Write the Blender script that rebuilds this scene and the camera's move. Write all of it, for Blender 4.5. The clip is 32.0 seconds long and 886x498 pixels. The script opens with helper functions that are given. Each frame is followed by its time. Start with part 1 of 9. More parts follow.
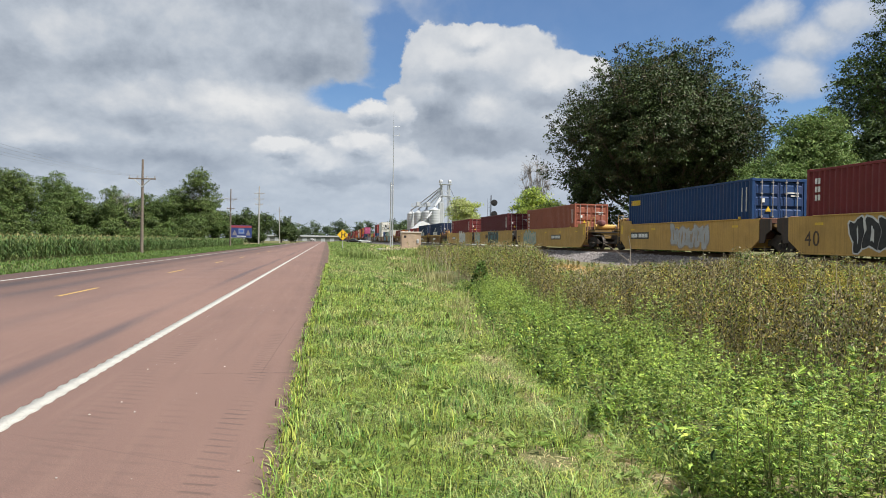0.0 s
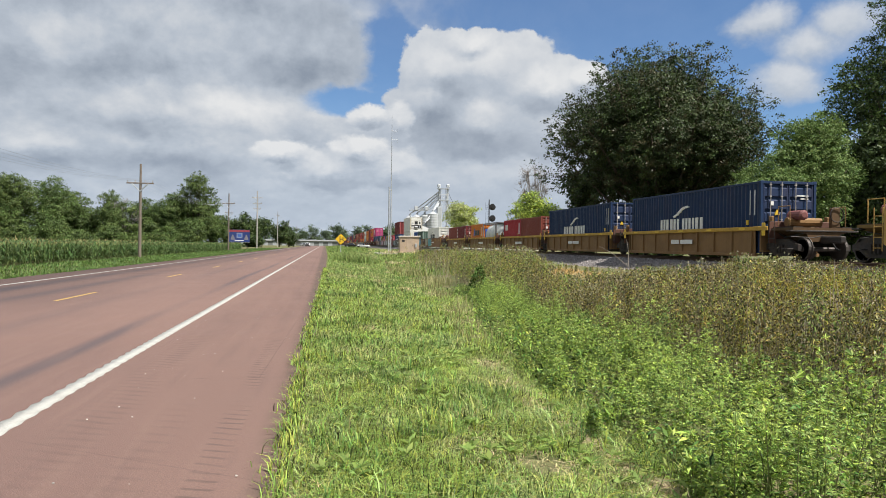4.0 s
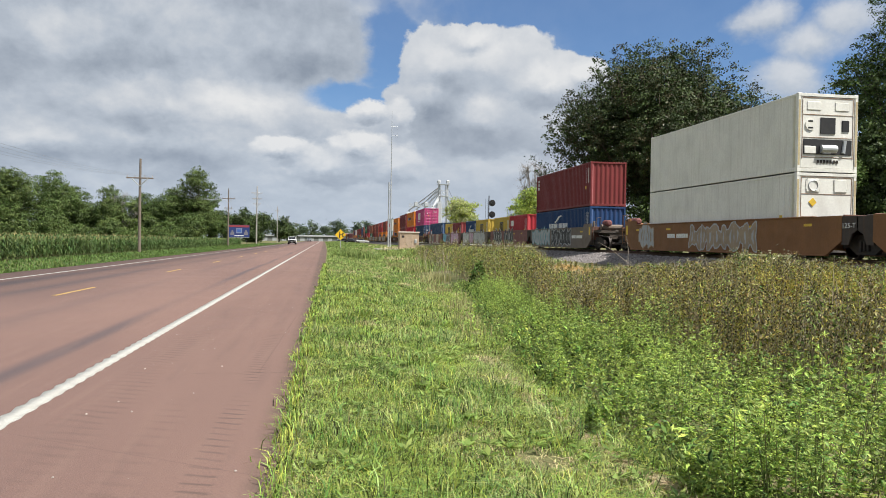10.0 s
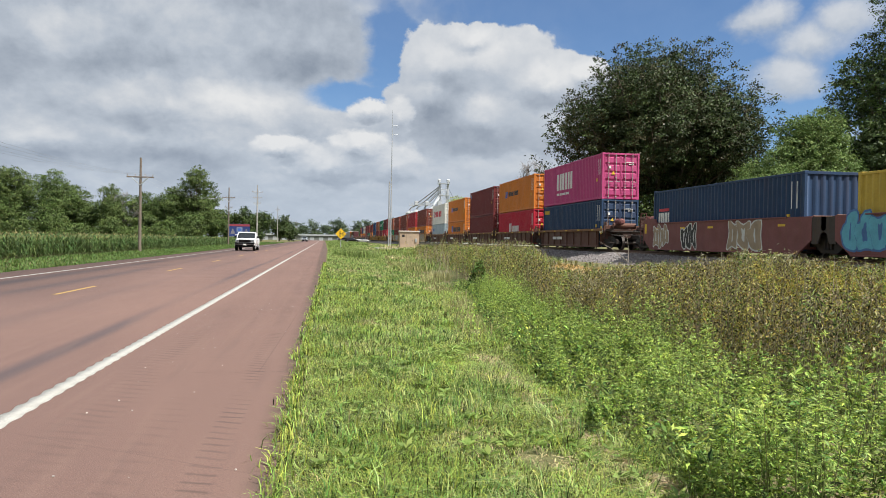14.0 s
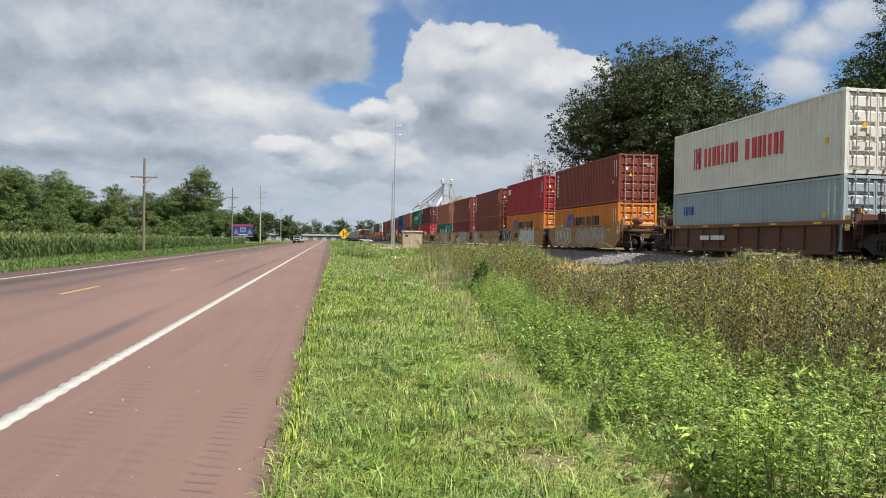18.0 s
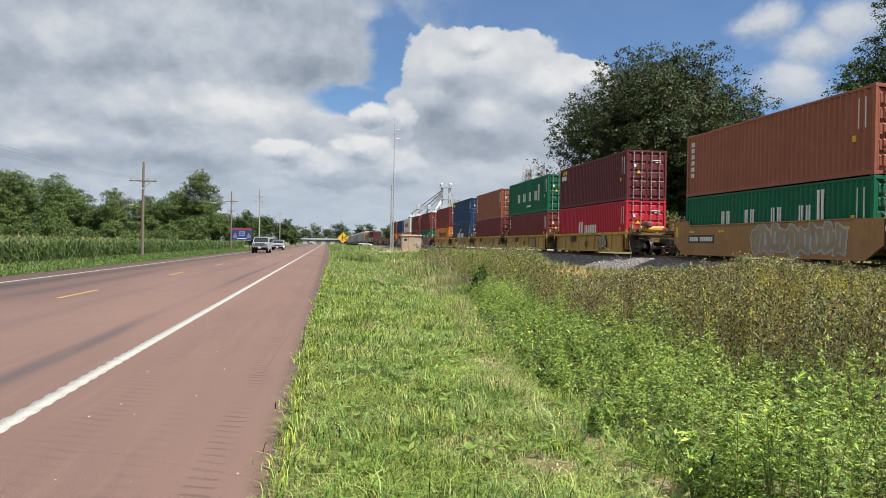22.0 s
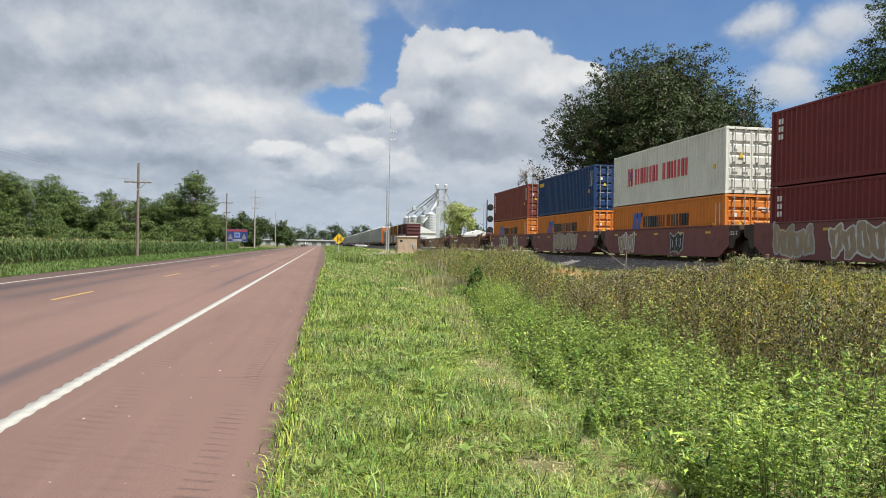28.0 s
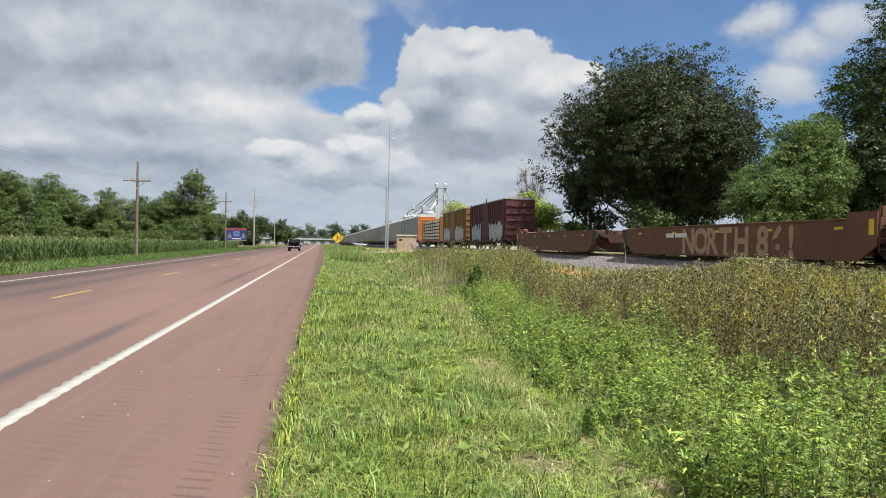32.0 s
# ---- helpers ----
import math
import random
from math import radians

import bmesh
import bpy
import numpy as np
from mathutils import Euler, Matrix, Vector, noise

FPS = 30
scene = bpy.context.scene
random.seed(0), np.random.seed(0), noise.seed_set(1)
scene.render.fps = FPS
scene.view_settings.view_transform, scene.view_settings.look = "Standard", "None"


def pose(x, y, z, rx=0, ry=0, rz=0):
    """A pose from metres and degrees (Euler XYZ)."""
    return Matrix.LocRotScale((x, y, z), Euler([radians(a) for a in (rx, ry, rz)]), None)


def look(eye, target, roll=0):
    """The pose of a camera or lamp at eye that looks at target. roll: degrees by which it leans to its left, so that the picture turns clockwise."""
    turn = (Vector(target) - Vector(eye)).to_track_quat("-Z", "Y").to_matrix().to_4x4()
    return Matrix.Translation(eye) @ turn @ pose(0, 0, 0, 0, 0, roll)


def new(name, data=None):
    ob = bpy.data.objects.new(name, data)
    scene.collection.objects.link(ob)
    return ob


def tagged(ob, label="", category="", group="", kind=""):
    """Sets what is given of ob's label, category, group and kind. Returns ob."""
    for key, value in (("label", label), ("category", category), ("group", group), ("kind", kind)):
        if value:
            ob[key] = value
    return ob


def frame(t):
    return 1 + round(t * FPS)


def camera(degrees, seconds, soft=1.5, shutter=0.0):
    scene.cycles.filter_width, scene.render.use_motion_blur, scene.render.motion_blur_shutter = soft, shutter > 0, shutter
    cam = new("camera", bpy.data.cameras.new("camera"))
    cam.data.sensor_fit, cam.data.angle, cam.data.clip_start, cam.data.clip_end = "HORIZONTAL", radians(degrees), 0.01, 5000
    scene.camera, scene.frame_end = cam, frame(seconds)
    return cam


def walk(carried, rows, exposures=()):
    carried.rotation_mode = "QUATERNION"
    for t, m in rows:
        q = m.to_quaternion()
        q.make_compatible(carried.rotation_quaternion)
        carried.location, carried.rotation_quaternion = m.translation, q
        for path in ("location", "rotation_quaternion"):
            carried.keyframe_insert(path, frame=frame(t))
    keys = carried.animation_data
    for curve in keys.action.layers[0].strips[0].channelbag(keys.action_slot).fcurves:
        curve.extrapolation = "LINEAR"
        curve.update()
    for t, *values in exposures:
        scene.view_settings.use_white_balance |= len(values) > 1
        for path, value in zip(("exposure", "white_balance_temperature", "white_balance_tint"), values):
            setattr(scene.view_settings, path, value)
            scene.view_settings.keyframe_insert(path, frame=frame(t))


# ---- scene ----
# camera: standing at the edge of the pavement
cam = camera(62.49, 32.0, soft=0.9, shutter=0.0)
# seconds and the turn of the hand-held camera
WALK = (
    (0.0, 89.375, -0.788, -9.073),
    (0.5, 89.381, -0.788, -9.074),
    (1.0, 89.402, -0.774, -9.076),
    (1.5, 89.452, -0.805, -9.081),
    (2.0, 89.498, -0.801, -9.105),
    (2.5, 89.544, -0.822, -9.146),
    (3.0, 89.598, -0.800, -9.187),
    (3.5, 89.652, -0.763, -9.212),
    (5.5, 89.819, -0.709, -9.203),
    (6.0, 89.767, -0.842, -9.127),
    (6.5, 89.683, -0.946, -9.078),
    (7.0, 89.607, -1.013, -9.058),
    (7.5, 89.547, -1.022, -9.057),
    (8.0, 89.523, -0.999, -9.063),
    (8.5, 89.523, -0.962, -9.092),
    (9.0, 89.510, -0.939, -9.145),
    (9.5, 89.453, -0.932, -9.205),
    (10.0, 89.387, -0.928, -9.240),
    (10.5, 89.321, -0.927, -9.229),
    (11.0, 89.256, -0.929, -9.212),
    (11.5, 89.207, -0.945, -9.205),
    (12.0, 89.172, -0.966, -9.206),
    (12.5, 89.143, -0.991, -9.216),
    (13.0, 89.165, -0.984, -9.239),
    (13.5, 89.241, -0.974, -9.241),
    (14.0, 89.320, -0.959, -9.214),
    (14.5, 89.380, -0.962, -9.177),
    (16.5, 89.378, -0.962, -8.895),
    (17.0, 89.331, -0.961, -8.896),
    (17.5, 89.311, -0.970, -8.921),
    (18.0, 89.316, -0.947, -8.965),
    (18.5, 89.329, -0.960, -8.993),
    (19.0, 89.371, -0.972, -9.000),
    (19.5, 89.424, -1.016, -9.001),
    (20.0, 89.468, -1.023, -9.009),
    (20.5, 89.506, -0.983, -9.019),
    (21.0, 89.533, -0.950, -9.024),
    (21.5, 89.580, -0.961, -9.030),
    (22.0, 89.630, -0.994, -9.043),
    (22.5, 89.673, -0.989, -9.044),
    (23.0, 89.699, -1.002, -9.052),
    (23.5, 89.705, -1.001, -9.081),
    (24.0, 89.689, -1.049, -9.090),
    (24.5, 89.716, -1.011, -9.110),
    (25.0, 89.785, -0.987, -9.156),
    (25.5, 89.869, -0.928, -9.220),
    (27.5, 89.730, -0.982, -9.380),
    (28.0, 89.731, -0.945, -9.382),
    (28.5, 89.781, -0.930, -9.376),
    (29.0, 89.828, -0.957, -9.355),
    (29.5, 89.833, -0.995, -9.345),
    (30.0, 89.795, -1.036, -9.340),
    (30.5, 89.768, -1.039, -9.336),
    (31.0, 89.743, -1.039, -9.347),
    (31.5, 89.710, -1.026, -9.389),
    (32.0, 89.653, -1.022, -9.438),
)
walk(cam, [(t, pose(0.0, 0.0, 1.41, a, b, c)) for t, a, b, c in WALK])

# ---------------------------------------------------------------- sky and sun
SUN_TO = Vector((0.47, -0.40, 1.0)).normalized()
sun_el = math.asin(SUN_TO.z)
sun_az = math.atan2(SUN_TO.x, SUN_TO.y)


def build_world():
    w = bpy.data.worlds.new("sky")
    scene.world = w
    w.use_nodes = True
    nt = w.node_tree
    nt.nodes.clear()
    N, Lk = nt.nodes, nt.links

    def put(sock, v):
        if isinstance(v, bpy.types.NodeSocket):
            Lk.new(v, sock)
        else:
            sock.default_value = v

    def m(op, a, b=0.0, c=0.0, clamp=False):
        n = N.new("ShaderNodeMath")
        n.operation, n.use_clamp = op, clamp
        for i, v in enumerate((a, b, c)):
            put(n.inputs[i], v)
        return n.outputs[0]

    def smooth(v, lo, hi, a=0.0, b=1.0):
        n = N.new("ShaderNodeMapRange")
        n.interpolation_type = "SMOOTHSTEP"
        put(n.inputs[0], v)
        for i, q in enumerate((lo, hi, a, b)):
            n.inputs[i + 1].default_value = q
        return n.outputs[0]

    def noise_at(vec, scale, detail, rough=0.55, dist=0.0):
        n = N.new("ShaderNodeTexNoise")
        put(n.inputs["Vector"], vec)
        n.inputs["Scale"].default_value, n.inputs["Detail"].default_value = scale, detail
        n.inputs["Roughness"].default_value, n.inputs["Distortion"].default_value = rough, dist
        return n.outputs["Fac"]

    tc = N.new("ShaderNodeTexCoord")
    sep = N.new("ShaderNodeSeparateXYZ")
    Lk.new(tc.outputs["Generated"], sep.inputs[0])
    az = m("ARCTAN2", sep.outputs[0], sep.outputs[1])
    el = m("ARCSINE", sep.outputs[2])
    low = m("MAXIMUM", el, 0.0)
    # clouds crowd together and flatten towards the horizon
    squash = m("POWER", m("ADD", low, 0.03), 0.62)

    def spot(du, dv, seed):
        c = N.new("ShaderNodeCombineXYZ")
        put(c.inputs[0], m("ADD", az, du))
        put(c.inputs[1], m("ADD", m("MULTIPLY", squash, 1.15), dv))
        c.inputs[2].default_value = seed
        return c.outputs[0]

    # the billows push the outlines of the masses about
    def wander(seed, scale, amount):
        n = noise_at(spot(0.0, 0.0, seed), scale, 6.0, 0.6)
        return m("MULTIPLY", m("SUBTRACT", n, 0.5), amount)

    wa = m("ADD", az, m("ADD", wander(21.0, 9.0, 0.07), wander(25.0, 40.0, 0.016)))
    we = m("ADD", el, m("ADD", wander(33.0, 9.0, 0.045), wander(37.0, 40.0, 0.014)))

    def billows(du, dv, seed, scale):
        """Heaped rounded heads at several sizes, between about -0.5 and 0.5."""
        c = N.new("ShaderNodeCombineXYZ")
        put(c.inputs[0], m("ADD", wa, du + seed))
        put(c.inputs[1], m("ADD", m("MULTIPLY", m("POWER", m("MAXIMUM", m("ADD", we, 0.03), 0.001), 0.62), 1.3), dv))
        v = N.new("ShaderNodeTexVoronoi")
        v.voronoi_dimensions, v.feature, v.normalize = "2D", "SMOOTH_F1", True
        put(v.inputs["Vector"], c.outputs[0])
        v.inputs["Scale"].default_value, v.inputs["Smoothness"].default_value = scale, 0.75
        v.inputs["Detail"].default_value, v.inputs["Roughness"].default_value = 3.0, 0.55
        n = noise_at(spot(du, dv, seed), scale * 0.8, 7.0, 0.58, 0.15)
        return m("ADD", m("MULTIPLY", m("SUBTRACT", 0.42, v.outputs["Distance"]), 0.75), m("MULTIPLY", m("SUBTRACT", n, 0.5), 1.1))

    def bulk(blobs, up):
        """How deep a direction lies inside the union of some ellipses: 1 at a middle, 0 at an outline."""
        total = None
        for a, e, ra, re in blobs:
            r2 = m("ADD", m("POWER", m("DIVIDE", m("SUBTRACT", wa, a), ra), 2.0), m("POWER", m("DIVIDE", m("SUBTRACT", we, e - up), re), 2.0))
            f = m("SUBTRACT", 1.0, m("POWER", r2, 0.5))
            if total is None:
                total = f
            else:
                n = N.new("ShaderNodeMath")
                n.operation = "SMOOTH_MAX"
                put(n.inputs[0], total)
                put(n.inputs[1], f)
                n.inputs[2].default_value = 0.18
                total = n.outputs[0]
        return m("MAXIMUM", total, -1.0)

    def spots(rows):
        """Paler and greyer patches: azimuth, elevation, half widths, weight."""
        total = 0.0
        for a, e, ra, re, wgt in rows:
            r2 = m("ADD", m("POWER", m("DIVIDE", m("SUBTRACT", wa, a), ra), 2.0), m("POWER", m("DIVIDE", m("SUBTRACT", we, e), re), 2.0))
            total = m("ADD", total, m("MULTIPLY", m("EXPONENT", m("MULTIPLY", r2, -1.0)), wgt))
        return total

    def bank(blobs, seed, scale, ragged, edge, contrast, base):
        """A bank of cloud: its cover, and how bright each part of it stands in the light from above."""
        d = [m("ADD", bulk(blobs, up), m("MULTIPLY", billows(du, dv, seed, scale), ragged)) for du, dv, up in ((0.0, 0.0, 0.0), (0.006, 0.018, 0.013))]
        return smooth(d[0], 0.0, edge), m("MULTIPLY_ADD", m("SUBTRACT", d[0], d[1]), contrast, base)

    # the grey deck that covers most of the sky, behind and beside the view too
    open_sky = ((0.47, 0.36, 0.34, 0.13), (0.088, 0.250, 0.034, 0.058), (0.045, 0.190, 0.060, 0.017), (0.50, 0.20, 0.20, 0.10))
    gap = m("MULTIPLY_ADD", billows(0.0, 0.0, 8.1, 12.0), 0.60, bulk(open_sky, 0.0))
    deck_cover = smooth(gap, -0.42, 0.22, 1.0, 0.10)
    shift = m("SUBTRACT", billows(0.0, 0.0, 3.7, 8.0), billows(0.006, 0.020, 3.7, 8.0))
    soft = m("ADD", m("MULTIPLY", m("SUBTRACT", noise_at(spot(0.0, 0.0, 51.0), 6.0, 5.0, 0.55, 0.4), 0.5), 0.9), m("MULTIPLY", m("SUBTRACT", noise_at(spot(0.2, 0.1, 57.0), 22.0, 5.0, 0.6, 0.3), 0.5), 0.35))
    patches = spots(((-0.139, 0.190, 0.050, 0.022, 0.42), (-0.348, 0.232, 0.026, 0.026, 0.26), (-0.300, 0.262, 0.045, 0.017, 0.20), (-0.203, 0.280, 0.113, 0.015, 0.16), (-0.174, 0.166, 0.075, 0.013, 0.20),
                     (-0.059, 0.177, 0.060, 0.020, 0.22), (-0.364, 0.120, 0.050, 0.014, 0.34), (-0.235, 0.186, 0.068, 0.015, 0.14), (0.090, 0.309, 0.083, 0.014, 0.20), (-0.168, 0.250, 0.045, 0.030, 0.16),
                     (-0.374, 0.206, 0.053, 0.034, -0.30), (-0.319, 0.285, 0.070, 0.022, -0.26), (-0.235, 0.213, 0.083, 0.018, -0.20), (-0.027, 0.226, 0.071, 0.025, -0.34), (-0.310, 0.100, 0.150, 0.013, -0.26),
                     (-0.201, 0.146, 0.120, 0.014, -0.20), (-0.117, 0.092, 0.165, 0.014, -0.16), (-0.027, 0.258, 0.060, 0.012, 0.14), (-0.380, 0.050, 0.20, 0.016, 0.10)))
    deck_shade = m("ADD", m("ADD", m("MULTIPLY", shift, 0.80), 0.43), m("ADD", soft, patches))
    # heaped clouds that stand before it
    heap = bank(((0.207, 0.236, 0.113, 0.056), (0.145, 0.238, 0.059, 0.048), (0.195, 0.268, 0.050, 0.024), (0.295, 0.210, 0.090, 0.047), (0.340, 0.222, 0.044, 0.026), (0.216, 0.158, 0.143, 0.070), (0.323, 0.151, 0.110, 0.060), (0.138, 0.187, 0.053, 0.053), (0.25, 0.09, 0.25, 0.06)),
                14.0, 17.0, 0.46, 0.13, 0.80, 0.53)
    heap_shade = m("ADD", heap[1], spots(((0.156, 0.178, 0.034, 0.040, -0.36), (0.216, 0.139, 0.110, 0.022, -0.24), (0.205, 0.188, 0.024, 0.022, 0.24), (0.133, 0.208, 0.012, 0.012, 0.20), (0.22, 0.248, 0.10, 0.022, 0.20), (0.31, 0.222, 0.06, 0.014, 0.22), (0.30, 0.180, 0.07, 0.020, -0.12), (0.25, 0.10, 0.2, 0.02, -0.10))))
    low_heap = bank(((0.047, 0.125, 0.055, 0.022), (0.009, 0.098, 0.085, 0.034), (-0.059, 0.122, 0.040, 0.018), (0.093, 0.100, 0.050, 0.034), (0.061, 0.172, 0.034, 0.020), (0.100, 0.165, 0.023, 0.030)), 27.0, 24.0, 0.70, 0.40, 0.70, 0.58)
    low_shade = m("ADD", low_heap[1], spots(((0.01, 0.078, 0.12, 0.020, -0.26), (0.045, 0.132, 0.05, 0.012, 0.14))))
    far_heap = bank(((0.570, 0.278, 0.056, 0.034), (0.625, 0.247, 0.060, 0.038), (0.601, 0.205, 0.060, 0.040), (0.661, 0.269, 0.060, 0.040)), 31.0, 14.0, 0.75, 0.85, 0.45, 0.62)

    def over(under, layer, top):
        n = N.new("ShaderNodeMix")
        n.data_type = "FLOAT"
        put(n.inputs[0], layer)
        put(n.inputs[2], under)
        put(n.inputs[3], top)
        return n.outputs[0]

    shade = over(over(over(deck_shade, far_heap[0], far_heap[1]), heap[0], heap_shade), low_heap[0], low_shade)
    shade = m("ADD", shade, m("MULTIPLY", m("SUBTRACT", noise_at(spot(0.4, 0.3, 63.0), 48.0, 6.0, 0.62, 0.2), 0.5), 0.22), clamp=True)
    cover = m("MAXIMUM", m("MAXIMUM", deck_cover, m("MULTIPLY", far_heap[0], 0.92)), m("MAXIMUM", heap[0], low_heap[0]))
    ramp = N.new("ShaderNodeValToRGB")
    Lk.new(shade, ramp.inputs[0])
    ramp.color_ramp.elements[0].color = (0.31, 0.365, 0.45, 1)
    ramp.color_ramp.elements[1].color = (0.90, 0.91, 0.92, 1)
    mid = ramp.color_ramp.elements.new(0.45)
    mid.color = (0.545, 0.605, 0.69, 1)
    sky = N.new("ShaderNodeTexSky")
    sky.sky_type, sky.sun_disc = "NISHITA", False
    sky.sun_elevation, sky.sun_rotation = sun_el, sun_az
    sky.dust_density, sky.air_density, sky.ozone_density = 0.0, 1.0, 4.0
    b_sky, b_cloud, mix, out = (N.new(k) for k in ("ShaderNodeBackground", "ShaderNodeBackground", "ShaderNodeMixShader", "ShaderNodeOutputWorld"))
    clear = N.new("ShaderNodeMix")
    clear.data_type, clear.blend_type = "RGBA", "MULTIPLY"
    clear.inputs[0].default_value = 1.0
    Lk.new(sky.outputs[0], clear.inputs[6])
    clear.inputs[7].default_value = (0.68, 0.87, 1.05, 1)
    Lk.new(clear.outputs[2], b_sky.inputs[0])
    b_sky.inputs[1].default_value = 0.068
    # thin haze over the far land
    haze = N.new("ShaderNodeMix")
    haze.data_type = "RGBA"
    put(haze.inputs[0], smooth(el, 0.0, 0.16, 0.55, 0.0))
    Lk.new(ramp.outputs[0], haze.inputs[6])
    haze.inputs[7].default_value = (0.61, 0.71, 0.84, 1)
    Lk.new(haze.outputs[2], b_cloud.inputs[0])
    b_cloud.inputs[1].default_value = 0.55
    put(mix.inputs[0], m("MAXIMUM", cover, smooth(el, 0.0, 0.08, 0.45, 0.0)))
    Lk.new(b_sky.outputs[0], mix.inputs[1])
    Lk.new(b_cloud.outputs[0], mix.inputs[2])
    Lk.new(mix.outputs[0], out.inputs[0])


build_world()
sun_data = bpy.data.lights.new("sun", "SUN")
sun_data.energy, sun_data.angle, sun_data.color = 5.0, radians(0.55), (1.0, 0.96, 0.89)
sun = new("sun", sun_data)
sun.matrix_world = look(SUN_TO * 100, (0, 0, 0))
scene.view_settings.exposure = 0.66

# ---------------------------------------------------------------- materials
MATS = {}


def material(name, base, rough=0.6, metal=0.0, second=None, scale=2.0, amount=0.35, grain=30.0, grain_amount=0.12, bump=0.0, bump_scale=60.0,
             streak=0.0, islands=0.0, translucent=0.0, coords="Object", emit=0.0, spec=0.5, coat=0.0):
    """A Principled surface: patches at one scale, grain at another, optional vertical streaks, relief and tone changes from piece to piece."""
    if name in MATS:
        return MATS[name]
    mat = bpy.data.materials.new(name)
    mat.use_nodes = True
    nt = mat.node_tree
    N, Lk = nt.nodes, nt.links
    bsdf = N["Principled BSDF"]
    tc = N.new("ShaderNodeTexCoord")
    src = N.new("ShaderNodeNewGeometry").outputs["Position"] if coords == "World" else tc.outputs[coords]

    def noise_fac(sc, det, vec=None):
        n = N.new("ShaderNodeTexNoise")
        Lk.new(vec or src, n.inputs["Vector"])
        n.inputs["Scale"].default_value, n.inputs["Detail"].default_value = sc, det
        return n.outputs["Fac"]

    def mix(fac, a, b, mode="MIX"):
        n = N.new("ShaderNodeMix")
        n.data_type, n.blend_type = "RGBA", mode
        for i, v in ((0, fac), (6, a), (7, b)):
            if isinstance(v, bpy.types.NodeSocket):
                Lk.new(v, n.inputs[i])
            else:
                n.inputs[i].default_value = v if i == 0 else (*v, 1.0)
        return n.outputs[2]

    def ramp(fac, lo, hi, a=0.0, b=1.0):
        n = N.new("ShaderNodeMapRange")
        Lk.new(fac, n.inputs[0])
        for i, q in enumerate((lo, hi, a, b)):
            n.inputs[i + 1].default_value = q
        return n.outputs[0]

    sec = second or tuple(c * 0.55 for c in base)
    col = mix(ramp(noise_fac(scale, 5.0), 0.42, 0.68, 0.0, amount), base, sec)
    if streak:
        mp = N.new("ShaderNodeMapping")
        mp.inputs["Scale"].default_value = (1.0, 9.0, 0.35)
        Lk.new(src, mp.inputs[0])
        col = mix(ramp(noise_fac(1.4, 6.0, mp.outputs[0]), 0.5, 0.75, 0.0, streak), col, (0.16, 0.085, 0.045))
    g = noise_fac(grain, 3.0)
    col = mix(ramp(g, 0.3, 0.7, grain_amount, 0.0), col, tuple(c * 0.3 for c in base))
    if islands:
        geo = N.new("ShaderNodeNewGeometry")
        hsv = N.new("ShaderNodeHueSaturation")
        Lk.new(col, hsv.inputs["Color"])
        Lk.new(ramp(geo.outputs["Random Per Island"], 0, 1, 1 - islands, 1 + islands), hsv.inputs["Value"])
        wn = N.new("ShaderNodeTexWhiteNoise")
        wn.noise_dimensions = "1D"
        Lk.new(geo.outputs["Random Per Island"], wn.inputs["W"])
        Lk.new(ramp(wn.outputs["Value"], 0, 1, 0.5 - 0.05 * islands, 0.5 + 0.05 * islands), hsv.inputs["Hue"])
        col = hsv.outputs[0]
    Lk.new(col, bsdf.inputs["Base Color"])
    bsdf.inputs["Metallic"].default_value = metal
    Lk.new(ramp(noise_fac(scale * 3, 3.0), 0.3, 0.7, max(rough - 0.1, 0.03), min(rough + 0.1, 1.0)), bsdf.inputs["Roughness"])
    bsdf.inputs["Specular IOR Level"].default_value = spec
    bsdf.inputs["Coat Weight"].default_value = coat
    if emit:
        Lk.new(col, bsdf.inputs["Emission Color"])
        bsdf.inputs["Emission Strength"].default_value = emit
    if bump:
        b = N.new("ShaderNodeBump")
        b.inputs["Strength"].default_value, b.inputs["Distance"].default_value = bump, 0.02
        Lk.new(noise_fac(bump_scale, 4.0), b.inputs["Height"])
        Lk.new(b.outputs[0], bsdf.inputs["Normal"])
    if translucent:
        tr, mx = N.new("ShaderNodeBsdfTranslucent"), N.new("ShaderNodeMixShader")
        Lk.new(col, tr.inputs["Color"])
        mx.inputs[0].default_value = translucent
        Lk.new(bsdf.outputs[0], mx.inputs[1])
        Lk.new(tr.outputs[0], mx.inputs[2])
        Lk.new(mx.outputs[0], N["Material Output"].inputs[0])
    MATS[name] = mat
    return mat


def leaf(name, base, second, rough=0.55, islands=0.4, trans=0.3, scale=0.5, amount=0.8):
    return material(name, base, rough, second=second, scale=scale, amount=amount, grain=25, grain_amount=0.1, islands=islands, translucent=trans, coords="World", spec=0.2)


def paint(name, base, rough=0.55, streak=0.25, amount=0.35):
    return material(name, base, rough, second=tuple(c * 0.66 + 0.006 for c in base), scale=1.1, amount=amount, grain=14, grain_amount=0.16, streak=streak * 0.75, bump=0.06, bump_scale=18, spec=0.15)


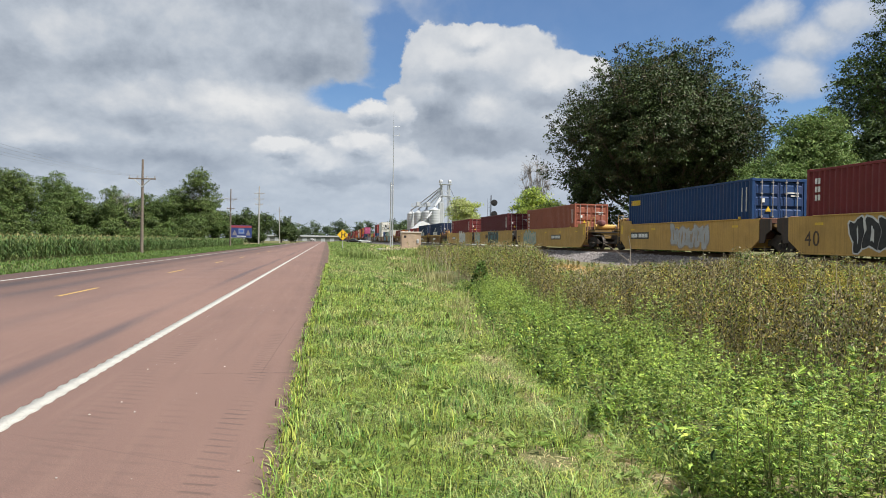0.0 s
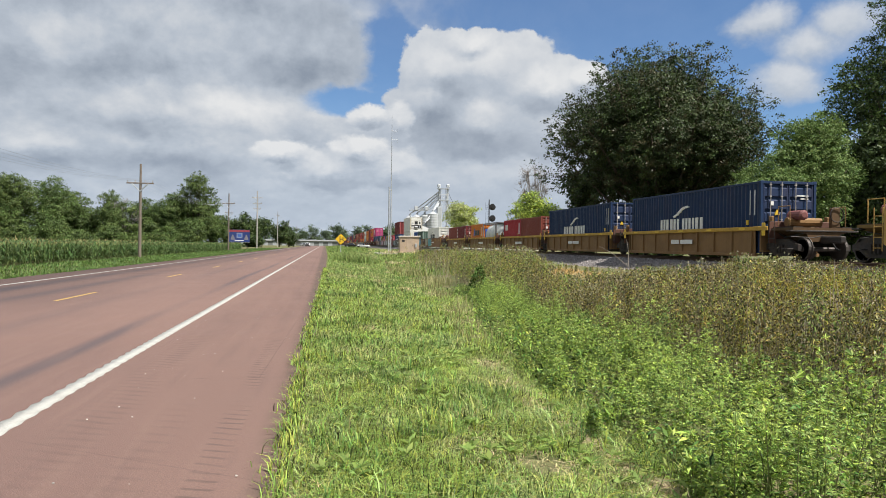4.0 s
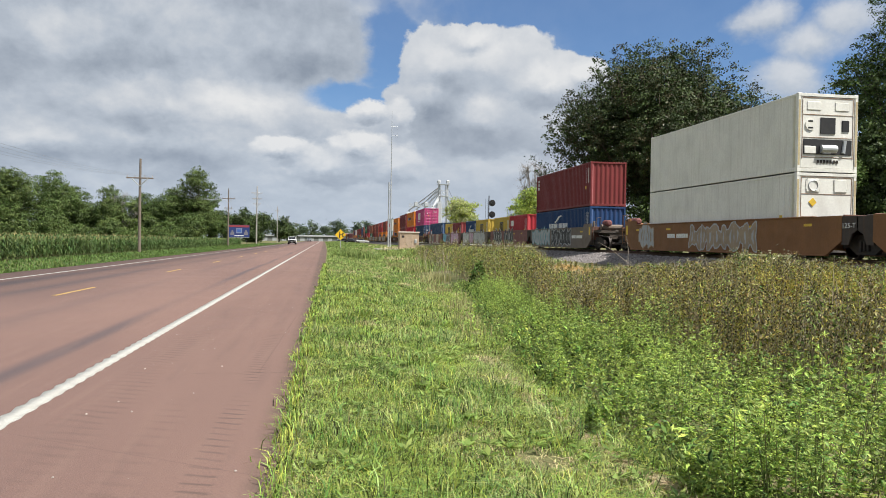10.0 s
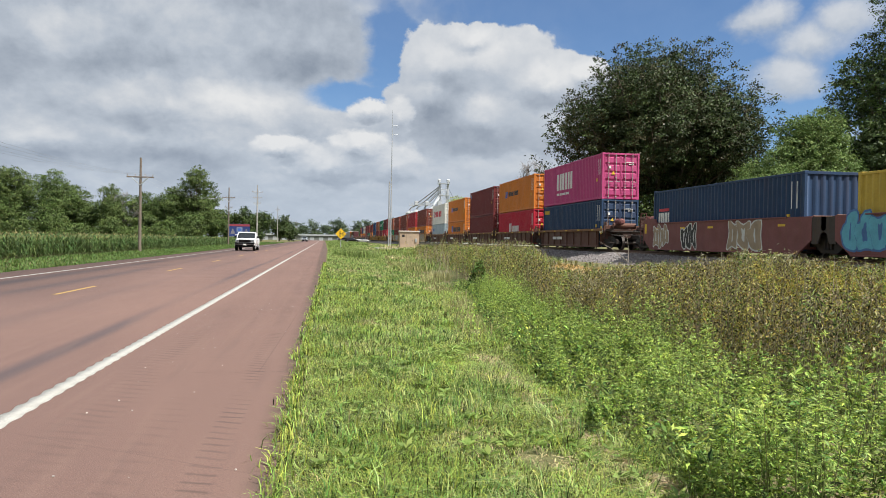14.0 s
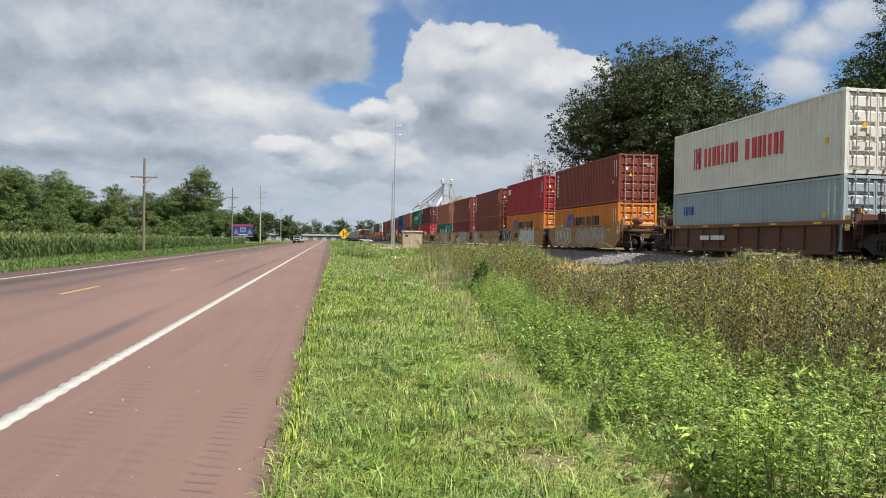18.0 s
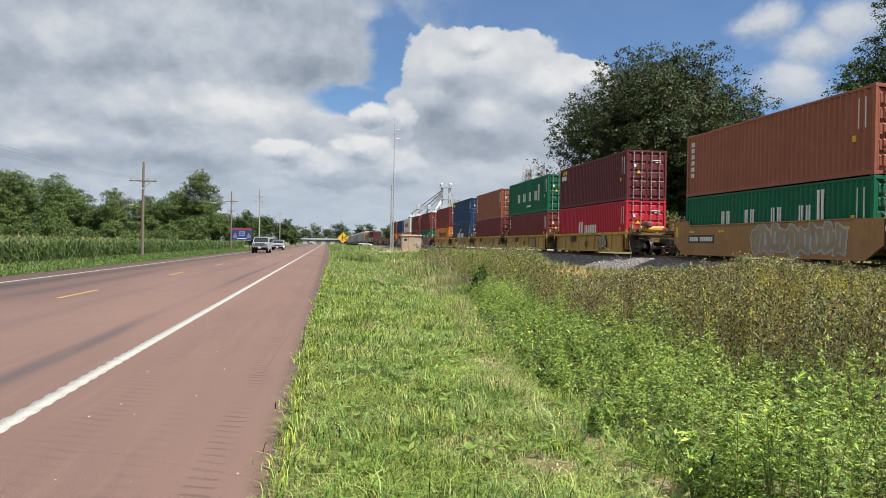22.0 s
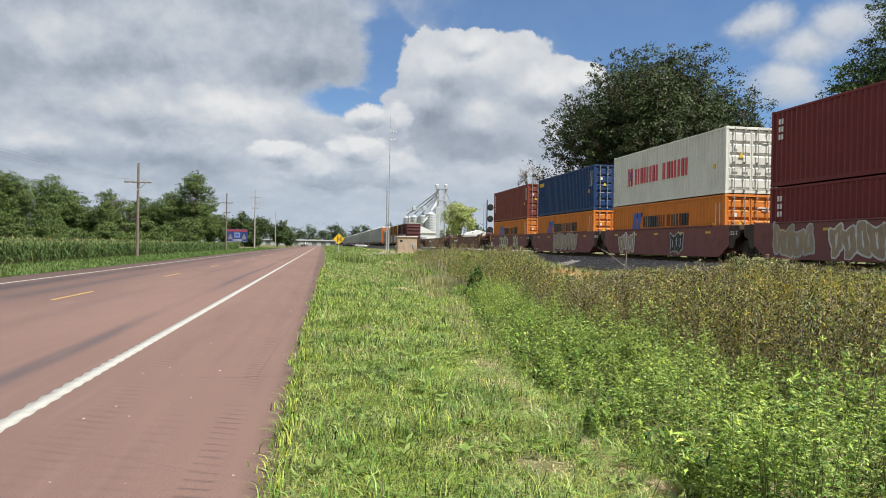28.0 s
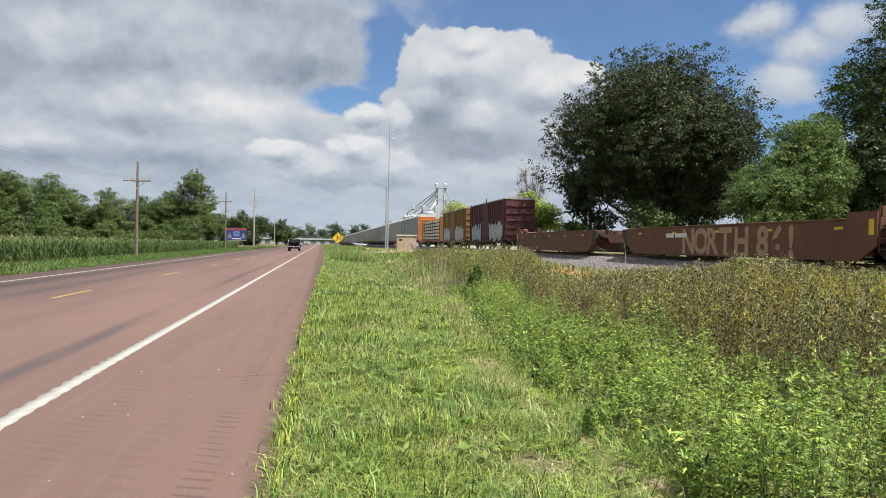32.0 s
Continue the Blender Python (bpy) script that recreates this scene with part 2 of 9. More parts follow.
steel = material("dark steel", (0.028, 0.024, 0.022), 0.7, 0.2, second=(0.06, 0.038, 0.026), scale=4, amount=0.6, grain=40)
wheel_steel = material("wheel steel", (0.055, 0.046, 0.04), 0.6, 0.4, second=(0.05, 0.035, 0.03), scale=5, amount=0.5)
galv = material("galvanised steel", (0.50, 0.52, 0.53), 0.45, 0.55, second=(0.36, 0.38, 0.40), scale=3, amount=0.5)
white_paint = material("white lettering", (0.78, 0.78, 0.75), 0.6, second=(0.55, 0.53, 0.5), scale=6, amount=0.5)
black_paint = material("black paint", (0.018, 0.018, 0.02), 0.5, second=(0.035, 0.033, 0.03), scale=5, amount=0.5)
yellow_paint = material("yellow marking", (0.72, 0.47, 0.03), 0.6, second=(0.5, 0.33, 0.06), scale=6, amount=0.5)
blue_paint = material("blue marking", (0.03, 0.10, 0.42), 0.5, second=(0.03, 0.08, 0.3), scale=6)
red_paint = material("red marking", (0.55, 0.03, 0.05), 0.5, second=(0.4, 0.03, 0.05), scale=6)
rubber = material("rubber", (0.012, 0.012, 0.012), 0.85, second=(0.022, 0.021, 0.02), scale=8, amount=0.5, spec=0.2)
chrome = material("chrome", (0.72, 0.73, 0.75), 0.18, 1.0, second=(0.5, 0.5, 0.52), scale=4, amount=0.2)
dark_glass = material("tinted glass", (0.012, 0.015, 0.018), 0.06, 0.0, second=(0.02, 0.024, 0.028), scale=2, amount=0.3, grain_amount=0.0, spec=0.8)


# ---------------------------------------------------------------- mesh helpers
def link(name, me, parent=None, label=""):
    ob = new(name, me)
    if parent:
        ob.parent = parent
    if label:
        ob["label"] = label
    return ob


def part(name, bm, mat, parent=None, label="", smooth=False):
    """Links a bmesh as one mesh object."""
    me = bpy.data.meshes.new(name)
    bm.to_mesh(me)
    bm.free()
    me.materials.append(mat)
    if smooth:
        me.shade_smooth()
    return link(name, me, parent, label)


def arrays(name, V, F, mat, parent=None, label="", smooth=False):
    """A mesh from numpy vertices and faces all of one size."""
    V, F = np.asarray(V, np.float32), np.asarray(F, np.int32)
    me = bpy.data.meshes.new(name)
    me.vertices.add(len(V))
    me.vertices.foreach_set("co", V.ravel())
    k = F.shape[1]
    me.loops.add(F.size)
    me.loops.foreach_set("vertex_index", F.ravel())
    me.polygons.add(len(F))
    me.polygons.foreach_set("loop_start", np.arange(0, F.size, k, dtype=np.int32))
    me.polygons.foreach_set("loop_total", np.full(len(F), k, np.int32))
    me.update(calc_edges=True)
    me.materials.append(mat)
    if smooth:
        me.shade_smooth()
    return link(name, me, parent, label)


def add_box(bm, x0, x1, y0, y1, z0, z1, bevel=0.0):
    r = bmesh.ops.create_cube(bm, size=1.0)
    bmesh.ops.transform(bm, verts=r["verts"], matrix=Matrix.Translation(((x0 + x1) / 2, (y0 + y1) / 2, (z0 + z1) / 2)) @ Matrix.Diagonal((abs(x1 - x0), abs(y1 - y0), abs(z1 - z0), 1)))
    if bevel:
        bmesh.ops.bevel(bm, geom=list({e for v in r["verts"] for e in v.link_edges}), offset=bevel, segments=1, affect="EDGES")
    return bm


def box(x0, x1, y0, y1, z0, z1, bevel=0.0):
    return add_box(bmesh.new(), x0, x1, y0, y1, z0, z1, bevel)


def add_tube(bm, pts, radii, sides=8, caps=True):
    """A tapered tube along points."""
    pts = [Vector(p) for p in pts]
    rings = []
    for i, p in enumerate(pts):
        d = (pts[min(i + 1, len(pts) - 1)] - pts[max(i - 1, 0)]).normalized()
        u = d.orthogonal().normalized() if i == 0 else (u - d * u.dot(d)).normalized()
        w = d.cross(u)
        rings.append([bm.verts.new(p + (u * math.cos(a) + w * math.sin(a)) * radii[i]) for a in (2 * math.pi * k / sides for k in range(sides))])
    for a, b in zip(rings, rings[1:]):
        for k in range(sides):
            bm.faces.new((a[k], a[(k + 1) % sides], b[(k + 1) % sides], b[k]))
    if caps:
        bm.faces.new(rings[0][::-1])
        bm.faces.new(rings[-1])
    return bm


def tube(pts, radii, sides=8):
    radii = radii if isinstance(radii, (list, tuple)) else [radii] * len(pts)
    return add_tube(bmesh.new(), pts, radii, sides)


def add_prism(bm, outline, axis, a, b):
    """An outline of (u, v) pulled from a to b along the axis 'x', 'y' or 'z'."""
    def at(u, v, w):
        return {"x": (w, u, v), "y": (u, w, v), "z": (u, v, w)}[axis]
    lo, hi = ([bm.verts.new(at(u, v, w)) for u, v in outline] for w in (a, b))
    n = len(outline)
    for i in range(n):
        bm.faces.new((lo[i], lo[(i + 1) % n], hi[(i + 1) % n], hi[i]))
    bm.faces.new(lo[::-1])
    bm.faces.new(hi)
    bmesh.ops.recalc_face_normals(bm, faces=bm.faces)
    return bm


def prism(outline, axis, a, b):
    return add_prism(bmesh.new(), outline, axis, a, b)


def empty(name, m=None, **tags):
    ob = new(name)
    ob.empty_display_size = 0.2
    if m is not None:
        ob.matrix_world = m
    return tagged(ob, **tags)


rng = np.random.default_rng(7)

# ---------------------------------------------------------------- the land and the road
ROAD_L, ROAD_R = -11.35, -0.28
LINE_R, LINE_C, LINE_L = -2.36, -6.17, -9.85
TRACK_X, RAIL_Z = 18.24, 0.96


def bend(y):
    """How far the road has swung to the left at a distance y."""
    return -0.00055 * max(0.0, y - 430.0) ** 2 if y < 620 else -0.00055 * 190.0 ** 2 - 0.209 * (y - 620)


def verge(y):
    """How much farther out the pavement ends than where the viewer stands."""
    return np.interp(y, (10, 22, 60, 90, 400), (0.0, 0.17, 0.42, 0.60, 0.60))


def dip(y):
    return -0.00001 * max(0.0, y - 430.0) ** 2 if y < 700 else -0.73


def land(x, y):
    """Height of the open ground."""
    kx = (-4000, -60, -16, -13.2, -11.2, -0.3, 1.0, 2.6, 4.2, 7.0, 11.0, 14.2, 15.2, 21.5, 23.5, 40, 4000)
    kz = (-0.12, -0.12, -0.12, -0.16, -0.06, -0.06, -0.10, -0.30, -0.42, -0.25, 0.10, 0.28, 0.3, 0.3, 0.2, 0.0, -0.4)
    b = bend(y) if x < 2 else 0.0
    z = float(np.interp(x - b, kx, kz))
    if y > 86 and x > -0.2:
        z += (0.30 - z) * min(1.0, (y - 86) / 12.0) * min(1.0, max(0.0, (x + 0.2) / 5.0))
    if x > 0.2 or x < -13:
        z += 0.05 * noise.noise((x * 0.5, y * 0.5, 0.0)) + 0.02 * noise.noise((x * 2.1, y * 2.1, 4.0))
    return z + dip(y)


def build_ground():
    xs = np.unique(np.concatenate([np.array([-4000, -2000, -1000, -500, -250, -150, -100, -80, -60, -45, -35, -28, -22, -18]), np.arange(-16, -11, 0.5), np.array([-11.2, -9, -6, -3, -1.2, -0.6]),
                                   np.arange(-0.3, 16, 0.35), np.arange(16, 24, 0.6), np.array([25, 28, 32, 40, 55, 80, 120, 200, 400, 1000, 2000, 4000])]))
    ys = np.unique(np.concatenate([np.array([-800, -400, -100, -40, -15, -6]), np.arange(-3, 30, 0.4), np.arange(30, 120, 2.0), np.arange(120, 300, 10), np.array([320, 350, 400, 470, 550, 650, 750, 900, 1200, 2000, 4500])]))
    bends = {y: bend(y) for y in ys}
    V = [(x + (bends[y] if x < 2 else 0.0), y, land(x + (bends[y] if x < 2 else 0.0), y)) for y in ys for x in xs]
    n = len(xs)
    F = [(j * n + i, j * n + i + 1, (j + 1) * n + i + 1, (j + 1) * n + i) for j in range(len(ys) - 1) for i in range(n - 1)]
    soil = material("ground with thatch and soil", (0.11, 0.125, 0.045), 0.95, second=(0.27, 0.205, 0.125), scale=0.9, amount=0.75, grain=18, grain_amount=0.5, bump=0.5, bump_scale=25, coords="World", spec=0.15)
    tagged(arrays("ground", V, F, soil, smooth=True), "rough grassy ground with bare soil patches", "ground", kind="structure")


def ribbon(name, x0, x1, ya, yb, z, mat, parent=None, thick=0.06, wobble=0.0, top_only=False):
    """A strip of road between two lines, following its bend."""
    ys = [ya]
    while ys[-1] < yb:
        ys.append(min(yb, ys[-1] + (0.35 if wobble and ys[-1] < 60 else 3.0 if ys[-1] < 120 else 8.0)))
    V, F = [], []
    for y in ys:
        w = wobble * noise.noise((y * 1.6, x0, 0)) + wobble * 0.6 * noise.noise((y * 5.0, x0, 3))
        w2 = wobble * noise.noise((y * 1.6, x1, 9)) + wobble * 0.6 * noise.noise((y * 5.0, x1, 5))
        b, d = bend(y), dip(y)
        w2 += float(verge(y)) if name == "road" else 0.0
        V += [(x0 + b + w, y, z + d), (x1 + b + w2, y, z + d), (x1 + b + w2, y, z + d - thick), (x0 + b + w, y, z + d - thick)]
    for i in range(len(ys) - 1):
        a, c = 4 * i, 4 * i + 4
        F += [(a, a + 1, c + 1, c), (a + 1, a + 2, c + 2, c + 1), (a + 3, a, c, c + 3)]
    return arrays(name, V, F, mat, parent)


def build_road():
    mat = bpy.data.materials.new("reddish asphalt")
    mat.use_nodes = True
    nt = mat.node_tree
    N, Lk = nt.nodes, nt.links
    bsdf = N["Principled BSDF"]
    pos = N.new("ShaderNodeNewGeometry").outputs["Position"]
    sep = N.new("ShaderNodeSeparateXYZ")
    Lk.new(pos, sep.inputs[0])

    def nz(scale, det, stretch=None):
        n = N.new("ShaderNodeTexNoise")
        v = pos
        if stretch:
            mp = N.new("ShaderNodeMapping")
            mp.inputs["Scale"].default_value = stretch
            Lk.new(pos, mp.inputs[0])
            v = mp.outputs[0]
        Lk.new(v, n.inputs["Vector"])
        n.inputs["Scale"].default_value, n.inputs["Detail"].default_value = scale, det
        return n.outputs["Fac"]

    def mr(v, a, b, c, d, kind="SMOOTHSTEP"):
        n = N.new("ShaderNodeMapRange")
        n.interpolation_type = kind
        Lk.new(v, n.inputs[0])
        for i, q in enumerate((a, b, c, d)):
            n.inputs[i + 1].default_value = q
        return n.outputs[0]

    def mul(a, b, op="MULTIPLY"):
        n = N.new("ShaderNodeMath")
        n.operation, n.use_clamp = op, True
        for i, v in enumerate((a, b)):
            if isinstance(v, bpy.types.NodeSocket):
                Lk.new(v, n.inputs[i])
            else:
                n.inputs[i].default_value = v
        return n.outputs[0]

    def mix(f, a, b):
        n = N.new("ShaderNodeMix")
        n.data_type = "RGBA"
        Lk.new(f, n.inputs[0])
        for i, v in ((6, a), (7, b)):
            if isinstance(v, bpy.types.NodeSocket):
                Lk.new(v, n.inputs[i])
            else:
                n.inputs[i].default_value = (*v, 1)
        return n.outputs[2]

    x = sep.outputs[0]
    col = mix(mr(nz(0.35, 6, (1, 0.25, 1)), 0.35, 0.7, 0, 1), (0.190, 0.117, 0.098), (0.155, 0.096, 0.083))
    col = mix(mr(nz(90, 4), 0.4, 0.62, 0, 0.55), col, (0.095, 0.063, 0.056))
    col = mix(mr(nz(160, 2), 0.64, 0.70, 0, 0.5), col, (0.30, 0.245, 0.22))
    # tyre-polished tracks, darker and bluer, wandering a little
    wob = mul(mr(nz(0.05, 2, (0, 1, 0)), 0.3, 0.7, 0.0, 0.3, "LINEAR"), 1.0)
    xx = mul(x, wob, "ADD")
    xx.node.use_clamp = False
    band = None
    for c, w, s in ((-3.02, 0.24, 0.8), (-8.85, 0.8, 0.95), (-7.2, 0.6, 0.6), (-4.9, 0.45, 0.30)):
        d = N.new("ShaderNodeMath")
        d.operation = "SUBTRACT"
        Lk.new(xx, d.inputs[0])
        d.inputs[1].default_value = c
        a = N.new("ShaderNodeMath")
        a.operation = "ABSOLUTE"
        Lk.new(d.outputs[0], a.inputs[0])
        k = mr(a.outputs[0], 0.0, w, s, 0.0)
        band = k if band is None else mul(band, k, "ADD")
    patch = mr(nz(0.22, 5, (1.5, 0.35, 1)), 0.38, 0.6, 0.25, 1.0)
    col = mix(mul(band, patch), col, (0.068, 0.056, 0.062))
    # lug prints pressed in curved rows along the soft shoulder
    def lane(lo, hi, feather, strength, slant, pitch, sharp, seed):
        bow = N.new("ShaderNodeMath")
        bow.operation = "MULTIPLY_ADD"
        Lk.new(mr(x, lo, hi, 0.0, 1.0), bow.inputs[0])
        bow.inputs[1].default_value = slant
        Lk.new(sep.outputs[1], bow.inputs[2])
        jit = N.new("ShaderNodeMath")
        jit.operation = "MULTIPLY_ADD"
        Lk.new(nz(2.2, 3), jit.inputs[0])
        jit.inputs[1].default_value = 0.11
        Lk.new(bow.outputs[0], jit.inputs[2])
        ph = N.new("ShaderNodeMath")
        ph.operation = "PINGPONG"
        Lk.new(jit.outputs[0], ph.inputs[0])
        ph.inputs[1].default_value = pitch / 2
        bars = mr(ph.outputs[0], pitch * sharp, pitch * 0.5, 0.0, 1.0)
        side = mul(mr(x, lo, lo + feather, 0, 1), mr(x, hi, hi - feather, 0, 1))
        return mul(mul(bars, side), mul(mr(nz(1.3, 4, (1, 0.5, seed)), 0.36, 0.60, 0.1, 1.0), strength))

    scuff = mul(lane(-0.82, -0.58, 0.05, 0.9, 0.07, 0.155, 0.28, 1.0), lane(-2.10, -1.45, 0.28, 0.50, 0.20, 0.17, 0.20, 2.0), "ADD")
    scuff = mul(scuff, lane(-1.40, -0.95, 0.2, 0.26, 0.12, 0.20, 0.24, 3.0), "ADD")
    col = mix(scuff, col, (0.085, 0.058, 0.051))
    # dust swept into pale and dark streaks along the shoulder
    col = mix(mr(nz(3.0, 6, (2.2, 0.12, 1)), 0.5, 0.72, 0.0, 0.2), col, (0.205, 0.135, 0.110))
    col = mix(mr(nz(4.5, 5, (1.6, 0.10, 2)), 0.54, 0.72, 0.0, 0.30), col, (0.115, 0.076, 0.068))
    # dirt washed against the grass
    col = mix(mul(mr(x, -0.50, -0.28, 0.0, 0.9), mr(nz(5.0, 4), 0.35, 0.6, 0.2, 1.0)), col, (0.075, 0.055, 0.045))
    # one long crack across the shoulder
    cy = N.new("ShaderNodeMath")
    cy.operation = "MULTIPLY_ADD"
    Lk.new(nz(3.0, 5), cy.inputs[0])
    cy.inputs[1].default_value = 0.16
    Lk.new(sep.outputs[1], cy.inputs[2])
    ca = N.new("ShaderNodeMath")
    ca.operation = "COMPARE"
    Lk.new(cy.outputs[0], ca.inputs[0])
    ca.inputs[1].default_value, ca.inputs[2].default_value = 7.93, 0.010
    col = mix(mul(ca.outputs[0], mul(mr(x, -1.5, -1.1, 0, 0.8), mr(nz(6.0, 2), 0.4, 0.55, 0.3, 1.0))), col, (0.05, 0.034, 0.032))
    # fine cracks
    vo = N.new("ShaderNodeTexVoronoi")
    vo.feature = "DISTANCE_TO_EDGE"
    mpv = N.new("ShaderNodeMapping")
    mpv.inputs["Scale"].default_value = (0.10, 0.22, 0.1)
    Lk.new(pos, mpv.inputs[0])
    Lk.new(mpv.outputs[0], vo.inputs["Vector"])
    vo.inputs["Scale"].default_value = 1.0
    col = mix(mr(vo.outputs["Distance"], 0.0, 0.0012, 0.35, 0.0), col, (0.06, 0.04, 0.037))
    Lk.new(col, bsdf.inputs["Base Color"])
    bsdf.inputs["Roughness"].default_value = 0.85
    bsdf.inputs["Specular IOR Level"].default_value = 0.25
    b = N.new("ShaderNodeBump")
    b.inputs["Strength"].default_value, b.inputs["Distance"].default_value = 0.45, 0.012
    Lk.new(nz(110, 4), b.inputs["Height"])
    Lk.new(b.outputs[0], bsdf.inputs["Normal"])
    road = tagged(ribbon("road", ROAD_L, ROAD_R, -60, 640, 0.0, mat, wobble=0.05, thick=0.12), "reddish asphalt two-lane highway with tyre-darkened wheel tracks", "road", kind="structure")
    wl = material("worn white line", (0.43, 0.425, 0.395), 0.8, second=(0.33, 0.31, 0.285), scale=5, amount=0.6, grain=60, grain_amount=0.4, bump=0.3, bump_scale=90, coords="World")
    yl = material("worn yellow line", (0.46, 0.30, 0.09), 0.8, second=(0.34, 0.21, 0.09), scale=5, amount=0.6, grain=60, grain_amount=0.4, bump=0.3, bump_scale=90, coords="World")
    V, F, y = [], [], -40.0
    while y < 600:
        sw = math.sin(2 * math.pi * y / 0.30) if y < 24 else 0.0
        b, d = bend(y), dip(y)
        lo = LINE_R - 0.076 - 0.009 * sw + 0.006 * noise.noise((y * 4.0, 0, 0))
        hi = LINE_R + 0.076 + 0.009 * math.sin(2 * math.pi * y / 0.30 + 1.2) * (y < 24) + 0.006 * noise.noise((y * 4.0, 5, 0))
        V += [(lo + b, y, 0.008 + d + 0.003 * sw), (hi + b, y, 0.008 + d + 0.003 * sw), (hi + b, y, d - 0.002), (lo + b, y, d - 0.002)]
        y += 0.0375 if -2 < y < 24 else 1.0 if y < 100 else 4.0
    for i in range(0, len(V) - 4, 4):
        F += [(i, i + 1, i + 5, i + 4), (i + 1, i + 2, i + 6, i + 5), (i + 3, i, i + 4, i + 7)]
    arrays("edge_line", V, F, wl, road, "worn white edge line swollen over rumble strips")
    ribbon("edge_line", LINE_L - 0.06, LINE_L + 0.06, -40, 600, 0.005, wl, road, 0.004, wobble=0.012)["label"] = "worn white edge line"
    for k in range(-3, 34):
        y = 18.15 + 12.19 * k
        ribbon("centre_dash", LINE_C - 0.055, LINE_C + 0.055, y, y + 3.05, 0.005, yl, road, 0.004)
    # loose pebbles on the shoulder
    pb = bmesh.new()
    for k in range(48):
        px, py = rng.uniform(-2.1, -0.35), rng.uniform(2.5, 16)
        s = rng.uniform(0.003, 0.010)
        r = bmesh.ops.create_icosphere(pb, subdivisions=1, radius=s, matrix=Matrix.Translation((px, py, s * 0.45)))
        for v in r["verts"]:
            v.co.z *= 0.7
    ob = part("road_pebbles", pb, material("pale stone", (0.38, 0.34, 0.31), 0.9, islands=0.4))
    tagged(ob, "small pale pebbles scattered on the asphalt shoulder", "pebbles", kind="stuff")


build_ground()
build_road()

# ---------------------------------------------------------------- railway
RAIL_Z = 1.0
SPEED = 20.38
CURVE_Y, CURVE_R = 2200.0, 800.0


def on_track(s, side=0.0, z=0.0):
    """Pose at a distance s along the track: straight, then a long bend to the left."""
    if s <= CURVE_Y:
        return pose(TRACK_X + side, s, z)
    a = (s - CURVE_Y) / CURVE_R
    return Matrix.Translation((TRACK_X - CURVE_R * (1 - math.cos(a)), CURVE_Y + CURVE_R * math.sin(a), z)) @ pose(0, 0, 0, 0, 0, math.degrees(a)) @ pose(side, 0, 0)


def sweep(name, section, a, b, step, mat, z=0.0, parent=None):
    """A cross-section (x, z) drawn along the track."""
    ss = [a]
    while ss[-1] < b:
        ss.append(min(b, ss[-1] + (step if ss[-1] < 150 else 15.0)))
    n = len(section)
    V = [tuple(on_track(s) @ Vector((x, 0, z + q))) for s in ss for x, q in section]
    F = [(i * n + k, i * n + k + 1, (i + 1) * n + k + 1, (i + 1) * n + k) for i in range(len(ss) - 1) for k in range(n - 1)]
    return arrays(name, V, F, mat, parent)


